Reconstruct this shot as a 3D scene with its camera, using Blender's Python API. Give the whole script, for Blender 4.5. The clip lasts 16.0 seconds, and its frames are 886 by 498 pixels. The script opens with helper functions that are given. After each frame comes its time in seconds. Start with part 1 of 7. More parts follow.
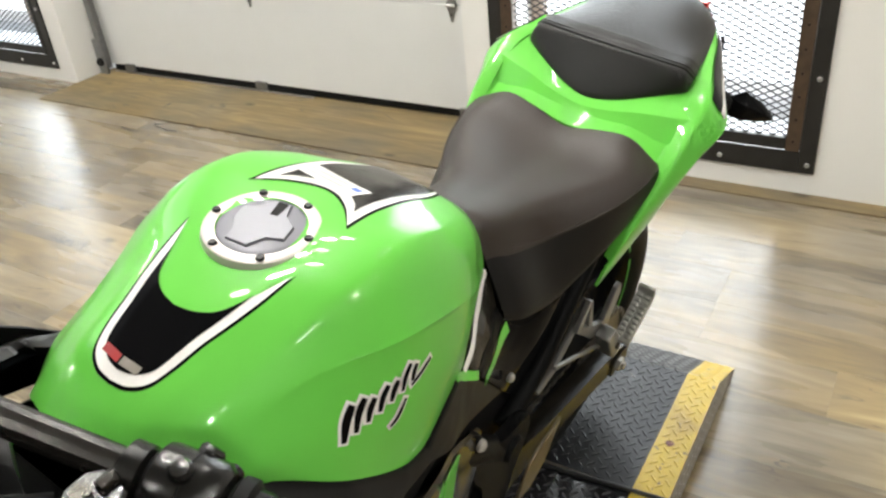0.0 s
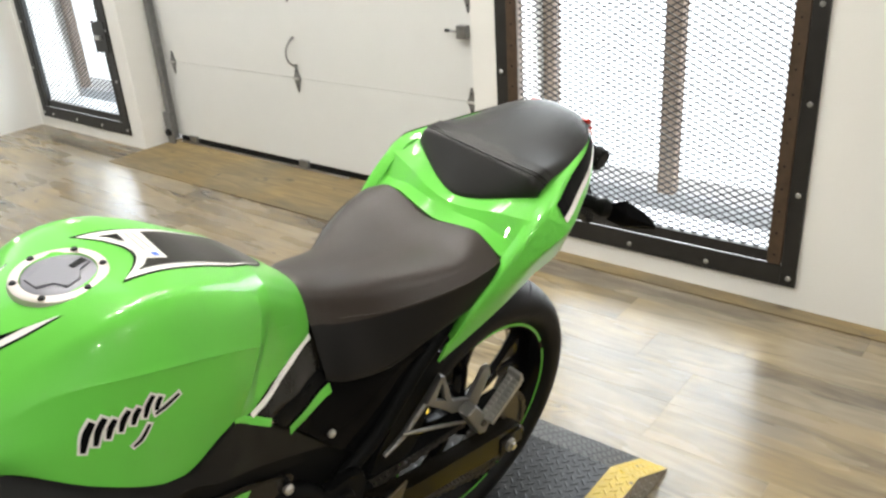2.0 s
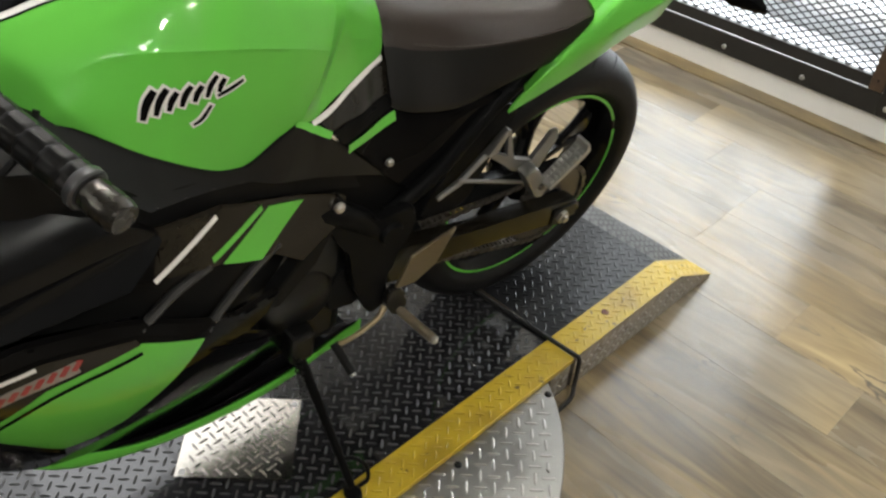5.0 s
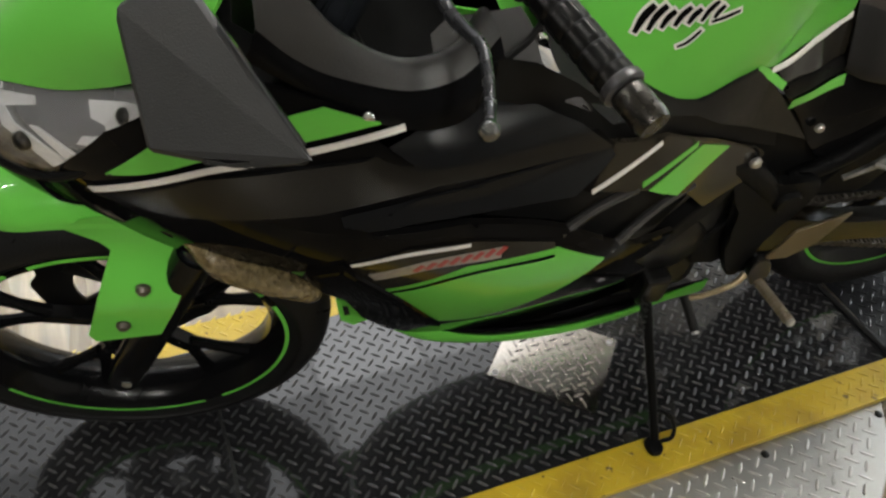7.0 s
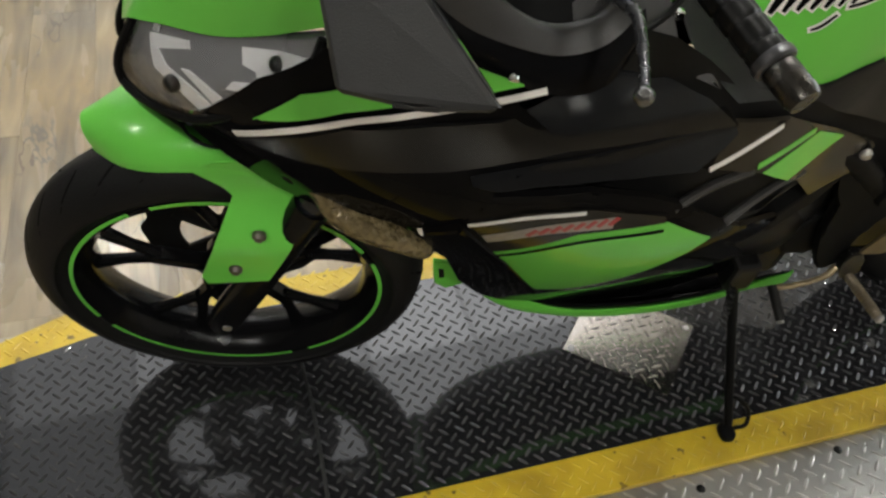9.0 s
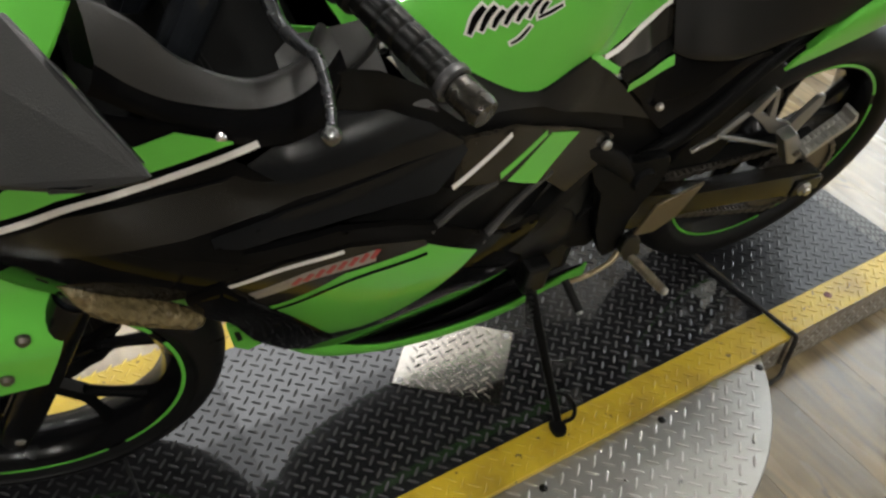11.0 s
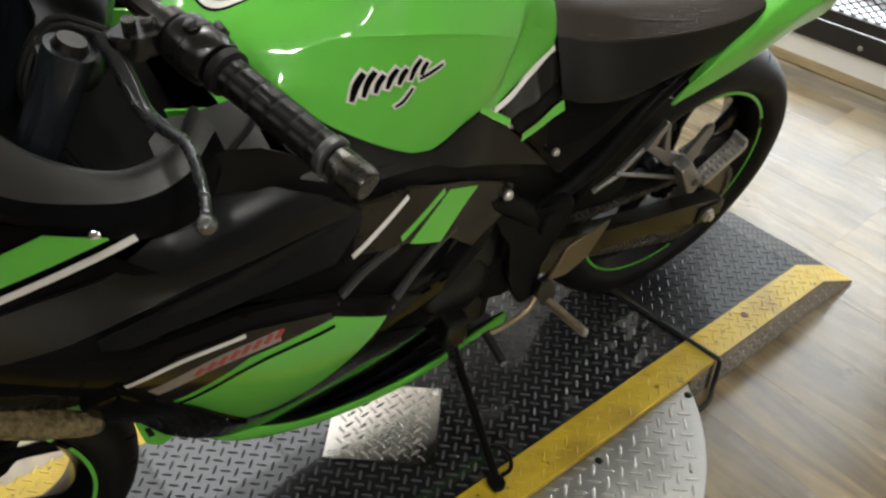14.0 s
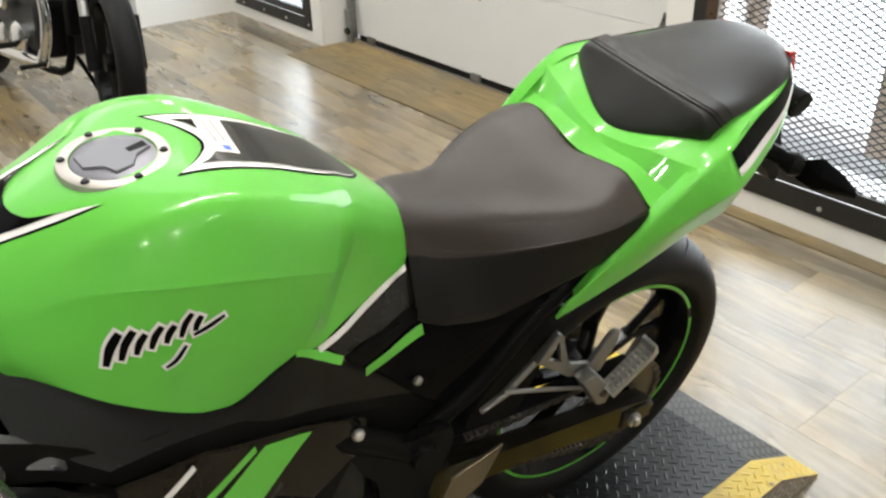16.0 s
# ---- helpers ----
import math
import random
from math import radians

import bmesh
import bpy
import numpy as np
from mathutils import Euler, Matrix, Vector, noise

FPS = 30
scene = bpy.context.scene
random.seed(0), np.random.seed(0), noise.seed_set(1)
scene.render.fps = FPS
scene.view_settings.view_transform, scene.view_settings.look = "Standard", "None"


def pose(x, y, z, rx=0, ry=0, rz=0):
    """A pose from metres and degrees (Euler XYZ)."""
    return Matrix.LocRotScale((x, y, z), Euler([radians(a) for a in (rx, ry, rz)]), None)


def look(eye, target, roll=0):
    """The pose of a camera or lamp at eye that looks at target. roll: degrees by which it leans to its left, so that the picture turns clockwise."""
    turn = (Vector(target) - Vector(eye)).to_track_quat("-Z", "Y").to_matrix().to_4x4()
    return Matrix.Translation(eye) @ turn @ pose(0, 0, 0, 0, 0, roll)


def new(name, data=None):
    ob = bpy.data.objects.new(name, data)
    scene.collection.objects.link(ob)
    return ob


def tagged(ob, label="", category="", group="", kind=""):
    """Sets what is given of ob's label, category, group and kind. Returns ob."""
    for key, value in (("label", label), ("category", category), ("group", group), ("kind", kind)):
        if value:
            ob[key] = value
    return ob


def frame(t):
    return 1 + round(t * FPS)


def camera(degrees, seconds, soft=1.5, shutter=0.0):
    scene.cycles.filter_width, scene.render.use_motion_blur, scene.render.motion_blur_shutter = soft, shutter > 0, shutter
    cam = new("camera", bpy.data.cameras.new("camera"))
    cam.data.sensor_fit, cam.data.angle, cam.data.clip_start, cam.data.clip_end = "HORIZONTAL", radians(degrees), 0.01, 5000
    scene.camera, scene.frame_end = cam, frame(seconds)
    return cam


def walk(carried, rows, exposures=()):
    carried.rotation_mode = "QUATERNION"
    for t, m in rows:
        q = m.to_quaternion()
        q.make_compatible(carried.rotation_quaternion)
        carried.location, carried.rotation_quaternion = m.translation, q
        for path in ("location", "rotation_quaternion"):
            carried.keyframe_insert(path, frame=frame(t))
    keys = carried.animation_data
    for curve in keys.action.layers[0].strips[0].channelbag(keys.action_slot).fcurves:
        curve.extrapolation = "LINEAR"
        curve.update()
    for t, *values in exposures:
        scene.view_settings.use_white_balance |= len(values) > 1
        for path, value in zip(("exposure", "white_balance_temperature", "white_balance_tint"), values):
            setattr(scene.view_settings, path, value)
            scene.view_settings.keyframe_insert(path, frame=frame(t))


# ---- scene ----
cam = camera(56.5, 16.0, soft=2.5)
PATH = [
    (0, (0.262, -0.698, 1.311), (1.608, 0.358, 0.276), -6.0),
    (0.5, (0.233, -0.81, 1.321), (1.616, 0.289, 0.383), -6.2),
    (1, (0.174, -0.945, 1.357), (1.543, 0.217, 0.476), -4.2),
    (1.5, (0.262, -1.004, 1.373), (1.538, 0.303, 0.557), -3.0),
    (2, (0.368, -1.053, 1.348), (1.669, 0.213, 0.510), -3.9),
    (2.5, (0.39, -1.084, 1.318), (1.697, 0.127, 0.410), -5.2),
    (3, (0.388, -1.101, 1.281), (1.647, 0.038, 0.223), -5.6),
    (3.2, (0.386, -1.11, 1.269), (1.625, 0.004, 0.162), -5.1),
    (5.3, (0.349, -1.022, 1.271), (1.297, 0.172, -0.023), 4.5),
    (5.5, (0.336, -1.01, 1.264), (1.217, 0.211, -0.053), 4.3),
    (6, (0.291, -0.983, 1.254), (1.010, 0.318, -0.084), 3.3),
    (6.5, (0.236, -0.968, 1.25), (0.801, 0.383, -0.113), 3.5),
    (7, (0.193, -0.962, 1.245), (0.643, 0.401, -0.148), 3.2),
    (7.5, (0.15, -0.962, 1.241), (0.488, 0.395, -0.189), 2.1),
    (8, (0.101, -0.966, 1.237), (0.338, 0.382, -0.221), 2.8),
    (8.5, (0.104, -0.969, 1.241), (0.406, 0.379, -0.206), 4.1),
    (9, (0.111, -0.978, 1.245), (0.45, 0.38, -0.183), 4.3),
    (9.5, (0.136, -0.987, 1.241), (0.545, 0.356, -0.183), 4.1),
    (10, (0.153, -0.998, 1.255), (0.612, 0.373, -0.127), 3.2),
    (10.2, (0.17, -1.004, 1.257), (0.682, 0.349, -0.123), 2.9),
    (12.3, (0.237, -1.018, 1.256), (1.007, 0.304, -0.032), 1.0),
    (12.5, (0.24, -1.018, 1.257), (1.021, 0.297, -0.032), 1.0),
    (13, (0.241, -1.019, 1.255), (1.022, 0.289, -0.041), 0.7),
    (13.5, (0.243, -1.016, 1.255), (1.030, 0.293, -0.035), 0.4),
    (14, (0.255, -1.005, 1.257), (1.104, 0.300, 0.001), -0.3),
    (14.5, (0.247, -1.003, 1.274), (1.143, 0.342, 0.096), 0.1),
    (15, (0.267, -0.979, 1.271), (1.120, 0.088, 0.259), -1.8),
    (15.5, (0.387, -0.999, 1.267), (1.269, 0.175, 0.411), -1.1),
    (16, (0.528, -0.960, 1.271), (1.325, 0.289, 0.436), -1.7),
]
EXPOSURES = [(0, 0.05), (3, 0.0), (5.5, -0.15), (10, -0.15), (12.5, -0.25), (13.5, -0.25), (14.5, -0.1), (16, -0.06)]
walk(cam, [(t, look(eye, target, roll)) for t, eye, target, roll in PATH], exposures=EXPOSURES)
from mathutils.bvhtree import BVHTree

# ---- light: daylight through the barred windows, spot lamps on the ceiling ----
world = bpy.data.worlds.new("world")
scene.world = world
world.use_nodes = True
wn = world.node_tree.nodes
wl = world.node_tree.links
sky = wn.new("ShaderNodeTexSky")
sky.sky_type = "NISHITA"
sky.sun_disc = False
sky.sun_elevation = radians(40)
sky.sun_rotation = radians(60)
wl.new(sky.outputs["Color"], wn["Background"].inputs["Color"])
wn["Background"].inputs["Strength"].default_value = 0.15

TURN = radians(4.8)                       # the room and the platform stand turned to the motorcycle
ROOM = Matrix.Rotation(TURN, 4, "Z")
FLOOR = -0.095
CEIL = 3.0
UE, UW, VS, VN = 2.915, -4.4, -5.2, 4.6   # inner faces of the walls in the room's own axes


def area(name, place, target, w, h, power, color=(1, 1, 1)):
    d = bpy.data.lights.new(name, "AREA")
    d.shape, d.size, d.size_y, d.energy, d.color = "RECTANGLE", w, h, power, color
    o = new(name, d)
    o.matrix_world = ROOM @ look(place, target)
    return o


sun_data = bpy.data.lights.new("sun", "SUN")
sun_data.energy, sun_data.angle, sun_data.color = 2.0, radians(0.5), (1.0, 0.95, 0.88)
sun = new("sun", sun_data)
sun.matrix_world = look((0, 0, 9), (-2.0, -3.4, 4.0))
area("window_light", (3.13, 0.16, 1.08), (0.0, 0.16, 0.9), 1.0, 2.0, 55, (0.90, 0.97, 1.0))
area("window_light", (3.13, 4.0, 1.05), (0.0, 4.0, 0.9), 0.9, 2.0, 40, (0.84, 0.94, 1.0))
# spot lamps on the ceiling: u, v, power
LAMPS = [(-0.9, 3.5, 20), (0.2, 3.55, 18), (1.3, 3.5, 15), (1.5, 0.5, 13), (2.2, 0.7, 14), (2.6, 2.7, 14), (-2.2, 3.9, 21), (2.3, -0.4, 7), (-1.8, 0.1, 20), (1.0, 0.25, 18), (0.3, -2.9, 55), (-1.2, -2.6, 45), (1.7, -2.9, 14)]
for lu, lv, lp in LAMPS:
    area("ceiling_light", (lu, lv, CEIL - 0.11), (lu, lv, 0), 0.16, 0.05, lp, (0.98, 0.96, 0.88))


# ---- materials ----
def mat(name, color, rough=0.5, metal=0.0, coat=0.0, noise_scale=0.0, vary=0.0, bump=0.0, bump_scale=200.0, rough_vary=0.0, spec=0.5):
    """A painted, plastic or metal surface with slight variation of colour, gloss and relief."""
    mt = bpy.data.materials.new(name)
    mt.use_nodes = True
    n, l = mt.node_tree.nodes, mt.node_tree.links
    b = n["Principled BSDF"]
    b.inputs["Base Color"].default_value = (*color, 1)
    b.inputs["Roughness"].default_value = rough
    b.inputs["Metallic"].default_value = metal
    b.inputs["Coat Weight"].default_value = coat
    b.inputs["Coat Roughness"].default_value = 0.04
    b.inputs["Specular IOR Level"].default_value = spec
    tc = n.new("ShaderNodeTexCoord")
    if noise_scale:
        t = n.new("ShaderNodeTexNoise")
        t.inputs["Scale"].default_value = noise_scale
        t.inputs["Detail"].default_value = 6
        l.new(tc.outputs["Object"], t.inputs["Vector"])
        if vary:
            r = n.new("ShaderNodeMapRange")
            r.inputs["To Min"].default_value, r.inputs["To Max"].default_value = 1 - vary, 1 + vary
            l.new(t.outputs["Fac"], r.inputs["Value"])
            mx = n.new("ShaderNodeVectorMath")
            mx.operation = "SCALE"
            mx.inputs[0].default_value = color
            l.new(r.outputs["Result"], mx.inputs["Scale"])
            l.new(mx.outputs["Vector"], b.inputs["Base Color"])
        if rough_vary:
            r2 = n.new("ShaderNodeMapRange")
            r2.inputs["To Min"].default_value, r2.inputs["To Max"].default_value = max(0.02, rough - rough_vary), rough + rough_vary
            l.new(t.outputs["Fac"], r2.inputs["Value"])
            l.new(r2.outputs["Result"], b.inputs["Roughness"])
    if bump:
        t2 = n.new("ShaderNodeTexNoise")
        t2.inputs["Scale"].default_value = bump_scale
        t2.inputs["Detail"].default_value = 3
        l.new(tc.outputs["Object"], t2.inputs["Vector"])
        bp = n.new("ShaderNodeBump")
        bp.inputs["Strength"].default_value = bump
        bp.inputs["Distance"].default_value = 0.002
        l.new(t2.outputs["Fac"], bp.inputs["Height"])
        l.new(bp.outputs["Normal"], b.inputs["Normal"])
    return mt


def glow(name, color, strength):
    mt = bpy.data.materials.new(name)
    mt.use_nodes = True
    n, l = mt.node_tree.nodes, mt.node_tree.links
    n.remove(n["Principled BSDF"])
    e = n.new("ShaderNodeEmission")
    e.inputs["Color"].default_value = (*color, 1)
    e.inputs["Strength"].default_value = strength
    l.new(e.outputs["Emission"], n["Material Output"].inputs["Surface"])
    return mt


def glass(name, color=(1, 1, 1), rough=0.0):
    mt = bpy.data.materials.new(name)
    mt.use_nodes = True
    b = mt.node_tree.nodes["Principled BSDF"]
    b.inputs["Base Color"].default_value = (*color, 1)
    b.inputs["Transmission Weight"].default_value = 1.0
    b.inputs["Roughness"].default_value = rough
    b.inputs["IOR"].default_value = 1.45
    return mt


GREEN = mat("lime_green_paint", (0.134, 0.52, 0.068), 0.32, 0, 0.55, 30, 0.04, rough_vary=0.04, spec=0.12)
GREEN.node_tree.nodes["Principled BSDF"].inputs["Coat Roughness"].default_value = 0.012
BLACK = mat("gloss_black_paint", (0.004, 0.004, 0.0045), 0.06, 0, 0.0, 14, 0.25, rough_vary=0.03, spec=0.11)
BLACK.node_tree.nodes["Principled BSDF"].inputs["IOR"].default_value = 1.25
MATTE = mat("matte_black_plastic", (0.0052, 0.0053, 0.0056), 0.40, 0, 0, 40, 0.2, 0.25, 900, 0.06, spec=0.11)
MATTE.node_tree.nodes["Principled BSDF"].inputs["IOR"].default_value = 1.3
INNER = mat("grained_black_plastic", (0.0058, 0.0060, 0.0066), 0.43, 0, 0, 40, 0.2, 0.2, 900, 0.06, spec=0.25)
COCKPIT = mat("grained_grey_black_plastic", (0.020, 0.0195, 0.0195), 0.33, 0, 0, 40, 0.3, 0.25, 700, 0.08, spec=0.55)
LEVERM = mat("worn_black_lever", (0.035, 0.036, 0.040), 0.26, 0.6, 0, 60, 0.35, 0.1, 300, 0.1)
TUBEM = mat("blue_black_fork_tube", (0.030, 0.034, 0.042), 0.20, 0.6, 0, 20, 0.2, rough_vary=0.05)
BALLM = mat("scuffed_ball_metal", (0.20, 0.20, 0.20), 0.16, 0.9, 0, 140, 0.5, 0.4, 260, 0.12)
SATIN = mat("satin_black_paint", (0.0045, 0.0048, 0.0056), 0.24, 0, 0, 14, 0.2, rough_vary=0.05, spec=0.27)
MIRRORM = mat("grained_mirror_plastic", (0.020, 0.020, 0.0205), 0.45, 0, 0, 40, 0.2, 0.25, 900, 0.06, spec=0.4)
SWINGM = mat("brown_black_swingarm_paint", (0.007, 0.0058, 0.004), 0.22, 0, 0, 20, 0.25, spec=0.2)
BRASSY = mat("brass_toned_steel", (0.34, 0.275, 0.17), 0.36, 0.85, 0, 60, 0.3, 0.15, 400, 0.08)
HEELM = mat("golden_brown_satin_metal", (0.20, 0.165, 0.11), 0.34, 0.8, 0, 30, 0.2, 0.15, 400, 0.08)
PEGM = mat("bronze_grey_metal", (0.38, 0.33, 0.26), 0.34, 0.85, 0, 60, 0.25, 0.15, 400, 0.08)
BARTUBE = mat("dull_bar_metal", (0.022, 0.020, 0.018), 0.24, 0.6, 0, 40, 0.2, 0.15, 300, 0.08)
SEATM = mat("seat_vinyl", (0.0255, 0.0175, 0.0140), 0.43, 0, 0, 18, 0.18, 0.25, 1100, 0.06, spec=0.48)
SKIRTM = mat("smooth_black_vinyl", (0.0070, 0.0066, 0.0066), 0.40, 0, 0, 18, 0.18, 0.15, 900, 0.06, spec=0.30)
PSEATM = mat("dark_seat_vinyl", (0.0090, 0.0082, 0.0080), 0.36, 0, 0, 18, 0.18, 0.25, 1100, 0.06, spec=0.36)
RUBBER = mat("tyre_rubber", (0.0065, 0.0065, 0.007), 0.52, 0, 0, 25, 0.3, 0.3, 300, 0.08, spec=0.16)
RIMM = mat("black_wheel_paint", (0.0035, 0.0035, 0.004), 0.20, 0, 0.0, 20, 0.2, rough_vary=0.05, spec=0.14)
DARK = mat("dark_cast_metal", (0.0055, 0.0055, 0.0056), 0.34, 0.15, 0, 35, 0.3, 0.08, 300, 0.08, spec=0.3)
GUNM = mat("brown_grey_anodised_metal", (0.10, 0.088, 0.075), 0.38, 0.7, 0, 35, 0.2, 0.2, 300, 0.08)
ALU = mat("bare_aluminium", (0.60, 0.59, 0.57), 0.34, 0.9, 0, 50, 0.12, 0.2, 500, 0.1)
HANGM = mat("satin_grey_aluminium", (0.30, 0.295, 0.285), 0.36, 0.85, 0, 40, 0.15, 0.15, 400, 0.08)
PEGALU = mat("bright_cast_aluminium", (0.48, 0.47, 0.45), 0.36, 0.8, 0, 60, 0.15, 0.15, 400, 0.08)
SWITCHM = mat("glossy_black_switch_plastic", (0.006, 0.0058, 0.0055), 0.22, 0, 0, 30, 0.3, 0.1, 400, 0.06, spec=0.42)
BARM = mat("polished_dark_metal", (0.040, 0.037, 0.033), 0.27, 0.8, 0, 60, 0.2, rough_vary=0.05)
# near-black for recesses; on the tyres it paints the shade of the grooves
GROOVE = mat("recess_shade_black", (0.002, 0.002, 0.002), 0.9, 0, 0, 60, 0.2, spec=0.1)
CHROME = mat("chrome", (0.75, 0.75, 0.75), 0.12, 1.0, 0, 50, 0.1, rough_vary=0.05)
STEEL = mat("zinc_plated_steel", (0.45, 0.45, 0.44), 0.38, 0.85, 0, 40, 0.2, 0.2, 300, 0.1)
WHITE = mat("white_vinyl_decal", (0.78, 0.76, 0.74), 0.3, 0, 0.3, 40, 0.05)
RED = mat("red_decal", (0.33, 0.03, 0.03), 0.3, 0, 0.3, 40, 0.1)
PALE = mat("pale_grey_decal", (0.26, 0.235, 0.21), 0.3, 0, 0.3, 120, 0.3)
CARBON = mat("carbon_pattern_decal", (0.013, 0.0113, 0.0088), 0.14, 0, 0.0, 160, 0.5, rough_vary=0.04, spec=0.24)
CLEAR = glass("clear_lens", (1, 1, 1), 0.02)
LAMPGREY = mat("grey_lamp_housing", (0.25, 0.25, 0.26), 0.24, 0.7, 0.2, 30, 0.2)
LAMPWHITE = mat("bright_lamp_reflector", (0.66, 0.66, 0.67), 0.20, 0.5, 0.3, 60, 0.1)
CHROMEY = mat("headlamp_reflector", (0.85, 0.85, 0.85), 0.10, 1.0)
SMOKE = glass("smoked_lens", (0.35, 0.33, 0.30), 0.08)
SIGNALM = mat("faceted_signal_lens", (0.15, 0.115, 0.055), 0.16, 0.4, 0.5, 110, 0.8, 1.0, 95)
SIGNALM.node_tree.nodes["Bump"].inputs["Distance"].default_value = 0.012
TAILRED = mat("red_lamp_lens", (0.60, 0.02, 0.015), 0.12, 0, 0.5)
AMBER = mat("amber_lamp_lens", (0.85, 0.25, 0.03), 0.2, 0, 0.4)
YELLOW = mat("worn_yellow_paint", (0.52, 0.365, 0.020), 0.38, 0, 0.08, 22, 0.18, 0.2, 160, 0.1)
PLATEBLK = mat("black_painted_tread_plate", (0.013, 0.013, 0.0145), 0.16, 0, 0.85, 12, 0.3, 0.03, 40, 0.05, spec=0.2)
RAMPBLK = mat("satin_black_ramp_plate", (0.011, 0.0115, 0.0135), 0.36, 0, 0.12, 12, 0.3, 0.06, 40, 0.05, spec=0.3)
for b_ in [PLATEBLK.node_tree.nodes["Principled BSDF"]]:
    b_.inputs["Coat IOR"].default_value, b_.inputs["Coat Roughness"].default_value = 1.55, 0.045
LUGBLK = mat("worn_black_tread_lug", (0.030, 0.030, 0.032), 0.34, 0.1, 0.2, 12, 0.4, 0.03, 40, 0.05, spec=0.4)
LUGALU = mat("bright_tread_lug", (0.56, 0.55, 0.53), 0.30, 0.95, 0, 30, 0.15, 0.1, 60, 0.08)
TREADALU = mat("mill_finish_tread_plate", (0.40, 0.39, 0.37), 0.40, 0.95, 0, 10, 0.15, 0.2, 40, 0.1)
BRIGHTALU = mat("polished_tread_plate", (0.47, 0.44, 0.395), 0.21, 1.0, 0, 10, 0.1, 0.15, 40, 0.06)
SIDEALU = mat("dull_tread_plate", (0.38, 0.345, 0.30), 0.40, 0.8, 0, 18, 0.3, 0.2, 60, 0.1)
WALL = mat("white_wall_paint", (0.78, 0.77, 0.745), 0.6, 0, 0, 3, 0.03, 0.12, 60, 0.05)
CEILM = mat("grey_ceiling_paint", (0.42, 0.42, 0.41), 0.8, 0, 0, 3, 0.06)
# dark grey puts the dimness of the unseen side into the wall colour
DIMWALL = mat("dim_room_wall_colour", (0.16, 0.155, 0.15), 0.7, 0, 0, 3, 0.08)
DOORM = mat("cream_white_door_steel", (0.71, 0.715, 0.705), 0.42, 0, 0, 6, 0.03, 0.08, 90, 0.05)
FRAMEM = mat("black_steel_window_frame", (0.020, 0.019, 0.018), 0.45, 0.2, 0, 25, 0.4, 0.3, 120, 0.1)
RUST = mat("rusty_brown_steel", (0.075, 0.048, 0.030), 0.55, 0.3, 0, 30, 0.5, 0.4, 150, 0.1)
MESHM = mat("black_expanded_metal", (0.020, 0.020, 0.022), 0.5, 0.3, 0, 40, 0.3)
SASH = mat("weathered_sash_wood", (0.36, 0.28, 0.22), 0.65, 0, 0, 30, 0.2, 0.4, 120)
GALV = mat("dull_galvanised_steel", (0.26, 0.26, 0.26), 0.36, 0.75, 0, 45, 0.35, 0.1, 200, 0.1)
SILLM = mat("pale_window_sill", (0.55, 0.56, 0.58), 0.6, 0, 0, 20, 0.15)
STRAP = mat("black_nylon_cord", (0.012, 0.012, 0.012), 0.55, 0, 0, 80, 0.3, 0.5, 600)
# black rubber; as sheets behind the cowls it paints the shade of gaps
SEAL = mat("black_rubber_and_gap_shade", (0.005, 0.005, 0.005), 0.55, 0, 0, 30, 0.2, spec=0.15)
LAMPW = glow("lamp_glow", (1.0, 0.96, 0.90), 60)


def soil(mt, scale, low, high, color, weight=0.85):
    """Sparse dirt and scuffs over the paint of a material."""
    n, l = mt.node_tree.nodes, mt.node_tree.links
    b = n["Principled BSDF"]
    tc = n.new("ShaderNodeTexCoord")
    t = n.new("ShaderNodeTexNoise")
    t.inputs["Scale"].default_value, t.inputs["Detail"].default_value = scale, 3
    l.new(tc.outputs["Object"], t.inputs["Vector"])
    r = n.new("ShaderNodeMapRange")
    r.inputs["From Min"].default_value, r.inputs["From Max"].default_value = low, high
    r.inputs["To Max"].default_value = weight
    l.new(t.outputs["Fac"], r.inputs["Value"])
    m = n.new("ShaderNodeMix")
    m.data_type = "RGBA"
    l.new(r.outputs["Result"], m.inputs["Factor"])
    old = b.inputs["Base Color"].links[0].from_socket if b.inputs["Base Color"].links else None
    if old:
        l.new(old, m.inputs[6])
    else:
        m.inputs[6].default_value = b.inputs["Base Color"].default_value
    m.inputs[7].default_value = (*color, 1)
    l.new(m.outputs[2], b.inputs["Base Color"])


soil(YELLOW, 34, 0.672, 0.69, (0.06, 0.035, 0.012))
soil(YELLOW, 9, 0.50, 0.68, (0.27, 0.17, 0.014), 0.6)
soil(TREADALU, 9, 0.55, 0.75, (0.20, 0.185, 0.16), 0.6)
soil(SIDEALU, 26, 0.55, 0.68, (0.09, 0.07, 0.05), 0.6)


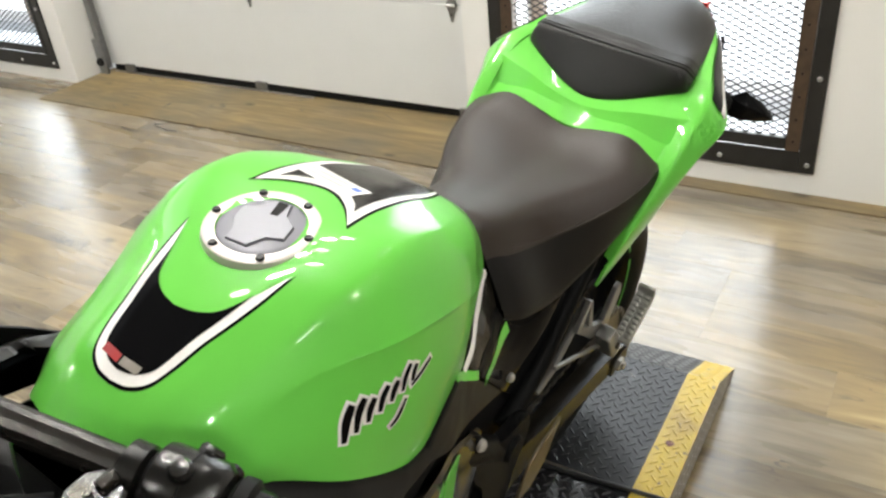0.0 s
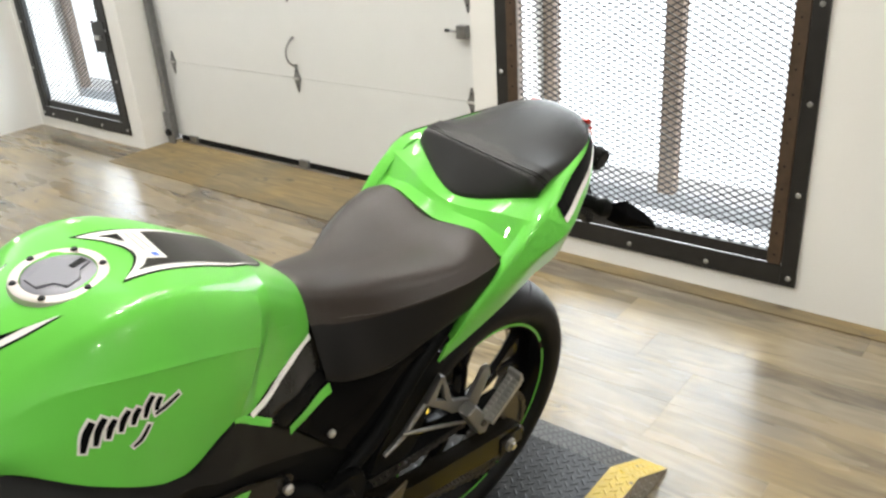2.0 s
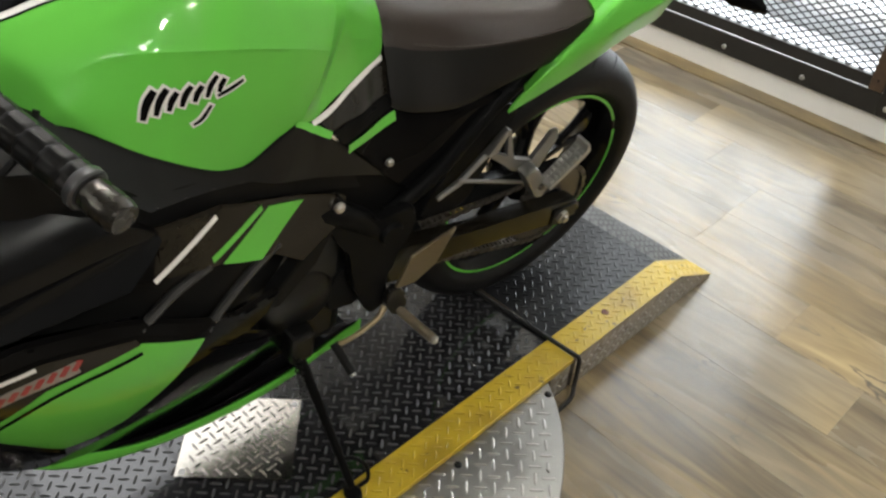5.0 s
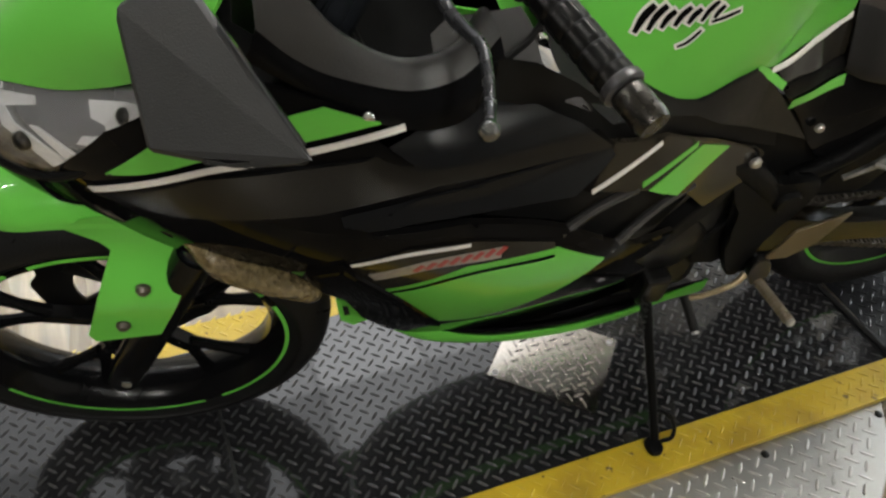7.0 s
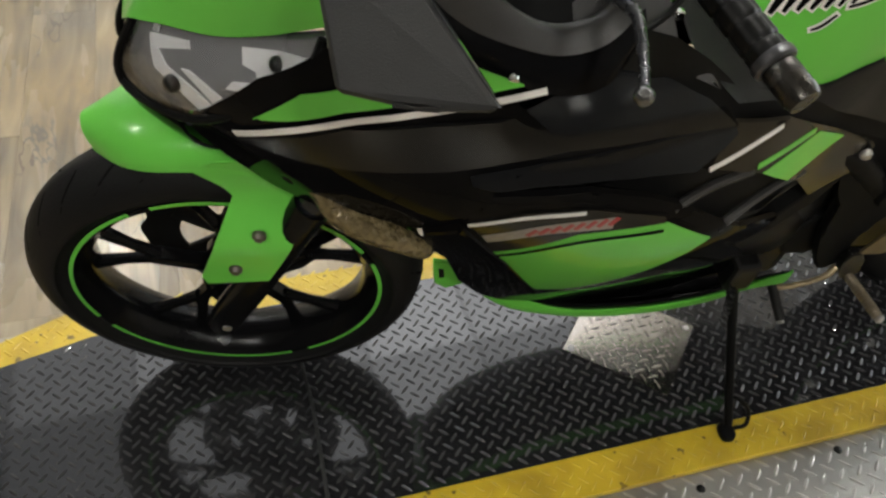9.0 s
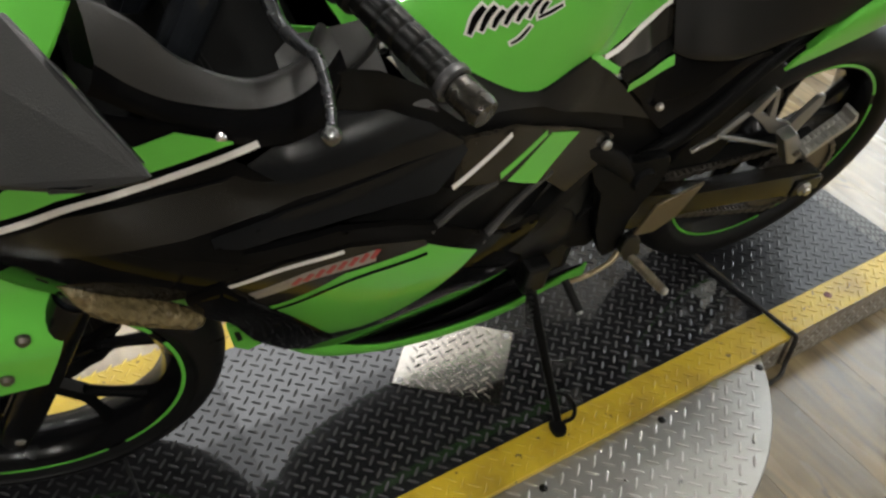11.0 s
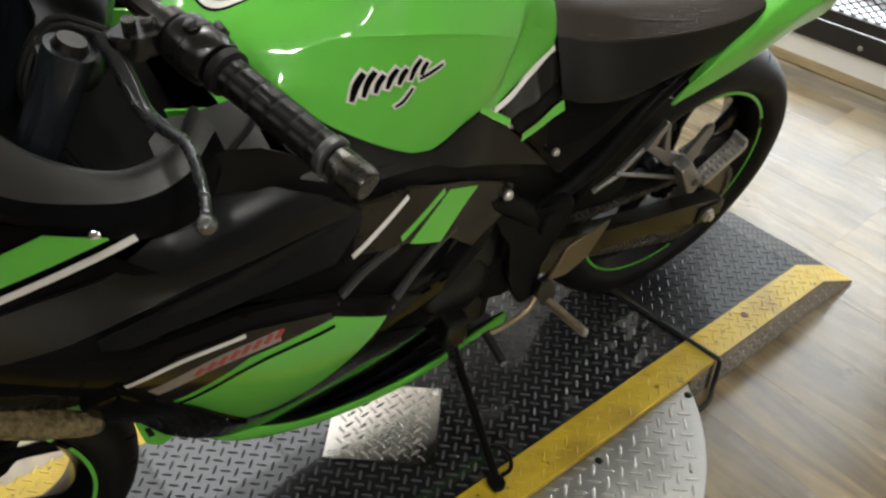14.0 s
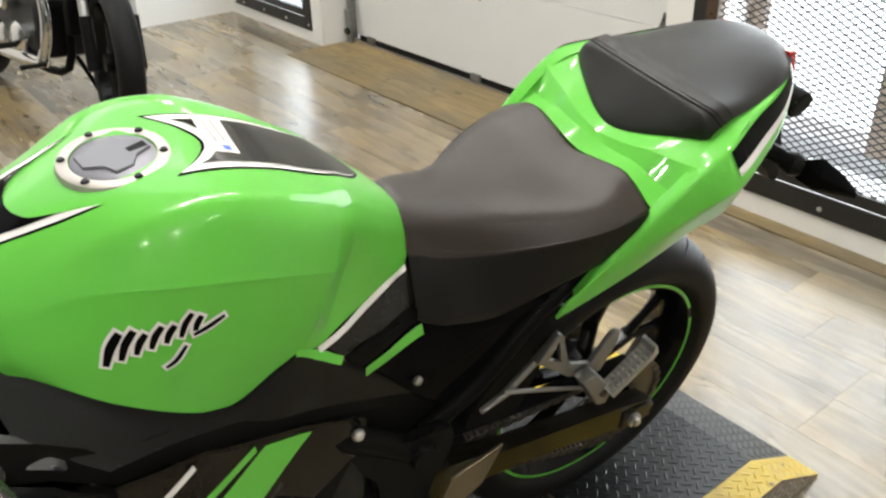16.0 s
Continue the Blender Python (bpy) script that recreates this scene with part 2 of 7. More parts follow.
def wood(name, light, dark, along, gloss, plank_random, streak=1.0):
    """Weathered wood grain that runs along one axis of the object; each plank has its own shade."""
    mt = bpy.data.materials.new(name)
    mt.use_nodes = True
    n, l = mt.node_tree.nodes, mt.node_tree.links
    b = n["Principled BSDF"]
    tc = n.new("ShaderNodeTexCoord")
    oi = n.new("ShaderNodeObjectInfo")
    add = n.new("ShaderNodeVectorMath")
    add.operation = "ADD"
    sc = n.new("ShaderNodeVectorMath")
    sc.operation = "SCALE"
    cx = n.new("ShaderNodeCombineXYZ")
    cx.inputs[0].default_value, cx.inputs[1].default_value, cx.inputs[2].default_value = 7.3, 3.1, 11.7
    l.new(cx.outputs[0], sc.inputs[0])
    l.new(oi.outputs["Random"], sc.inputs["Scale"])
    l.new(tc.outputs["Object"], add.inputs[0])
    l.new(sc.outputs["Vector"], add.inputs[1])
    mp = n.new("ShaderNodeMapping")
    mp.inputs["Scale"].default_value = (15, 2.0, 15) if along == "y" else (2.0, 15, 15)
    l.new(add.outputs["Vector"], mp.inputs["Vector"])
    g = n.new("ShaderNodeTexNoise")
    g.inputs["Scale"].default_value, g.inputs["Detail"].default_value, g.inputs["Distortion"].default_value = 1.0, 7, 2.2
    l.new(mp.outputs["Vector"], g.inputs["Vector"])
    mp2 = n.new("ShaderNodeMapping")
    mp2.inputs["Scale"].default_value = (6, 1.0, 6) if along == "y" else (1.0, 6, 6)
    l.new(add.outputs["Vector"], mp2.inputs["Vector"])
    g2 = n.new("ShaderNodeTexNoise")
    g2.inputs["Scale"].default_value, g2.inputs["Detail"].default_value = 1.0, 4
    l.new(mp2.outputs["Vector"], g2.inputs["Vector"])
    su = n.new("ShaderNodeMath")
    su.operation = "MULTIPLY_ADD"
    su.inputs[1].default_value, su.inputs[2].default_value = 0.55 * streak, 0.0
    l.new(g.outputs["Fac"], su.inputs[0])
    s2 = n.new("ShaderNodeMath")
    s2.operation = "MULTIPLY_ADD"
    s2.inputs[1].default_value = 0.5
    l.new(g2.outputs["Fac"], s2.inputs[0])
    l.new(su.outputs[0], s2.inputs[2])
    s3 = n.new("ShaderNodeMath")
    s3.operation = "MULTIPLY_ADD"
    s3.inputs[1].default_value = plank_random
    l.new(oi.outputs["Random"], s3.inputs[0])
    l.new(s2.outputs[0], s3.inputs[2])
    rp = n.new("ShaderNodeValToRGB")
    rp.color_ramp.elements[0].position, rp.color_ramp.elements[0].color = 0.36, (*dark, 1)
    rp.color_ramp.elements[1].position, rp.color_ramp.elements[1].color = 0.78, (*light, 1)
    mid = rp.color_ramp.elements.new(0.58)
    mid.color = (light[0] * 0.62, light[1] * 0.60, light[2] * 0.58, 1)
    l.new(s3.outputs[0], rp.inputs["Fac"])
    kn = n.new("ShaderNodeTexVoronoi")
    kn.inputs["Scale"].default_value = 1.0
    mp3 = n.new("ShaderNodeMapping")
    mp3.inputs["Scale"].default_value = (4.5, 2.2, 4.5) if along == "y" else (2.2, 4.5, 4.5)
    l.new(add.outputs["Vector"], mp3.inputs["Vector"])
    l.new(mp3.outputs["Vector"], kn.inputs["Vector"])
    kr = n.new("ShaderNodeMapRange")
    kr.inputs["From Min"].default_value, kr.inputs["From Max"].default_value = 0.03, 0.09
    kr.inputs["To Min"].default_value, kr.inputs["To Max"].default_value = 0.35, 1.0
    l.new(kn.outputs["Distance"], kr.inputs["Value"])
    km = n.new("ShaderNodeVectorMath")
    km.operation = "SCALE"
    hue = n.new("ShaderNodeTexNoise")
    hue.inputs["Scale"].default_value, hue.inputs["Detail"].default_value = 2.2, 3
    l.new(add.outputs["Vector"], hue.inputs["Vector"])
    hr = n.new("ShaderNodeMapRange")
    hr.inputs["From Min"].default_value, hr.inputs["From Max"].default_value = 0.35, 0.65
    l.new(hue.outputs["Fac"], hr.inputs["Value"])
    tint = n.new("ShaderNodeMix")
    tint.data_type = "RGBA"
    tint.inputs["A"].default_value, tint.inputs["B"].default_value = (0.88, 0.92, 0.98, 1), (1.13, 1.04, 0.78, 1)
    l.new(hr.outputs["Result"], tint.inputs["Factor"])
    tm = n.new("ShaderNodeVectorMath")
    tm.operation = "MULTIPLY"
    l.new(rp.outputs["Color"], tm.inputs[0])
    l.new(tint.outputs["Result"], tm.inputs[1])
    l.new(tm.outputs["Vector"], km.inputs[0])
    l.new(kr.outputs["Result"], km.inputs["Scale"])
    # printed cracks: thin winding dark lines, here and there
    ck = n.new("ShaderNodeTexNoise")
    ck.inputs["Scale"].default_value, ck.inputs["Detail"].default_value, ck.inputs["Distortion"].default_value = 0.9, 4, 0.6
    mp4 = n.new("ShaderNodeMapping")
    mp4.inputs["Scale"].default_value = (9, 3.0, 9) if along == "y" else (3.0, 9, 9)
    l.new(add.outputs["Vector"], mp4.inputs["Vector"])
    l.new(mp4.outputs["Vector"], ck.inputs["Vector"])
    d1 = n.new("ShaderNodeMath")
    d1.operation = "SUBTRACT"
    d1.inputs[1].default_value = 0.5
    l.new(ck.outputs["Fac"], d1.inputs[0])
    d2 = n.new("ShaderNodeMath")
    d2.operation = "ABSOLUTE"
    l.new(d1.outputs[0], d2.inputs[0])
    d3 = n.new("ShaderNodeMapRange")
    d3.inputs["From Min"].default_value, d3.inputs["From Max"].default_value = 0.004, 0.014
    d3.inputs["To Min"].default_value, d3.inputs["To Max"].default_value = 1.0, 0.0
    l.new(d2.outputs[0], d3.inputs["Value"])
    where = n.new("ShaderNodeTexNoise")
    where.inputs["Scale"].default_value, where.inputs["Detail"].default_value = 4.0, 2
    l.new(add.outputs["Vector"], where.inputs["Vector"])
    wr = n.new("ShaderNodeMapRange")
    wr.inputs["From Min"].default_value, wr.inputs["From Max"].default_value = 0.56, 0.63
    l.new(where.outputs["Fac"], wr.inputs["Value"])
    both = n.new("ShaderNodeMath")
    both.operation = "MULTIPLY"
    l.new(d3.outputs["Result"], both.inputs[0])
    l.new(wr.outputs["Result"], both.inputs[1])
    cm = n.new("ShaderNodeMix")
    cm.data_type = "RGBA"
    l.new(both.outputs[0], cm.inputs["Factor"])
    l.new(km.outputs["Vector"], cm.inputs[6])
    cm.inputs[7].default_value = (0.105, 0.085, 0.062, 1)
    l.new(cm.outputs[2], b.inputs["Base Color"])
    b.inputs["Coat Weight"].default_value, b.inputs["Coat Roughness"].default_value = (0.45 if gloss < 0.4 else 0.0), 0.20
    rr = n.new("ShaderNodeMapRange")
    rr.inputs["To Min"].default_value, rr.inputs["To Max"].default_value = gloss - 0.07, gloss + 0.12
    l.new(g2.outputs["Fac"], rr.inputs["Value"])
    l.new(rr.outputs["Result"], b.inputs["Roughness"])
    bp = n.new("ShaderNodeBump")
    bp.inputs["Strength"].default_value, bp.inputs["Distance"].default_value = 0.25, 0.0015
    l.new(g.outputs["Fac"], bp.inputs["Height"])
    l.new(bp.outputs["Normal"], b.inputs["Normal"])
    return mt


PLANK = wood("vinyl_floor_plank", (0.41, 0.341, 0.238), (0.088, 0.072, 0.054), "y", 0.25, 0.10, 0.85)
PLYW = wood("worn_plywood", (0.30, 0.240, 0.145), (0.11, 0.088, 0.056), "y", 0.55, 0.05)


# ---- mesh helpers ----
def tidy(bm, smooth=True, angle=35):
    bmesh.ops.recalc_face_normals(bm, faces=bm.faces)
    if smooth:
        total = sum(f.calc_area() for f in bm.faces)
        for f in bm.faces:
            f.smooth = f.calc_area() < 0.05 * total
        for e in bm.edges:
            if len(e.link_faces) == 2 and e.calc_face_angle(0) > radians(angle):
                e.smooth = False


def mesh_of(name, bm, material, smooth=True, angle=35):
    tidy(bm, smooth, angle)
    me = bpy.data.meshes.new(name)
    bm.to_mesh(me)
    bm.free()
    me.materials.append(material)
    return me


def part(name, bm, material, parent, label="", smooth=True, angle=35):
    """Links a bmesh as one mesh object under a thing or a part."""
    ob = new(name, mesh_of(name, bm, material, smooth, angle))
    ob.parent = parent
    if label:
        ob["label"] = label
    return ob


def thing(name, label, category, matrix=None, group="", kind=""):
    ob = new(name)
    ob.empty_display_size = 0.05
    if matrix is not None:
        ob.matrix_world = matrix
    return tagged(ob, label, category, group, kind)


def solid(name, bm, material, label, category, matrix=None, group="", kind="", smooth=True, angle=35):
    ob = new(name, mesh_of(name, bm, material, smooth, angle))
    if matrix is not None:
        ob.matrix_world = matrix
    return tagged(ob, label, category, group, kind)


def box(x0, x1, y0, y1, z0, z1, bevel=0.0, bm=None, seg=2):
    own = bmesh.new()
    bmesh.ops.create_cube(own, size=1)
    for v in own.verts:
        v.co = Vector(((x0 + x1) / 2 + v.co.x * (x1 - x0), (y0 + y1) / 2 + v.co.y * (y1 - y0), (z0 + z1) / 2 + v.co.z * (z1 - z0)))
    if bevel:
        bmesh.ops.bevel(own, geom=own.edges[:], offset=bevel, segments=seg, profile=0.5, affect="EDGES")
    return join(bm, own)


def join(bm, own):
    if bm is None:
        return own
    tmp = bpy.data.meshes.new("tmp")
    own.to_mesh(tmp)
    own.free()
    bm.from_mesh(tmp)
    bpy.data.meshes.remove(tmp)
    return bm


def moved(bm, m):
    bmesh.ops.transform(bm, matrix=m, verts=bm.verts)
    return bm


def crom(P, n):
    """Points on a smooth curve through the rows of P, n steps between neighbours."""
    P = np.asarray(P, float)
    Q = np.concatenate([2 * P[:1] - P[1:2], P, 2 * P[-1:] - P[-2:-1]])
    out = []
    for i in range(len(P) - 1):
        a, b, c, d = Q[i], Q[i + 1], Q[i + 2], Q[i + 3]
        for k in range(n):
            t = k / n
            out.append(0.5 * (2 * b + (c - a) * t + (2 * a - 5 * b + 4 * c - d) * t * t + (3 * b - a - 3 * c + d) * t ** 3))
    out.append(P[-1])
    return np.array(out)


def sheet(grid, nu=3, nv=3, closed=False, bm=None):
    """A smooth skin through a grid of points."""
    g = crom(grid, nu) if nu > 1 else np.asarray(grid, float)
    g = crom(g.transpose(1, 0, 2), nv).transpose(1, 0, 2) if nv > 1 else g
    bm = bm or bmesh.new()
    vs = [[bm.verts.new(p) for p in row] for row in g]
    for i in range(len(vs) - 1):
        k = len(vs[0])
        for j in range(k if closed else k - 1):
            try:
                bm.faces.new((vs[i][j], vs[i][(j + 1) % k], vs[i + 1][(j + 1) % k], vs[i + 1][j]))
            except ValueError:
                pass
    return bm


def mirrored(half):
    """Full rows from half rows that start on the middle plane."""
    out = []
    for row in half:
        r = [tuple(p) for p in row]
        out.append([(x, -y, z) for x, y, z in reversed(r)] + [p for p in r[1:]])
    return out


def thick(bm, d, rim=True):
    """Gives an open skin a thickness d on its inner side."""
    bmesh.ops.recalc_face_normals(bm, faces=bm.faces)
    bmesh.ops.solidify(bm, geom=bm.faces[:], thickness=d)
    return bm


def tube(points, radius, n=12, smooth=4, bm=None, cap=True):
    pts = crom(points, smooth) if smooth > 1 and len(points) > 2 else np.asarray(points, float)
    rad = radius if isinstance(radius, (list, tuple)) else [radius] * len(points)
    rr = np.interp(np.linspace(0, 1, len(pts)), np.linspace(0, 1, len(rad)), rad)
    bm = bm or bmesh.new()
    up = Vector((0.123, 0.31, 0.94))
    rows = []
    for i, p in enumerate(pts):
        d = Vector(pts[min(i + 1, len(pts) - 1)] - pts[max(i - 1, 0)]).normalized()
        a = d.cross(up).normalized()
        b = d.cross(a)
        up = -b if i else up
        a = d.cross(up).normalized()
        b = d.cross(a)
        rows.append([bm.verts.new(Vector(p) + (a * math.cos(2 * math.pi * k / n) + b * math.sin(2 * math.pi * k / n)) * float(rr[i])) for k in range(n)])
    for i in range(len(rows) - 1):
        for k in range(n):
            bm.faces.new((rows[i][k], rows[i][(k + 1) % n], rows[i + 1][(k + 1) % n], rows[i + 1][k]))
    if cap:
        bm.faces.new(rows[0])
        bm.faces.new(list(reversed(rows[-1])))
    return bm


def lathe(profile, n=48, a0=0.0, a1=2 * math.pi, close_profile=False, bm=None):
    """Turns a profile of (radius, y) about the y axis."""
    bm = bm or bmesh.new()
    full = abs(a1 - a0 - 2 * math.pi) < 1e-6
    k = n if full else n + 1
    rows = []
    for i in range(k):
        a = a0 + (a1 - a0) * i / n
        rows.append([bm.verts.new((r * math.cos(a), y, r * math.sin(a))) for r, y in profile])
    m = len(profile)
    for i in range(n):
        r0, r1 = rows[i], rows[(i + 1) % k]
        for j in range(m if close_profile else m - 1):
            try:
                bm.faces.new((r0[j], r0[(j + 1) % m], r1[(j + 1) % m], r1[j]))
            except ValueError:
                pass
    if close_profile and not full:
        bm.faces.new(rows[0])
        bm.faces.new(rows[-1])
    return bm


def prism(outline, d0, d1, axis="y", bevel=0.0, seg=2, bm=None):
    """A flat outline given depth from d0 to d1 along an axis."""
    own = bmesh.new()
    put = {"y": lambda a, b, d: (a, d, b), "z": lambda a, b, d: (a, b, d), "x": lambda a, b, d: (d, a, b)}[axis]
    lo = [own.verts.new(put(a, b, d0)) for a, b in outline]
    hi = [own.verts.new(put(a, b, d1)) for a, b in outline]
    k = len(outline)
    own.faces.new(lo)
    own.faces.new(list(reversed(hi)))
    for i in range(k):
        own.faces.new((lo[i], lo[(i + 1) % k], hi[(i + 1) % k], hi[i]))
    if bevel:
        bmesh.ops.bevel(own, geom=own.edges[:], offset=bevel, segments=seg, profile=0.5, affect="EDGES")
    return join(bm, own)


def gridcut(bm, axes, step):
    """Cuts flat faces along a grid, so that they can follow a curved skin."""
    for ax in axes:
        co = [v.co[ax] for v in bm.verts]
        k = math.ceil(min(co) / step)
        while k * step < max(co):
            p, q = [0, 0, 0], [0, 0, 0]
            p[ax], q[ax] = k * step, 1
            bmesh.ops.bisect_plane(bm, geom=bm.verts[:] + bm.edges[:] + bm.faces[:], plane_co=p, plane_no=q, dist=1e-5)
            k += 1
    return bm


def flat(outline, axis="y"):
    bm = bmesh.new()
    put = {"y": lambda a, b: (a, 0, b), "z": lambda a, b: (a, b, 0)}[axis]
    bm.faces.new([bm.verts.new(put(a, b)) for a, b in outline])
    return bm


def smooth_outline(pts, n=4):
    """A rounded closed outline through points."""
    P = np.array(pts + pts[:3], float)
    c = crom(P, n)
    return [tuple(p) for p in c[n:n * (len(pts) + 1)]]


def bolt(x, y, z, r=0.006, h=0.004, bm=None):
    """A domed bolt head that looks towards -y."""
    own = lathe([(0, -h), (r * 0.6, -h), (r, -h * 0.4), (r, 0.002), (0, 0.002)], 12)
    return join(bm, moved(own, Matrix.Translation((x, y, z))))

# ---- the room ----
def room_obj(name, bm, material, label="", category="", kind="structure", smooth=False):
    return solid(name, bm, material, label, category, ROOM, kind=kind, smooth=smooth)


# window and door openings of the east wall: v0, v1, z0, z1
WIN_A = (-0.40, 0.71, 0.05, 2.15)
WIN_B = (3.52, 4.48, 0.04, 2.10)
GATE = (0.87, 3.36, FLOOR, 2.35)
TH = 0.36
bm = None
cols = [(VS - 0.3, WIN_A[0]), (WIN_A[1], GATE[0]), (GATE[1], WIN_B[0]), (WIN_B[1], VN + 0.3)]
for a, b in cols:
    bm = box(UE, UE + TH, a, b, FLOOR - 0.1, CEIL, bm=bm)
for v0, v1, z0, z1 in (WIN_A, WIN_B, GATE):
    if z0 > FLOOR:
        bm = box(UE, UE + TH, v0, v1, FLOOR - 0.1, z0, bm=bm)
    bm = box(UE, UE + TH, v0, v1, z1, CEIL, bm=bm)
room_obj("wall_east", bm, WALL, "white plastered wall with barred windows and garage door", "wall")
room_obj("wall_north", box(UW - 0.2, UE, VN, VN + 0.2, FLOOR - 0.1, CEIL), WALL, "plain white plastered wall", "wall")
# south and west walls are unseen, kept dark so black panels reflect little
room_obj("wall_south", box(UW - 0.2, UE, VS - 0.2, VS, FLOOR - 0.1, CEIL), DIMWALL, "unseen wall coloured dark for the dim side of the room", "wall")
room_obj("wall_west", box(UW - 0.2, UW, VS, VN, FLOOR - 0.1, CEIL), DIMWALL, "unseen wall coloured dark for the dim side of the room", "wall")
room_obj("ceiling", box(UW - 0.2, UE + TH, VS - 0.2, VN + 0.2, CEIL, CEIL + 0.15), CEILM, "plain pale grey ceiling", "ceiling")
floor_ob = room_obj("floor", box(UW, UE + TH, VS, VN, FLOOR - 0.12, FLOOR - 0.004), SEAL, "vinyl plank floor in weathered tan wood", "floor")
room_obj("ground", box(-40, 60, -50, 50, FLOOR - 0.3, FLOOR - 0.13), mat("pale_concrete_yard", (0.45, 0.44, 0.42), 0.8, 0, 0, 2, 0.1), "pale concrete yard outside", "ground")


def window(name, win, latch_side, label):
    """A black steel frame bolted round the opening, expanded metal in it, and an old sash behind."""
    v0, v1, z0, z1 = win
    w = thing(name, label, "window", ROOM, kind="structure")
    f = 0.062
    u0, u1 = UE - 0.012, UE - 0.001
    g = 0.040
    for a, b, c, d in ((v0 - g, v0 + 0.012, z0 - f, z1 + f), (v1 - 0.012, v1 + g, z0 - f, z1 + f), (v0 + 0.012, v1 - 0.012, z0 - f, z0 + 0.012), (v0 + 0.012, v1 - 0.012, z1 - 0.012, z1 + f)):
        part("frame", box(u0, u1, a, b, c, d, 0.002), FRAMEM, w)
    for a, b in ((v0 + 0.013, v0 + 0.060), (v1 - 0.060, v1 - 0.013)):
        if latch_side > 0:
            part("hinge_post", box(UE - 0.016, UE + 0.03, a, b, z0 + 0.014, z1 - 0.014, 0.004), RUST, w, "rusty brown steel post")
            for i in range(26):
                part("post_hole", moved(lathe([(0, -0.0006), (0.0035, -0.0006), (0.0035, 0.0004), (0, 0.0004)], 10), Matrix.Translation((UE - 0.0162, (a + b) / 2, z0 + 0.05 + i * 0.078)) @ Matrix.Rotation(radians(-90), 4, "Z")), SEAL, w)
        else:
            part("hinge_post", box(UE - 0.014, UE + 0.02, a, a + 0.03, z0 + 0.014, z1 - 0.014, 0.004), FRAMEM, w)
    part("lower_rail", box(UE - 0.004, UE + 0.02, v0 + 0.061, v1 - 0.061, z0 + 0.013, z0 + 0.055, 0.003), FRAMEM, w)
    # bolt heads round the frame
    for i in range(7):
        for v in (v0 - g * 0.4, v1 + g * 0.4):
            b_ = lathe([(0, -0.007), (0.006, -0.006), (0.009, -0.002), (0.009, 0.0), (0, 0.0)], 10)
            moved(b_, Matrix.Translation((u0, v, z0 - 0.03 + i * 0.3)) @ Matrix.Rotation(radians(-90), 4, "Z"))
            part("bolt", b_, STEEL, w)
    for i in range(1, 4):
        b_ = lathe([(0, -0.007), (0.006, -0.006), (0.009, -0.002), (0.009, 0.0), (0, 0.0)], 10)
        moved(b_, Matrix.Translation((u0, v0 - 0.03 + i * 0.298, z0 - 0.034)) @ Matrix.Rotation(radians(-90), 4, "Z"))
        part("bolt", b_, STEEL, w)
    # expanded metal: rows of zigzag strands
    cw, ch, s = 0.044, 0.0115, 0.0026
    verts, faces = [], []
    nv_, nz_ = int((v1 - v0 - 0.08) / (cw / 2)), int((z1 - z0 - 0.06) / ch)
    for r in range(nz_):
        for k in range(nv_ + 1):
            z = z0 + 0.03 + r * ch + (ch * 0.5 if (k + r) % 2 else -ch * 0.5)
            v = v0 + 0.04 + k * cw / 2
            i = len(verts)
            verts += [(UE + 0.006, v, z - s), (UE + 0.006, v, z + s), (UE + 0.0085, v, z + s), (UE + 0.0085, v, z - s)]
            if k:
                faces += [(i - 4, i, i + 1, i - 3), (i - 3, i + 1, i + 2, i - 2), (i - 2, i + 2, i + 3, i - 1)]
    me = bpy.data.meshes.new("expanded_metal")
    me.from_pydata(verts, [], faces)
    me.materials.append(MESHM)
    ob = new("expanded_metal", me)
    ob.parent = w
    tagged(ob, "black expanded metal screen", kind="stuff")
    # latch plate
    lv = v1 - 0.10 if latch_side > 0 else v0 + 0.02
    part("latch_plate", box(UE - 0.02, UE - 0.013, lv - 0.04, lv + 0.09, z0 + 0.58 + (0.28 if latch_side > 0 else -0.14), z0 + 0.76 + (0.28 if latch_side > 0 else -0.14), 0.002), FRAMEM, w, "flat black latch plate")
    part("latch", box(UE - 0.036, UE - 0.021, lv, lv + 0.07, z0 + 0.655 + (0.28 if latch_side > 0 else -0.14), z0 + 0.68 + (0.28 if latch_side > 0 else -0.14), 0.004), STEEL, w, "zinc slide bolt")
    # sash behind
    uu = UE + 0.27
    sash = [(v0, v0 + 0.05), (v1 - 0.05, v1), (v0 + (v1 - v0) * 0.47, v0 + (v1 - v0) * 0.47 + 0.07)]
    for a, b in sash:
        part("mullion", box(uu, uu + 0.06, a, b, z0 + 0.071, z1 - 0.05, 0.006), SASH, w, "weathered brown wooden mullion")
    part("sash_rail", box(uu, uu + 0.06, v0, v1, z0, z0 + 0.07, 0.006), SILLM, w, "pale lower sash rail")
    part("sash_rail", box(uu, uu + 0.06, v0, v1, z1 - 0.049, z1, 0.006), SASH, w)
    part("window_sill", box(UE + 0.04, uu - 0.004, v0, v1, z0 - 0.002, z0 + 0.012, 0.003), SILLM, w, "pale painted inner sill")
    g = part("pane", box(uu + 0.028, uu + 0.032, v0 + 0.05, v1 - 0.05, z0 + 0.07, z1 - 0.05), CLEAR, w, smooth=False)
    g.visible_shadow = False
    return w


window("window_1", WIN_A, 1, "tall window behind a bolted black expanded metal screen")
window("window_2", WIN_B, -1, "narrow window behind a black expanded metal screen")

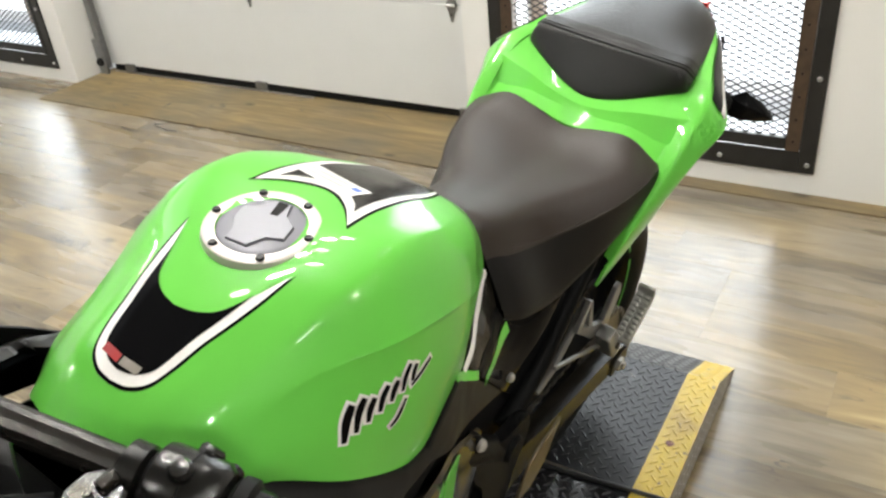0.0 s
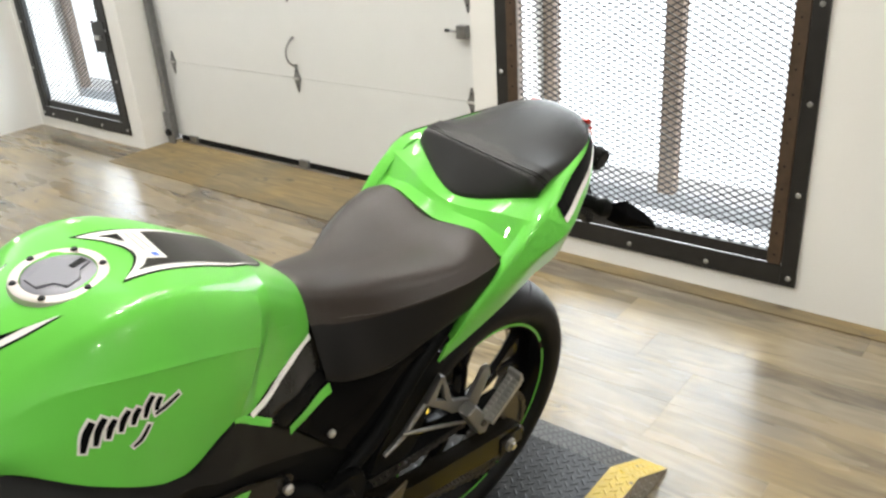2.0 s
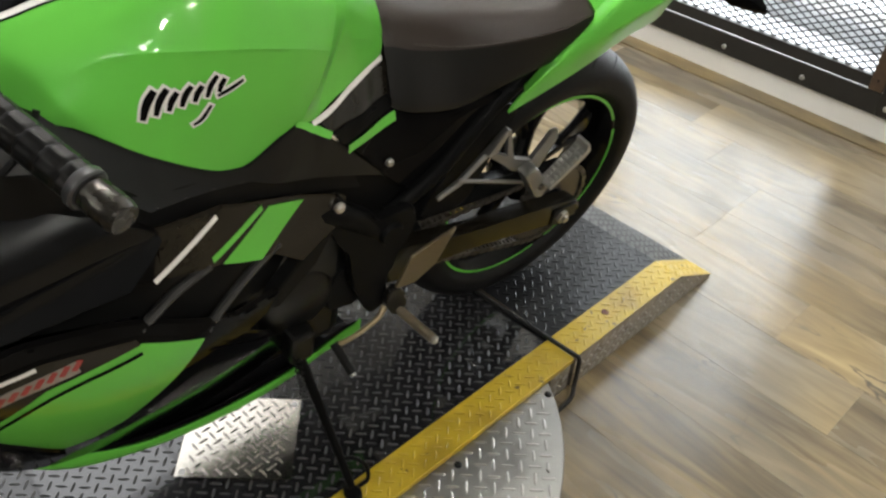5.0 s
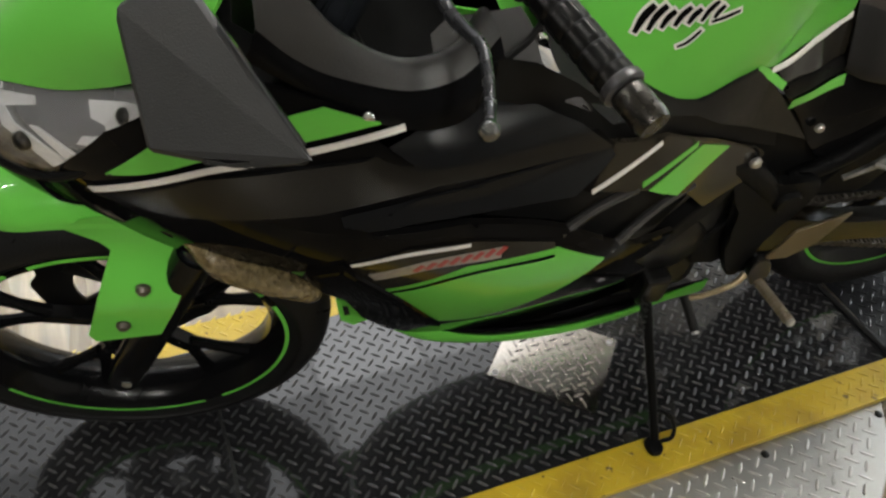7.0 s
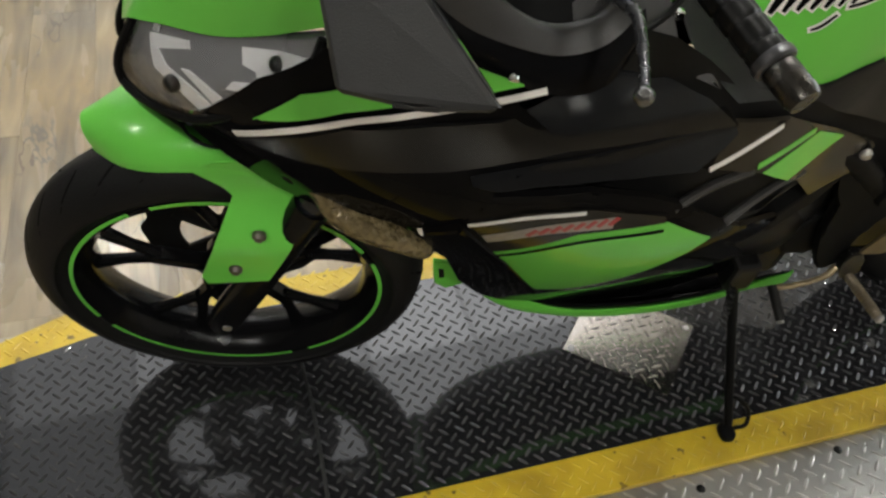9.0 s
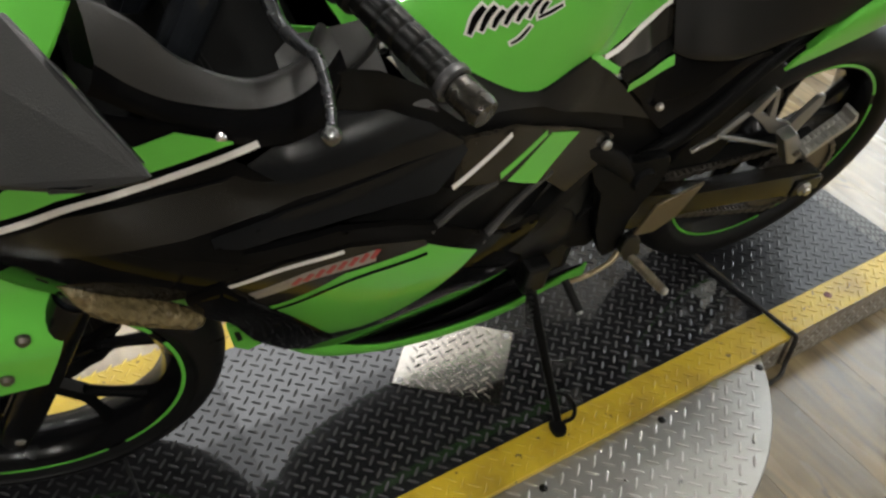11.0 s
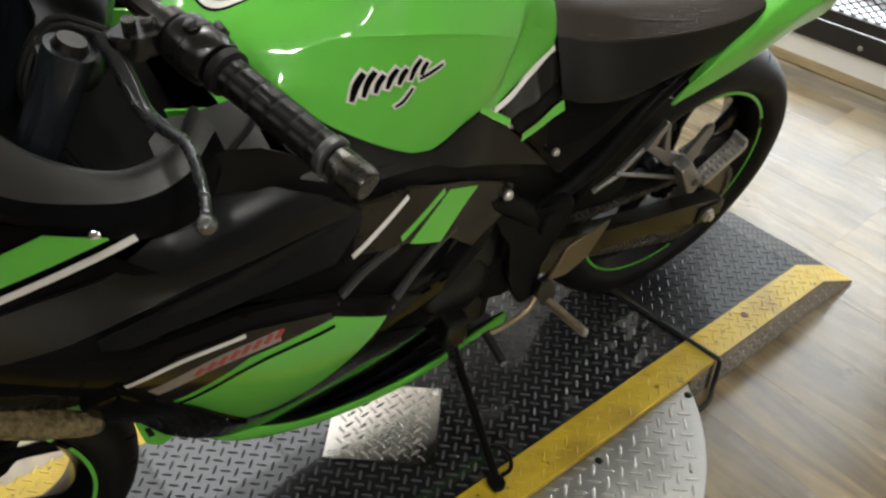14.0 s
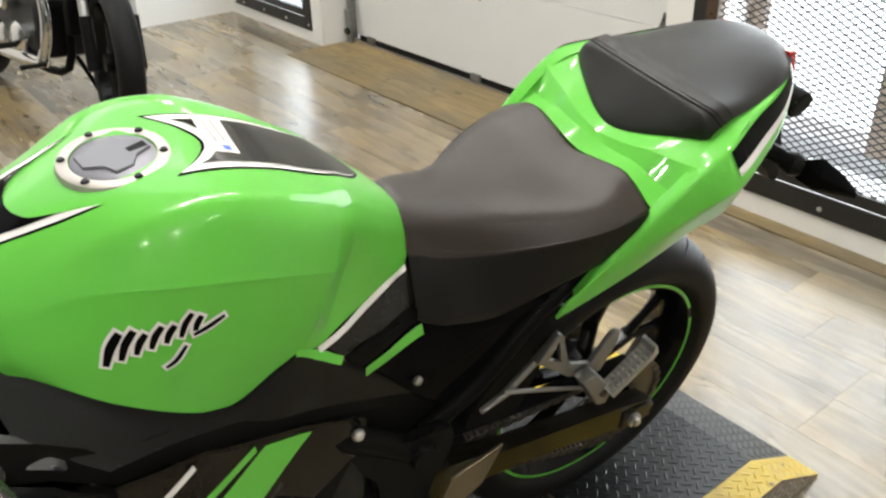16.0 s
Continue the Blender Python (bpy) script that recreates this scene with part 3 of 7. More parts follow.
# bright daylight haze beyond the windows
room_obj("backdrop", box(4.2, 4.3, -6, 10, FLOOR - 0.1, 6), glow("bright_daylight", (0.90, 0.95, 1.0), 3.2), "plain bright overcast daylight beyond the windows", "backdrop")

# garage door: four sections with hinges, a handle, a slide lock, tracks and a seal
gate = thing("door_1", "closed off-white sectional garage door in steel tracks", "garage door", ROOM, kind="structure")
UD = 3.14
zz = [FLOOR + 0.040, 0.405, 0.86, 1.315, 1.77, 2.28]
for i in range(5):
    part("panel", box(UD, UD + 0.045, GATE[0] + 0.004, GATE[1] - 0.004, zz[i] + 0.0008, zz[i + 1] - 0.0008, 0.002), DOORM, gate)
part("bottom_seal", box(UD - 0.005, UD + 0.05, GATE[0] + 0.03, GATE[1] - 0.06, FLOOR + 0.010, zz[0] + 0.0006, 0.003), SEAL, gate, "black rubber bottom seal")
# bright strip painted in for the line of daylight leaking under the seal
part("threshold", box(UD - 0.024, UD - 0.008, 1.86, GATE[1] - 0.07, FLOOR + 0.0062, FLOOR + 0.0095, 0.001), ALU, gate, "bright strip standing in for daylight under the door")


def hinge(v, z):
    half = [(.027, .002), (.013, .022), (.0045, .064), (-.0045, .064), (-.013, .022), (-.027, .002)]
    h = part("hinge", prism([(v + a, z + b) for a, b in half] + [(v + a, z - b * 1.1) for a, b in reversed(half)], UD - 0.007, UD - 0.001, "x", 0.0015), GALV, gate)
    part("hinge_pin", moved(lathe([(0, -0.020), (0.0065, -0.020), (0.0065, 0.020), (0, 0.020)], 10), Matrix.Translation((UD - 0.013, v, z))), ALU, h)
    for dz in (-.040, .038):
        part("hinge_bolt", moved(lathe([(0, -.003), (.004, -.003), (.0045, .001), (0, .001)], 8), Matrix.Translation((UD - 0.007, v, z + dz)) @ Matrix.Rotation(radians(-90), 4, "Z")), DARK, h)


for z in zz[1:5]:
    for v in (1.045, 2.165, 3.235):
        hinge(v, z)
part("handle", tube([(UD - 0.004, 2.158, 0.472), (UD - 0.030, 2.160, 0.480), (UD - 0.052, 2.168, 0.51), (UD - 0.050, 2.170, 0.56), (UD - 0.028, 2.160, 0.60), (UD - 0.004, 2.158, 0.615)], [0.008, 0.0055, 0.0050, 0.0050, 0.0055, 0.008], 10), GALV, gate, "dark steel pull handle")
lock = part("lock", box(UD - 0.034, UD - 0.001, 1.042, 1.094, 0.682, 0.738, 0.004), GALV, gate, "zinc slide lock")
part("lock_knob", tube([(UD - 0.022, 1.090, 0.712), (UD - 0.026, 1.135, 0.714)], 0.0055, 8, 1), GALV, lock)
part("knob_tip", tube([(UD - 0.026, 1.133, 0.714), (UD - 0.027, 1.155, 0.7145)], 0.0075, 10, 1), DARK, lock, "dark plastic knob tip")
for v in (1.0, 2.19, 3.16):
    part("bottom_bracket", box(UD - 0.022, UD - 0.006, v - 0.036, v + 0.036, FLOOR + 0.012, FLOOR + 0.055, 0.003), GALV, gate)
for v, s in ((GATE[1] - 0.045, 1), (GATE[0] + 0.012, -1)):
    tr = part("track", box(UD - 0.06, UD - 0.052, v - 0.02, v + 0.02, FLOOR + 0.02, 2.3, 0.002), GALV, gate, "galvanised steel track")
    part("track_flange", box(UD - 0.051, UD - 0.001, v + s * 0.018 - 0.003, v + s * 0.018 + 0.003, FLOOR + 0.02, 2.3), GALV, tr)
    part("angle_plate", box(UD - 0.075, UD - 0.061, v - 0.03, v + 0.03, FLOOR + 0.002, FLOOR + 0.2, 0.003), GALV, tr)
    part("track_roller", moved(lathe([(0, -.012), (.020, -.012), (.022, -.008), (.022, .008), (0, .012)], 16), Matrix.Translation((UD - 0.080, v, FLOOR + 0.075)) @ Matrix.Rotation(radians(-90), 4, "Z")), DARK, tr, "dark door roller")

room_obj("door_sill", box(UD + 0.022, UE + TH, GATE[0] + 0.002, GATE[1] - 0.002, FLOOR - 0.003, FLOOR + 0.004, 0.001), SILLM, "pale concrete sill under the garage door", "sill")

# plywood strip in front of the gate and along the wall
room_obj("floor_strip", box(2.66, UD + 0.02, GATE[0] + 0.002, GATE[1] - 0.002, FLOOR + 0.001, FLOOR + 0.006, 0.001), PLYW, "worn brown plywood strip before the garage door", "floor strip")
room_obj("baseboard", box(UE - 0.075, UE - 0.001, VS, GATE[0], FLOOR + 0.001, FLOOR + 0.005, 0.001), PLYW, "brown wooden edging strip along the wall", "edging")

# ---- display platform with turntable ----
platform = thing("display_platform", "black tread plate motorcycle stand with worn yellow edges", "platform", ROOM)
V0, V1 = -0.432, 0.163          # outer edges
Y0, Y1 = -0.358, 0.096          # inner edges of the yellow borders
US, UR, UT = 1.346, 1.742, 1.913  # seam, crest of the ramp, foot of the ramp
UF = -0.51
outer = [(UF, -0.36), (-0.33, V0), (US - 0.004, V0), (US - 0.004, V1), (-0.33, V1), (UF, 0.091)]
inner = [(UF + 0.001, -0.305), (-0.30, Y0), (US - 0.006, Y0), (US - 0.006, Y1), (-0.28, Y1), (UF + 0.001, 0.042)]
part("deck", prism(outer, -0.013, 0.0, "z", 0.0015), YELLOW, platform, "yellow painted tread plate border")
part("deck_middle", prism(inner, -0.002, 0.0012, "z", 0.0006), PLATEBLK, platform, "glossy black painted tread plate")
part("support", box(1.275, US - 0.006, V0 + 0.004, V1 - 0.004, FLOOR, -0.0135, 0.002), SIDEALU, platform, "dull aluminium tread plate side")
part("support", box(UF + 0.02, 0.26, V0 + 0.08, V1 - 0.02, FLOOR, -0.0135, 0.002), SIDEALU, platform)
ramp_side = [(US + 0.002, FLOOR), (US + 0.002, -0.001), (UR, -0.001), (UT, FLOOR + 0.004), (UT, FLOOR)]
ramp = part("ramp", moved(prism(ramp_side, V0 + 0.001, V1 - 0.001, "y", 0.001), Matrix.Identity(4)), SIDEALU, platform, "loading ramp with aluminium sides")


def ramp_sheet(v0, v1, material, label, lift):
    d = 0.0014
    n = Vector((UR - UT, 0, -(0 - FLOOR - 0.004))).normalized()
    o = [(US + 0.003, 0.0), (UR, 0.0), (UT, FLOOR + 0.005), (UT, FLOOR + 0.005 + d), (UR, d), (US + 0.003, d)]
    return part("ramp_deck", prism([(a, b + lift) for a, b in o], v0, v1, "y"), material, ramp, label, smooth=False)


ramp_sheet(V0, Y0, YELLOW, "yellow painted edge", 0.0)
ramp_sheet(Y0 + 0.0005, Y1 - 0.0005, RAMPBLK, "black painted tread plate", 0.0)
ramp_sheet(Y1, V1, YELLOW, "yellow painted edge", 0.0)


def inside(p, poly):
    x, y = p
    c = False
    for i in range(len(poly)):
        (x0, y0), (x1, y1) = poly[i - 1], poly[i]
        if (y0 > y) != (y1 > y) and x < (x1 - x0) * (y - y0) / (y1 - y0) + x0:
            c = not c
    return c


def lug(verts, faces, o, a, b, n, turn, size=1.0):
    """One raised tread lug: a long low hip on the plane a, b with normal n."""
    ca, sa = math.cos(turn), math.sin(turn)
    p, q = a * ca + b * sa, b * ca - a * sa
    i = len(verts)
    L, Wd, H = 0.0126 * size, 0.0029 * size, 0.0013
    for s, t, h in ((-L, 0, -0.0002), (-L * 0.45, -Wd, -0.0002), (L * 0.45, -Wd, -0.0002), (L, 0, -0.0002), (L * 0.45, Wd, -0.0002), (-L * 0.45, Wd, -0.0002), (-L * 0.55, 0, H), (L * 0.55, 0, H)):
        verts.append(o + p * s + q * t + n * h)
    faces += [(i, i + 1, i + 6), (i + 1, i + 2, i + 7, i + 6), (i + 2, i + 3, i + 7), (i + 3, i + 4, i + 7), (i + 4, i + 5, i + 6, i + 7), (i + 5, i, i + 6)]


def lugs(name, test, u0, u1, v0, v1, base, a, b, n, material, parent, pitch=0.0205):
    """Rows of lugs, turned to one another at right angles, on a lattice that stands at 45 degrees to the edges."""
    verts, faces = [], []
    k = int((u1 - u0 + v1 - v0) / pitch) + 2
    for i in range(-k, k):
        for j in range(-k, k):
            u, v = u0 + (i + j) * pitch * 0.7071, v0 + (i - j) * pitch * 0.7071
            if u0 < u < u1 and v0 < v < v1 and test(u, v):
                lug(verts, faces, base(u, v), a, b, n, radians(45 if (i + j) % 2 else -45) + random.uniform(-0.04, 0.04), pitch / 0.0205)
    me = bpy.data.meshes.new(name)
    me.from_pydata([tuple(v) for v in verts], [], faces)
    me.materials.append(material)
    ob = new(name, me)
    ob.parent = parent
    return tagged(ob, "", kind="stuff")


EX, EY, EZ = Vector((1, 0, 0)), Vector((0, 1, 0)), Vector((0, 0, 1))
lugs("tread_lug", lambda u, v: inside((u - 0.012, v), inner) and inside((u + 0.012, v), inner) and inside((u, v + 0.009), inner) and inside((u, v - 0.009), inner), UF, US, V0, V1, lambda u, v: Vector((u, v, 0.0012)), EX, EY, EZ, LUGBLK, platform)
lugs("tread_lug", lambda u, v: inside((u - 0.012, v), outer) and inside((u + 0.012, v), outer) and not any(inside((u + a, v + b), inner) for a in (-0.012, 0.012) for b in (-0.012, 0.012)), UF, US, V0, V1, lambda u, v: Vector((u, v, 0.0)), EX, EY, EZ, YELLOW, platform)
lugs("tread_lug", lambda u, v: Y0 + 0.01 < v < Y1 - 0.01, US + 0.004, UR, V0, V1, lambda u, v: Vector((u, v, 0.0014)), EX, EY, EZ, RAMPBLK, ramp)
lugs("tread_lug", lambda u, v: not Y0 - 0.01 < v < Y1 + 0.01, US + 0.004, UR, V0, V1, lambda u, v: Vector((u, v, 0.0014)), EX, EY, EZ, YELLOW, ramp)
SL = Vector((UT - UR, 0, FLOOR + 0.005)).normalized()
SN = Vector((-SL.z, 0, SL.x))
lugs("tread_lug", lambda u, v: Y0 + 0.01 < v < Y1 - 0.01, 0.0, 0.195, V0, V1, lambda u, v: Vector((UR, v, 0.0014)) + SL * u, SL, EY, SN, RAMPBLK, ramp)
lugs("tread_lug", lambda u, v: not Y0 - 0.01 < v < Y1 + 0.01, 0.0, 0.195, V0, V1, lambda u, v: Vector((UR, v, 0.0014)) + SL * u, SL, EY, SN, YELLOW, ramp)
lugs("tread_lug", lambda u, v: v < (-0.012 if u < UR else -0.012 - (u - UR) * 0.52) and v > FLOOR + 0.01, US + 0.005, UT - 0.02, FLOOR, 0, lambda u, v: Vector((u, V0 + 0.001, v)), EX, EZ, -EY * 1.9, ALU, ramp)
lugs("tread_lug", lambda u, v: True, 1.28, US - 0.01, FLOOR, -0.02, lambda u, v: Vector((u, V0 + 0.004, v)), EX, EZ, -EY * 1.9, ALU, platform)
# rust mark on the ramp's yellow edge
rust = bmesh.new()
bmesh.ops.create_circle(rust, cap_ends=True, segments=14, radius=0.009)
for v in rust.verts:
    v.co *= 1 + 0.25 * noise.noise(v.co * 300)
part("rust_spot", moved(thick(rust, 0.0006), Matrix.Translation((1.503, -0.388, 0.0024))), mat("red_rust", (0.13, 0.042, 0.022), 0.6, 0.2, 0, 60, 0.5, 0.4, 150, 0.1), ramp, "rusty screw head")

# round turntable under the platform
DC, DR, DZ = (0.808, -0.175), 0.52, -0.0145
table = thing("turntable", "round mill-finish aluminium tread plate turntable", "turntable", ROOM)
part("plate", moved(lathe([(0, -0.008), (DR - 0.002, -0.008), (DR, -0.006), (DR, -0.002), (DR - 0.002, 0), (0, 0)], 96), Matrix.Translation((DC[0], DC[1], DZ)) @ Matrix.Rotation(radians(90), 4, "X")), TREADALU, table)
part("pedestal", moved(lathe([(0, 0), (0.34, 0), (0.34, 0.07), (0, 0.07)], 48), Matrix.Translation((DC[0], DC[1], FLOOR)) @ Matrix.Rotation(radians(90), 4, "X")), SIDEALU, table)
lugs("tread_lug", lambda u, v: (u - DC[0]) ** 2 + (v - DC[1]) ** 2 < (DR - 0.014) ** 2 and v < V0 + 0.005, DC[0] - DR, DC[0] + DR, DC[1] - DR, V0 + 0.02, lambda u, v: Vector((u, v, DZ)), EX, EY, EZ, LUGALU, table, 0.0255)
for u, v in ((0.978, -0.452), (1.235, -0.452), (0.70, -0.46)):
    part("screw", moved(lathe([(0, -0.003), (0.005, -0.003), (0.008, -0.001), (0.008, 0.001), (0, 0.001)], 12), Matrix.Translation((u, v, DZ)) @ Matrix.Rotation(radians(-90), 4, "X")), DARK, table)

# loose square plate of bright tread plate under the engine
P0, PA, PB = Vector((0.581, -0.092, 0.0)), Vector((0.162, -0.131, 0)), Vector((0.112, 0.147, 0))
plate = solid("tread_plate", prism([tuple((P0 + PA * s + PB * t).xy) for s, t in ((0, 0), (1, 0), (1, 1), (0, 1))], 0.0031, 0.0052, "z", 0.0004), BRIGHTALU, "bright square aluminium tread plate lying on the stand", "metal plate", smooth=False)
pa, pb = PA.normalized(), PB.normalized()
verts, faces = [], []
for i in range(-12, 13):
    for j in range(-12, 13):
        s, t = 0.5 + (i + j) * 0.0133 / PA.length, 0.5 + (i - j) * 0.0133 / PB.length
        if 0.06 < s < 0.94 and 0.06 < t < 0.94:
            lug(verts, faces, P0 + PA * s + PB * t + EZ * 0.0052, pa, pb, EZ, radians(45 if (i + j) % 2 else -45))
me = bpy.data.meshes.new("tread_lug")
me.from_pydata([tuple(v) for v in verts], [], faces)
me.materials.append(BRIGHTALU)
ob = new("tread_lug", me)
ob.parent = plate
tagged(ob, kind="stuff")
for s, t in ((0.06, 0.06), (0.94, 0.93)):
    q = P0 + PA * s + PB * t
    part("screw", moved(lathe([(0, -0.0022), (0.004, -0.0022), (0.006, -0.0008), (0.006, 0.001), (0, 0.001)], 12), Matrix.Translation((q.x, q.y, 0.0052)) @ Matrix.Rotation(radians(-90), 4, "X")), STEEL, plate)

# cords across the platform
cord = tube([(1.33, 0.02, 0.0075), (1.341, -0.079, 0.0075), (1.358, -0.194, 0.0075), (1.374, -0.305, 0.0075), (1.379, -0.325, 0.002), (1.379, -0.328, -0.03), (1.375, -0.330, -0.07), (1.352, -0.345, -0.088), (1.30, -0.352, -0.090)], 0.0048, 8)
solid("tie_down_cord", cord, STRAP, "black nylon cord drawn across the stand", "cord")
cord = tube([(0.088, 0.12, 0.007), (0.093, -0.052, 0.007), (0.103, -0.134, 0.0072), (0.110, -0.24, 0.007), (0.118, -0.40, 0.007), (0.121, -0.425, 0.003)], [0.0032, 0.0032, 0.0032, 0.0032, 0.0032, 0.0032], 8)
solid("thin_cord", cord, STRAP, "thin black cord across the front of the stand", "cord")

# ---- the green motorcycle, leaning on its side stand ----
BIKE = Matrix.Rotation(radians(11.5), 4, "X")
bike = thing("motorcycle", "lime green and black sports motorcycle on its side stand", "motorcycle", BIKE)

# half width of the fairing over length and height: a smooth skin through a few widths
WIDTHS = [(-.05, .83, .05), (.0, .73, .088), (-.02, .69, .066), (-.02, .90, .07), (.058, .782, .147), (.05, .66, .10), (.12, .90, .185), (.20, .95, .20),
          (.12, .70, .165), (.288, .677, .223), (.25, .82, .225), (.35, .85, .235), (.42, .457, .185), (.30, .50, .16), (.34, .35, .12), (.45, .27, .11), (.594, .626, .238),
          (.45, .70, .24), (.633, .771, .20), (.50, .85, .215), (.70, .502, .195), (.773, .695, .152), (.838, .637, .142), (.70, .85, .165),
          (.60, .30, .13), (.60, .22, .10), (.75, .30, .12), (.88, .22, .09), (.90, .66, .122), (.95, .5, .12), (.85, .40, .13), (.60, .45, .19)]


def skin(points, lam=8e-4):
    C = np.array(points)
    X = C[:, :2]
    n = len(X)
    d = np.linalg.norm(X[:, None] - X[None], axis=2)
    K = np.where(d > 0, d * d * np.log(d + 1e-12), 0) + lam * np.eye(n)
    Q = np.c_[np.ones(n), X]
    s = np.linalg.solve(np.block([[K, Q], [Q.T, np.zeros((3, 3))]]), np.r_[C[:, 2], 0, 0, 0])

    def f(x, z):
        e = np.hypot(X[:, 0] - x, X[:, 1] - z)
        return float(np.where(e > 0, e * e * np.log(e + 1e-12), 0) @ s[:n] + s[n] + s[n + 1] * x + s[n + 2] * z)
    return f


half_width = skin(WIDTHS)


def panel(name, outline, material, off=0.0, depth=0.004, label="", parent=None, both=True, surface=None, step=0.02, edge=0.003):
    """A fairing panel: an outline in length and height laid on the skin, with thickness and a soft edge; on both sides."""
    surf = surface or half_width
    for side in ((-1, 1) if both else (-1,)):
        bm = flat(outline, "y")
        gridcut(bm, (0, 2), step)
        if edge:
            bmesh.ops.inset_region(bm, faces=bm.faces[:], thickness=edge, use_even_offset=False, use_boundary=True)
            rim = {v for e in bm.edges if e.is_boundary for v in e.verts}
        else:
            rim = set()
        for v in bm.verts:
            v.co.y = side * (surf(v.co.x, v.co.z) + off - (edge * 0.8 if v in rim else 0))
        bmesh.ops.recalc_face_normals(bm, faces=bm.faces)
        mean = sum((f.normal.y for f in bm.faces), 0)
        if mean * side < 0:
            bmesh.ops.reverse_faces(bm, faces=bm.faces[:])
        bound = [e for e in bm.edges if e.is_boundary]
        ret = bmesh.ops.extrude_edge_only(bm, edges=bound)
        for v in ret["geom"]:
            if isinstance(v, bmesh.types.BMVert):
                v.co.y -= side * depth
        me = bpy.data.meshes.new(name)
        for f in bm.faces:
            f.smooth = True
        for e in bm.edges:
            if len(e.link_faces) == 2 and e.calc_face_angle(0) > radians(50):
                e.smooth = False
        bm.to_mesh(me)
        bm.free()
        h = 0.006
        me.normals_split_custom_set_from_vertices([Vector(((surf(v.co.x - h, v.co.z) - surf(v.co.x + h, v.co.z)) / (2 * h), side, (surf(v.co.x, v.co.z - h) - surf(v.co.x, v.co.z + h)) / (2 * h))).normalized() for v in me.vertices])
        me.materials.append(material)
        ob = new(name, me)
        ob.parent = parent or bike
        if label:
            ob["label"] = label


def strip(name, line, width, material, off, label="", parent=None, both=True, surface=None):
    """A narrow stripe along a line on the skin."""
    P = crom([(x, z) for x, z in line], 6) if len(line) > 2 else np.array([np.array(line[0]) * (1 - t) + np.array(line[1]) * t for t in np.linspace(0, 1, 8)])
    D = np.gradient(P, axis=0)
    N = np.c_[-D[:, 1], D[:, 0]] / np.linalg.norm(D, axis=1)[:, None]
    o = [tuple(p) for p in P + N * width / 2] + [tuple(p) for p in (P - N * width / 2)[::-1]]
    panel(name, o, material, off, 0.0012, label, parent, both, surface, 0.03, 0.0)


# wheels -------------------------------------------------------------------
def wheel(name, centre, yaw, tyre_r, tyre_w, rim_w, disc_side, label):
    M = Matrix.Translation(centre) @ Matrix.Rotation(radians(-yaw), 4, "Z")
    h = rim_w / 2
    rim_profile = [(0.231, -h), (0.229, -h - 0.004), (0.222, -h - 0.004), (0.216, -h + 0.004), (0.205, -h + 0.016), (0.200, 0), (0.205, h - 0.016), (0.216, h - 0.004), (0.222, h + 0.004), (0.229, h + 0.004), (0.231, h), (0.213, h - 0.014), (0.208, 0), (0.213, -h + 0.014)]
    w = part(name, moved(lathe(rim_profile, 72, close_profile=True), M), RIMM, bike, label)
    for k in range(5):
        a = 2 * math.pi * k / 5 + 0.35
        R = Matrix.Rotation(-a, 4, "Y")
        bm = moved(box(0.035, 0.122, -0.014, 0.014, -0.0085, 0.0085, 0.004), R)
        for s in (-1, 1):
            own = bmesh.new()
            pts = [(0.112, 0.0, 0.004 * s), (0.155, 0, 0.022 * s), (0.204, 0, 0.047 * s)]
            own = tube([pts[0], pts[1], pts[2]], [0.0105, 0.0090, 0.0125], 8, 3)
            bm = join(bm, moved(own, R))
        part("spoke", moved(bm, M), RIMM, w)
    bm = join(None, lathe([(0.0, -0.052), (0.030, -0.052), (0.034, -0.045), (0.044, -0.03), (0.044, 0.03), (0.034, 0.045), (0.030, 0.052), (0, 0.052)], 32))
    part("hub", moved(bm, M), RIMM, w)
    t = tyre_w / 2
    prof = [(0.226, -h + 0.004), (0.232, -h - 0.002), (0.245, -t + 0.004), (tyre_r - 0.048, -t), (tyre_r - 0.03, -t + 0.005), (tyre_r - 0.013, -t * 0.66), (tyre_r - 0.004, -t * 0.35), (tyre_r, 0)]
    prof = crom(prof + [(r, -y) for r, y in prof[-2::-1]], 3)
    bm = lathe([tuple(p) for p in prof], 96)
    part("tyre", moved(bm, M), RUBBER, w, "black road tyre with slanted tread grooves, their shade painted as black strips", angle=60)
    # tread grooves: thin near-black strips just over the rubber, painting the grooves' shade
    mid = len(prof) // 2
    low = int(np.argmin(prof[:mid, 1]))
    crest = prof[low:mid + 1]
    g = bmesh.new()
    for k in range(26):
        for s in (-1, 1):
            a = 2 * math.pi * (k + (0.5 if s > 0 else 0)) / 26
            rows = []
            for q in range(5):
                f = 0.12 + 0.66 * q / 4
                y = s * t * f
                r = float(np.interp(-abs(y), crest[:, 1], crest[:, 0])) + 0.0005
                b = a + 0.17 * (q / 4) ** 1.3
                wd = 0.011 * math.sin(math.pi * (0.15 + 0.7 * q / 4))
                rows.append([g.verts.new((r * math.cos(b + e * wd), y, r * math.sin(b + e * wd))) for e in (-1, 1)])
            for q in range(4):
                g.faces.new((rows[q][0], rows[q][1], rows[q + 1][1], rows[q + 1][0]))
    tg = part("tread_groove", moved(g, M), GROOVE, w, "slanted tread grooves, their shade painted as black strips")
    tagged(tg, kind="stuff")
    for k in range(4):
        a = 2 * math.pi * k / 4 + 0.5
        bm = lathe([(0.2245, -h - 0.0048), (0.2305, -h - 0.0046), (0.2305, -h - 0.0038), (0.2245, -h - 0.004)], 30, a, a + 1.42, True)
        part("rim_stripe", moved(bm, M), GREEN, w, "lime green rim stripe")
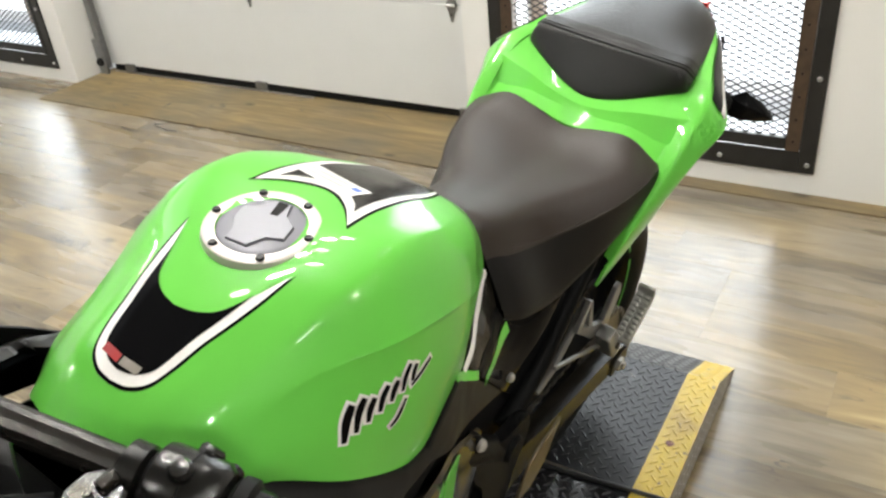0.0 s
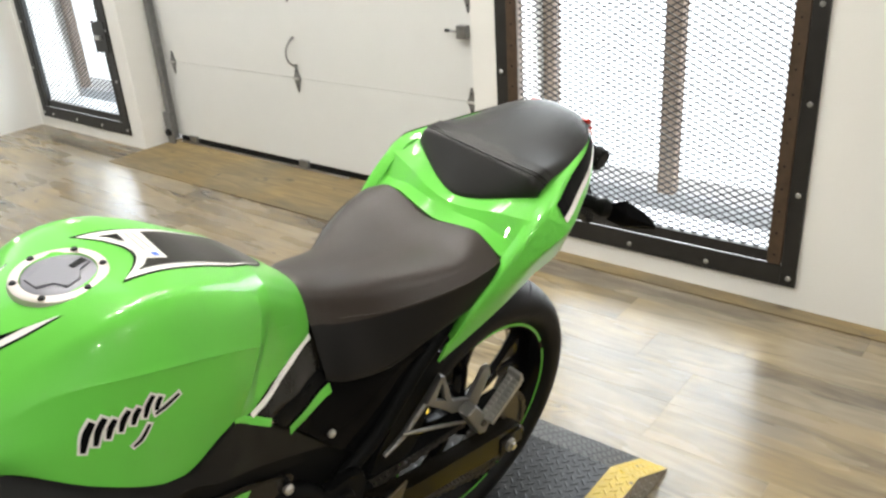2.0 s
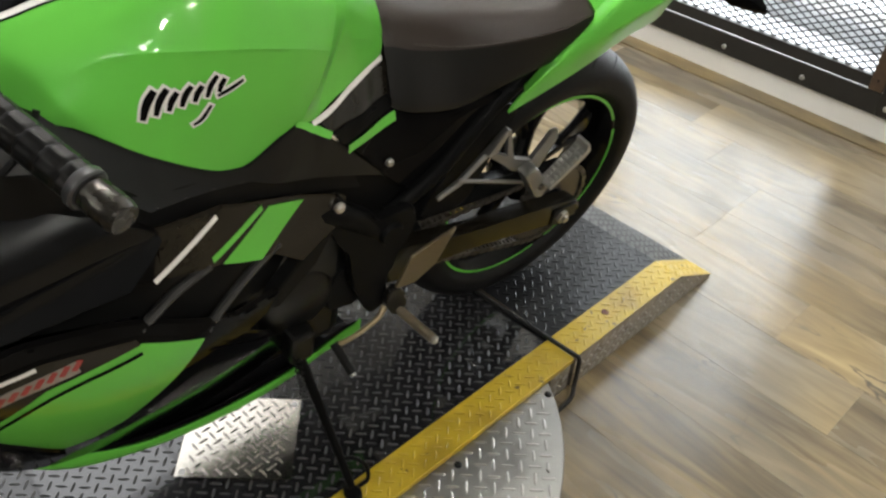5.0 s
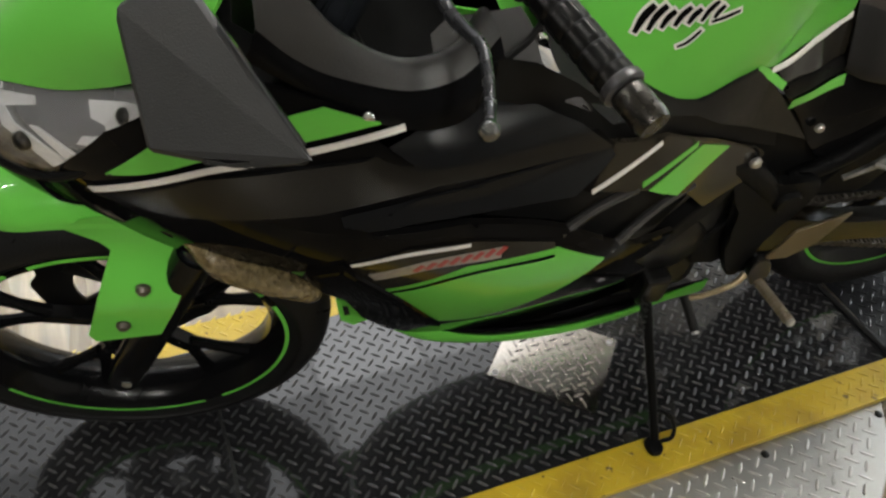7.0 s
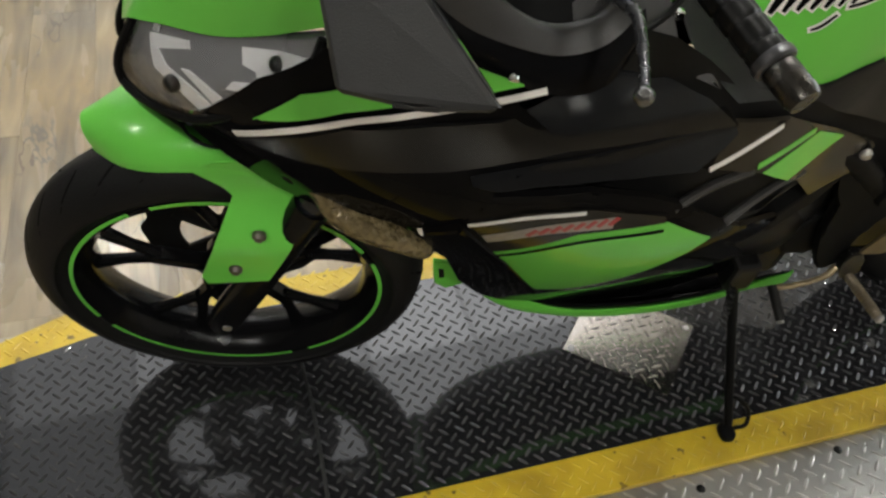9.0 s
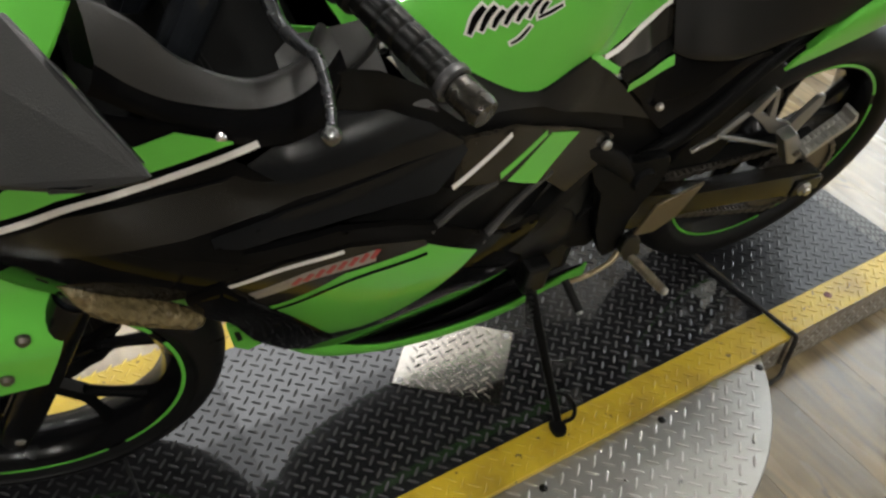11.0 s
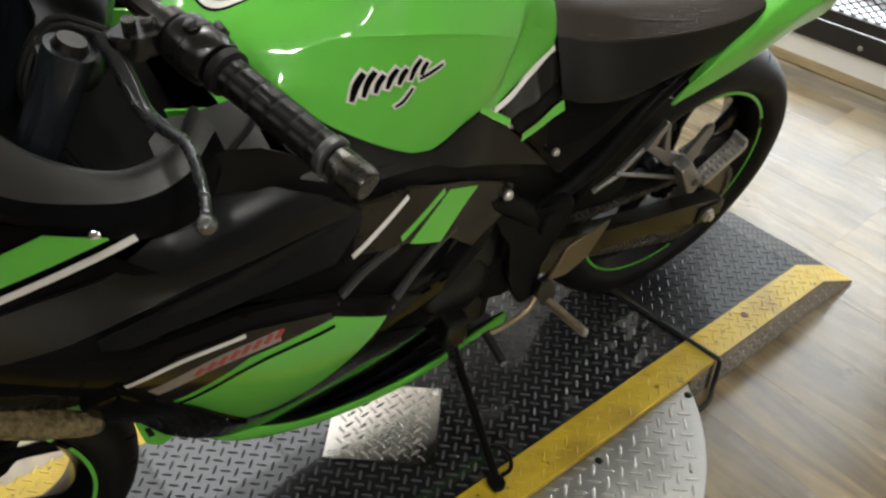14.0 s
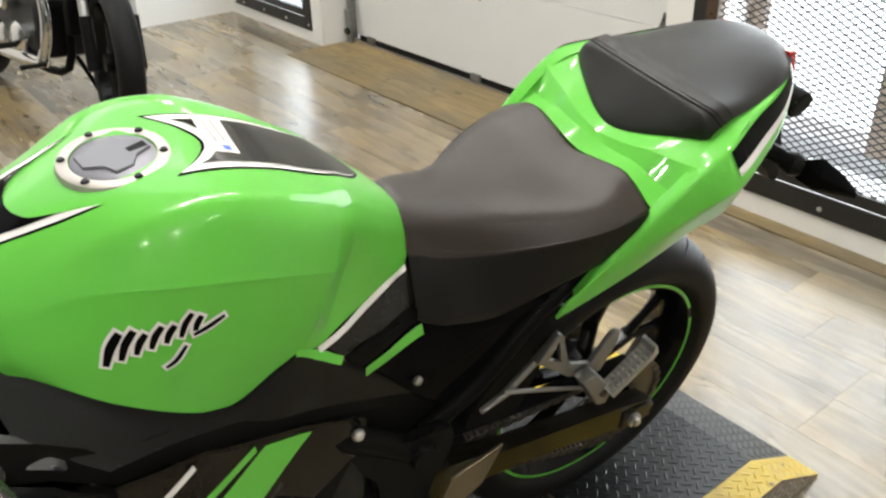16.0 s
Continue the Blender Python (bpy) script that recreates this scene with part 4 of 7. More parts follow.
    # petal brake disc
    bm = bmesh.new()
    n = 96
    ro, ri = [], []
    R0 = 0.145 if "front" in name else 0.11
    for i in range(n):
        a = 2 * math.pi * i / n
        r = R0 - 0.006 * (math.sin(a * 5) ** 2) ** 3 - 0.002 * math.sin(a * 16)
        for rad, lst in ((r, ro), (R0 * 0.60, ri)):
            lst.append([bm.verts.new((rad * math.cos(a), disc_side + d, rad * math.sin(a))) for d in (-0.002, 0.002)])
    for i in range(n):
        j = (i + 1) % n
        bm.faces.new((ro[i][0], ro[j][0], ri[j][0], ri[i][0]))
        bm.faces.new((ro[i][1], ri[i][1], ri[j][1], ro[j][1]))
        bm.faces.new((ro[i][0], ro[i][1], ro[j][1], ro[j][0]))
        bm.faces.new((ri[i][0], ri[j][0], ri[j][1], ri[i][1]))
    for k in range(5):
        a = 2 * math.pi * k / 5
        bm = join(bm, moved(box(0.03, R0 * 0.72, disc_side - 0.004, disc_side + 0.004, -0.017, 0.017, 0.002), Matrix.Rotation(a, 4, "Y")))
    part("brake_disc", moved(bm, M), DARK, w, "dark petal brake disc")
    return w, M


FW, FM = wheel("front_wheel", (0.006, 0, 0.296), 7, 0.297, 0.112, 0.084, 0.062, "black five-spoke front wheel")
wheel("rear_wheel", (1.402, 0.008, 0.316), 0, 0.312, 0.134, 0.092, 0.075, "black five-spoke rear wheel")
part("axle_bolt", moved(lathe([(0, -0.112), (0.007, -0.112), (0.0075, -0.106), (0.012, -0.105), (0.012, -0.096), (0.018, -0.095), (0.018, -0.085), (0, -0.085)], 6), FM), STEEL, FW, "worn steel axle bolt")
bm = box(-0.075, -0.005, 0.055, 0.105, 0.03, 0.13, 0.012)
part("brake_caliper", moved(bm, FM @ Matrix.Translation((0.03, 0, 0.03)) @ Matrix.Rotation(radians(25), 4, "Y")), DARK, FW, "black brake caliper")

# fork
for s in (-1, 1):
    a, up = Vector((0, s * 0.086, 0)), Vector((0.435, 0, 0.90))
    leg = tube([a - up * 0.03 + Vector((0, 0, 0)), a + up * 0.02, a + up * 0.12, a + up * 0.30, a + up * 0.31], [0.022, 0.026, 0.027, 0.026, 0.024], 18, 3)
    part("fork_leg", moved(leg, FM), RIMM, bike, "black lower fork leg")
    part("fork_tube", moved(tube([a + up * 0.30, a + up * 0.80], 0.0205, 32, 1), FM), TUBEM, bike, "dark upper fork tube")
    part("fork_cap", moved(tube([a + up * 0.79, a + up * 0.808], [0.019, 0.012], 12, 1), FM), DARK, bike)
bm = prism(smooth_outline([(0.325, -0.13), (0.36, -0.125), (0.39, -0.05), (0.41, 0.0), (0.39, 0.05), (0.36, 0.125), (0.325, 0.13), (0.315, 0.1), (0.34, 0.0), (0.315, -0.1)], 3), 0.972, 0.992, "z", 0.004)
part("triple_clamp", bm, DARK, bike, "dark cast top fork clamp")
part("ignition_lock", tube([(0.37, 0, 0.99), (0.372, 0, 1.012)], [0.022, 0.018], 16, 1), DARK, bike)
part("lower_clamp", box(0.24, 0.32, -0.12, 0.12, 0.78, 0.82, 0.01), DARK, bike)

# front mudguard: hood over the tyre with side plates down the fork
rows = []
for a in np.linspace(radians(36), radians(112), 13):
    k = (math.degrees(a) - 36) / 76
    nose = max(0, k - 0.78) / 0.22
    up_ = min(1.0, max(0.0, k / 0.5))
    r = 0.344 + 0.032 * up_ * up_ * (3 - 2 * up_) - 0.006 * nose ** 2
    wd = 0.072 * (1 - 0.62 * nose ** 2.2)
    row = []
    for q, drop in ((0, 0), (0.45, 0.004), (0.8, 0.014), (1.0, 0.031), (1.05, 0.034 + 0.012 * up_ - 0.008 * nose)):
        row.append(((r - drop) * math.cos(a), wd * q, (r - drop) * math.sin(a)))
    rows.append(row)
bm = sheet(mirrored(rows), 3, 4)
part("front_mudguard", moved(thick(bm, 0.003), FM), GREEN, bike, "lime green front mudguard")
for s in (-1, 1):
    o = [(-.004, .330), (.020, .346), (.062, .350), (.104, .330), (.126, .296), (.124, .262), (.098, .200), (.074, .148), (-.007, .142), (-.012, .160), (.015, .235), (.040, .288), (.030, .300)]
    bm = flat(o, "y")
    gridcut(bm, (0, 2), 0.012)
    for v in bm.verts:
        k = min(1.0, max(0.0, (0.305 - v.co.z) / 0.09))
        v.co.y = s * (0.0745 + 0.042 * k * k * (3 - 2 * k))
    stay = part("mudguard_stay", moved(thick(bm, 0.003), FM), GREEN, bike, "lime green mudguard side plate")
    for x, z in ((0.070, 0.246), (0.034, 0.180)):
        b_ = bolt(0, 0, 0, 0.009, 0.008)
        if s > 0:
            moved(b_, Matrix.Rotation(radians(180), 4, "Z"))
        part("bolt", moved(b_, FM @ Matrix.Translation((x, s * (0.1085 if z > 0.2 else 0.1165), z))), GUNM, stay)

# fuel tank ----------------------------------------------------------------
tank_half = [
    [(.450, 0, .918), (.452, .036, .914), (.459, .066, .904), (.466, .084, .893), (.472, .097, .880), (.477, .105, .868), (.482, .106, .856)],
    [(.500, 0, .956), (.500, .042, .952), (.503, .070, .939), (.507, .086, .927), (.511, .099, .914), (.514, .115, .902), (.517, .121, .892)],
    [(.580, 0, .991), (.580, .050, .987), (.580, .082, .973), (.580, .097, .961), (.580, .112, .947), (.582, .139, .900), (.585, .153, .851)],
    [(.654, 0, 1.004), (.654, .052, 1.006), (.654, .104, 1.004), (.654, .127, .979), (.654, .145, .953), (.652, .157, .885), (.650, .161, .808)],
    [(.722, 0, 1.003), (.722, .052, 1.005), (.722, .106, 1.006), (.720, .130, .973), (.716, .148, .937), (.706, .156, .868), (.693, .157, .793)],
    [(.785, 0, .987), (.785, .048, .987), (.783, .100, .982), (.780, .124, .951), (.772, .140, .914), (.760, .147, .862), (.744, .147, .808)],
    [(.845, 0, .956), (.845, .045, .954), (.841, .087, .946), (.836, .107, .924), (.822, .123, .886), (.800, .133, .846), (.775, .139, .807)],
    [(.866, 0, .943), (.866, .043, .941), (.863, .079, .932), (.859, .095, .910), (.850, .099, .880), (.826, .111, .834), (.802, .129, .796)],
    [(.900, 0, .914), (.899, .036, .912), (.895, .064, .903), (.890, .080, .885), (.882, .087, .862), (.868, .094, .829), (.846, .108, .798)],
    [(.935, 0, .884), (.934, .027, .881), (.931, .047, .871), (.926, .061, .854), (.920, .069, .838), (.910, .078, .819), (.898, .084, .800)],
    [(.958, 0, .856), (.958, .019, .853), (.958, .034, .842), (.957, .044, .828), (.955, .050, .818), (.951, .056, .810), (.945, .062, .802)],
    [(.950, 0, .82), (.948, .015, .815), (.946, .028, .81), (.944, .036, .80), (.94, .043, .795), (.936, .048, .79), (.93, .053, .785)],
]


def creased(rows, at):
    """Doubles the points of each row at the named columns, so that the skin bends tightly there."""
    out = []
    for i, r in enumerate(rows):
        q = []
        for j, p in enumerate(r):
            k = at.get(j, 0) * min(1.0, 0.25 + i * 0.25)
            if k > 0.02:
                a, b, c = np.array(r[j - 1]), np.array(p), np.array(r[j + 1])
                w = 0.42 - 0.35 * k
                q += [tuple(b + (a - b) * w), tuple(b + (c - b) * w)]
            else:
                q += [tuple(p), tuple(np.array(p) * 0.6 + np.array(r[j + 1]) * 0.4)] if j in at else [tuple(p)]
        out.append(q)
    return out


tank_half = [[(x, y, z - 0.007 * min(1.0, max(0.0, (z - 0.93) / 0.06))) for x, y, z in row] for row in tank_half]
# the knee recess bends tightly at both of its edges
for n in (7, 6):
    a, b, c = [np.array(tank_half[n + k]) for k in (-1, 0, 1)]
    tank_half[n:n + 1] = [[tuple(p) for p in b + (a - b) * 0.13], [tuple(p) for p in b + (c - b) * 0.13]]
tank_bm = sheet(mirrored(creased(tank_half, {2: 0.55, 4: 1.0})), 5, 4)
bmesh.ops.recalc_face_normals(tank_bm, faces=tank_bm.faces)
TANK = BVHTree.FromBMesh(tank_bm)
tank = part("fuel_tank", tank_bm, GREEN, bike, "glossy lime green fuel tank")


def tank_z(x, y):
    h = TANK.ray_cast(Vector((x, y, 1.3)), Vector((0, 0, -1)))
    return h[0].z if h[0] else 0.9


def tank_y(x, z):
    h = TANK.ray_cast(Vector((x, -0.5, z)), Vector((0, 1, 0)))
    return -h[0].y if h[0] else 0.15


def top_decal(name, outline, material, lift, label="", depth=0.0008):
    bm = flat(outline, "z")
    gridcut(bm, (0, 1), 0.012)
    for v in bm.verts:
        v.co.z = tank_z(v.co.x, v.co.y) + lift
    return part(name, bm, material, tank, label)


def both_sides(half):
    """A closed outline from a half outline that starts and ends on the middle line."""
    return half + [(x, -y) for x, y in reversed(half[1:-1])]


def rounded(pts, n=4):
    return [tuple(p) for p in crom(pts, n)]


tip = [(.626, -.060), (.593, -.0465), (.571, -.035), (.560, -.018), (.556, 0)]


def front_outline(g, tip):
    return both_sides(rounded([(.490 + g, 0), (.4925 + g, -.016 + g * .4), (.502 + g * .8, -.0300 + g * .7), (.520, -.0375 + g), (.545, -.043 + g), (.567, -.049 + g), (.597, -.0555 + g), tip[0]]) + rounded(tip)[1:])


top_decal("black_border", front_outline(-.0025, [(.629, -.0625), (.593, -.0465), (.571, -.035), (.560, -.018), (.556, 0)]), BLACK, 0.0005, "thin black outline of the decal")
top_decal("white_border", front_outline(0, tip), WHITE, 0.0010, "white decal border")
top_decal("black_decal", front_outline(.0075, [(.622, -.0570), (.593, -.0462), (.571, -.0348), (.560, -.018), (.5562, 0)]), BLACK, 0.0016, "black tank decal")
top_decal("red_bar", [(.503, .024), (.5005, .004), (.507, .004), (.5095, .024)], RED, 0.0022)
top_decal("white_bar", [(.5005, .002), (.501, -.018), (.5075, -.018), (.507, .002)], PALE, 0.0022)


def rear_outline(g, e):
    """The pointed rear decal; its border narrows to nothing towards the rear tip."""
    front = [(.740 + g, 0), (.736 + g, -.015), (.722 + g, -.035), (.700 + g * 1.7, -.055 + e)]
    edge = [front[-1], (.74, -.0535 + e), (.80, -.0505 + e * .72), (.85, -.043 + e * .4), (.885, -.0265 + e * .15), (.903, -.009), (.907, 0)]
    return both_sides(rounded(front) + rounded(edge)[1:])


top_decal("black_border", both_sides(rounded([(.7365, 0), (.7325, -.015), (.7185, -.036), (.695, -.0585)]) + rounded([(.695, -.0585), (.74, -.0565), (.80, -.0535), (.85, -.046), (.888, -.029), (.906, -.010), (.911, 0)])[1:]), BLACK, 0.0005, "thin black outline of the decal")
top_decal("white_border", rear_outline(0, 0), WHITE, 0.0010, "white decal border")
top_decal("black_decal", rear_outline(.0125, .0105), CARBON, 0.0016, "carbon pattern tank decal")
top_decal("warning_label", [(.744, .046), (.742, -.012), (.736, -.022), (.766, -.030), (.772, .046)], WHITE, 0.0024, "pale warning label")
top_decal("label_mark", [(.754, -.022), (.761, -.024), (.761, -.014), (.754, -.012)], mat("blue_mark", (0.05, 0.15, 0.6), 0.3), 0.0029)
for i in (1, 3):
    top_decal("label_line", [(.747 + i * .0042, .040), (.747 + i * .0042, -.006), (.7485 + i * .0042, -.006), (.7485 + i * .0042, .040)], PALE, 0.0029)

# front flanks of the tank, low beside the steering head
for side in (-1, 1):
    part("tank_flank", thick(sheet([[(.414, side * .096, .902), (.420, side * .099, .872), (.428, side * .101, .838)], [(.455, side * .095, .890), (.462, side * .102, .866), (.470, side * .106, .834)]], 3, 3), 0.003), GREEN, tank, "lime green front flank of the tank")

# filler cap
CAPM = Matrix.Translation((.656, 0.002, .9915)) @ Matrix.Rotation(radians(-2), 4, "Y") @ Matrix.Rotation(radians(90), 4, "X")
cap = part("filler_cap", moved(lathe([(0.0395, 0.0075), (0.047, 0.0085), (0.0505, 0.0068), (0.052, 0.002), (0.052, -0.012), (0.0395, -0.012)], 64), CAPM), mat("satin_cap_ring", (0.54, 0.50, 0.47), 0.42, 0.4, 0, 80, 0.08), bike, "satin silver filler cap ring")
part("cap_lid", moved(lathe([(0, 0.0082), (0.034, 0.0082), (0.0385, 0.0062), (0.039, 0.003), (0.039, -0.01), (0, -0.01)], 48), CAPM), mat("grey_cap_lid", (0.20, 0.20, 0.23), 0.42, 0.3), cap, "grey locking lid")
for k in range(6):
    a = 2 * math.pi * k / 6 + 0.3
    part("cap_bolt", moved(lathe([(0, 0.0105), (0.003, 0.0105), (0.0042, 0.0085), (0, 0.0085)], 10), CAPM @ Matrix.Translation((0.0452 * math.cos(a), 0, 0.0452 * math.sin(a)))), DARK, cap)
part("key_flap", moved(prism([(-0.033, -0.010), (-0.020, -0.012), (-0.010, -0.024), (0.008, -0.030), (0.014, -0.016), (0.030, -0.012), (0.034, 0.004), (0.018, 0.010), (0.012, 0.026), (-0.006, 0.031), (-0.012, 0.016), (-0.030, 0.012)], 0.0075, 0.0108, "y", 0.001), CAPM), mat("cap_flap", (0.19, 0.19, 0.22), 0.4, 0.3), cap)
part("key_slot", moved(prism([(0.012, -0.002), (0.030, -0.008), (0.032, 0.002), (0.014, 0.005)], 0.0104, 0.0112), CAPM), SEAL, cap, "dark key slot")


# painted mark on the tank side, drawn as slanted brush strokes
def strokes(lines, width, material, off, name, label=""):
    for pts, w in lines:
        P = crom(pts, 5) if len(pts) > 2 else np.array([np.array(pts[0]) * (1 - t) + np.array(pts[1]) * t for t in np.linspace(0, 1, 6)])
        D = np.gradient(P, axis=0)
        N = np.c_[-D[:, 1], D[:, 0]] / np.linalg.norm(D, axis=1)[:, None]
        ww = (w * (0.55 + 0.45 * np.sin(np.linspace(0.25, 2.6, len(P)))) + width)[:, None] / 2
        E = P[-1] - P[-2]
        P = P.copy()
        P[0] -= (P[1] - P[0]) / np.linalg.norm(P[1] - P[0]) * width * 0.5
        P[-1] += E / np.linalg.norm(E) * width * 0.5
        o = np.concatenate([P + N * ww, (P - N * ww)[::-1]])
        for side in (-1, 1):
            bm = bmesh.new()
            k = len(P)
            vs = [bm.verts.new((p[0], side * (tank_y(p[0], p[1]) + off), p[1])) for p in o]
            for i in range(k - 1):
                bm.faces.new((vs[i], vs[i + 1], vs[2 * k - 2 - i], vs[2 * k - 1 - i]))
            part(name, bm, material, tank, label, smooth=False)


# five leaning strokes that shrink to the rear, with a long flick below
mark = []
for i, (h, w) in enumerate(((.027, .0075), (.025, .0065), (.018, .006), (.020, .006), (.016, .006), (.021, .0055), (.013, .006))):
    x0, z0_ = .589 + .0128 * i, .889 + .0028 * i
    mark.append(([(x0, z0_), (x0 + h * .25, z0_ + h * .55), (x0 + h * .62, z0_ + h)], w))
mark.append(([(.636, .8745), (.645, .8795), (.656, .893)], .004))
mark.append(([(.664, .9020), (.678, .9055), (.694, .9105)], .0045))
strokes(mark, 0.0052, WHITE, 0.0008, "mark_outline", "white outline of the painted mark")
strokes(mark, 0.0002, BLACK, 0.0015, "mark_stroke", "black brush stroke of the painted mark")

# fairing ------------------------------------------------------------------
panel("side_cowl", [(.010, .744), (.013, .726), (.041, .693), (.086, .656), (.128, .640), (.159, .633), (.197, .630), (.246, .655), (.285, .692), (.309, .746), (.316, .779), (.415, .780), (.533, .757), (.548, .748), (.566, .802), (.545, .825), (.47, .832), (.40, .832), (.355, .838), (.318, .870), (.305, .900), (.27, .922), (.20, .945), (.150, .918), (.089, .862), (.018, .760)], BLACK, 0.0, 0.006, "glossy black side cowl", edge=0)


def shoulder(x, z):
    """The cowl's upper edge rolls inwards, so that it faces up."""
    k = min(1.0, max(0.0, (x - .30) / .07))
    return half_width(x, z) - 16 * k * max(0, z - .825) ** 2


def fold(x, z):
    """The cowl's facet leans out towards its lower edge."""
    return half_width(x, z) + .55 * max(0, .801 + .015 * (x - .355) - z)


panel("shoulder_cowl", [(.05, .765), (.12, .768), (.26, .789), (.317, .806), (.372, .818), (.494, .812), (.562, .805), (.522, .841), (.478, .861), (.457, .868), (.433, .873), (.419, .872), (.385, .868), (.341, .864), (.25, .853), (.162, .837), (.075, .780)], SATIN, 0.004, 0.004, "satin black upper cowl fold", surface=shoulder, edge=0, step=0.012)
strip("white_stripe", [(.058, .776), (.105, .812), (.162, .847), (.21, .862), (.25, .873), (.337, .895)], 0.0068, WHITE, 0.0052, "white pinstripe decal")
panel("cowl_fold", [(0.281, 0.781), (0.355, 0.801), (0.427, 0.806), (0.492, 0.807), (0.556, 0.805), (0.566, 0.797), (0.551, 0.788), (0.518, 0.773), (0.469, 0.777), (0.419, 0.779), (0.360, 0.781), (0.305, 0.776)], SATIN, 0.0045, 0.012, "satin black facet of the cowl", surface=fold, edge=0.002, step=0.012)
panel("green_flash", [(.079, .812), (.125, .868), (.163, .886), (.21, .902), (.27, .919), (.316, .900), (.25, .884), (.21, .874), (.162, .859), (.11, .828)], GREEN, 0.0045, 0.002, "lime green flash on the cowl", edge=0.001)
def knee(x, z):
    """The cover below the tank leans in towards the tank's lower edge."""
    X = (.50, .546, .585, .65, .694, .744, .766, .80)
    top = np.interp(x, X, (.905, .875, .850, .808, .793, .809, .815, .790))
    k = min(1.0, max(0.0, (z - top + .055) / .055)) * float(np.interp(x, (.766, .83), (1, 0)))
    return half_width(x, z) * (1 - k) + k * float(np.interp(x, X, (.118, .138, .155, .163, .159, .149, .143, .132)))


panel("knee_cover", [(.766, .812), (.83, .752), (.90, .674), (.934, .636), (.885, .664), (.782, .722), (.696, .774), (.618, .800), (.566, .818), (.545, .836), (.505, .874), (.490, .915), (.515, .893), (.546, .873), (.585, .849), (.65, .806), (.694, .791), (.744, .807)], INNER, 0.003, 0.012, "matte black cover below the tank", edge=0.002, surface=knee, step=0.012)
# near-black sheet set below the skin paints the shade of the gap
panel("cowl_gap", [(.40, .925), (.436, .920), (.471, .905), (.521, .868), (.566, .828), (.618, .812), (.696, .786), (.782, .736), (.885, .68), (.93, .64), (.91, .61), (.79, .675), (.70, .735), (.62, .775), (.568, .79), (.522, .83), (.47, .86), (.43, .88), (.40, .89)], SEAL, -0.022, 0.004, "near-black sheet for the shade in the gap under the cover", edge=0)


def trim_slope(x, z):
    """The inner trim falls away towards the steering head."""
    return half_width(x, z) - 1.1 * max(0, z - .845)


panel("inner_trim", [(0.384, 0.905), (0.406, 0.914), (0.425, 0.912), (0.449, 0.911), (0.478, 0.910), (0.485, 0.901), (0.491, 0.873), (0.519, 0.861), (0.536, 0.843), (0.493, 0.859), (0.449, 0.866), (0.420, 0.868), (0.384, 0.872)], COCKPIT, -0.010, 0.012, "grained black inner trim", surface=trim_slope, step=0.012)
panel("carbon_band", [(.548, .748), (.566, .802), (.647, .778), (.778, .692), (.86, .640), (.838, .600), (.770, .594), (.722, .648), (.697, .666), (.640, .708)], CARBON, 0.0, 0.006, "black cowl with carbon pattern", edge=0.003)
strip("white_stripe", [(.636, .777), (.550, .748)], 0.0065, WHITE, 0.0012, "white pinstripe decal")
strip("green_stripe", [(.703, .739), (.622, .727)], 0.008, GREEN, 0.0012, "lime green pinstripe decal")
panel("green_stripe", [(.715, .731), (.777, .692), (.694, .668), (.635, .712)], GREEN, 0.0012, 0.0012, "broad lime green stripe", edge=0)
# another near-black sheet, for the shade inside the vents
panel("vent_recess", [(.30, .70), (.31, .785), (.42, .785), (.54, .765), (.72, .655), (.775, .60), (.72, .56), (.60, .60), (.53, .68), (.42, .72)], SEAL, -0.032, 0.004, "near-black sheet for the shade behind the cowl vents", edge=0)
panel("vent_lip", [(.285, .692), (.309, .744), (.412, .744), (.489, .720), (.531, .700), (.647, .614), (.722, .584), (.70, .565), (.66, .560), (.596, .630), (.517, .690), (.423, .718), (.351, .719)], BLACK, 0.001, 0.008, "glossy black vent lip")
for a, b in (((.618, .720), (.524, .692)), ((.727, .660), (.600, .634))):
    for s in (-1, 1):
        p = [(a[0], s * (half_width(*a) - 0.004), a[1]), ((a[0] + b[0]) / 2, s * (half_width((a[0] + b[0]) / 2, (a[1] + b[1]) / 2) - 0.012), (a[1] + b[1]) / 2), (b[0], s * (half_width(*b) - 0.004), b[1])]
        part("vent_slat", tube(p, 0.0062, 8), COCKPIT, bike, "black vent slat")
panel("vent_rear", [(.770, .594), (.838, .600), (.80, .56), (.722, .545), (.70, .565), (.722, .584)], MATTE, -0.002, 0.02, "black panel behind the vents")
panel("lower_cowl", [(.285, .690), (.351, .717), (.423, .716), (.517, .688), (.596, .629), (.66, .560), (.715, .489), (.771, .331), (.695, .284), (.598, .246), (.463, .250), (.369, .340), (.325, .42), (.285, .55), (.262, .60)], BLACK, -0.001, 0.006, "glossy black lower cowl", edge=0)
panel("carbon_decal", [(.289, .686), (.351, .713), (.423, .712), (.517, .685), (.520, .674), (.42, .664), (.348, .610), (.325, .595)], CARBON, 0.0004, 0.001, "carbon pattern decal", edge=0)
strip("white_stripe", [(.292, .684), (.35, .704), (.417, .708)], 0.006, WHITE, 0.0014, "white pinstripe decal")
panel("green_flash", [(.325, .593), (.348, .608), (.42, .660), (.522, .674), (.594, .626), (.545, .555), (.495, .480), (.46, .448), (.421, .438), (.37, .51)], GREEN, 0.0012, 0.0014, "lime green lower cowl flash", edge=0.001)
strip("black_stripe", [(.338, .590), (.42, .645), (.52, .662)], 0.005, BLACK, 0.003, "thin black line on the flash")
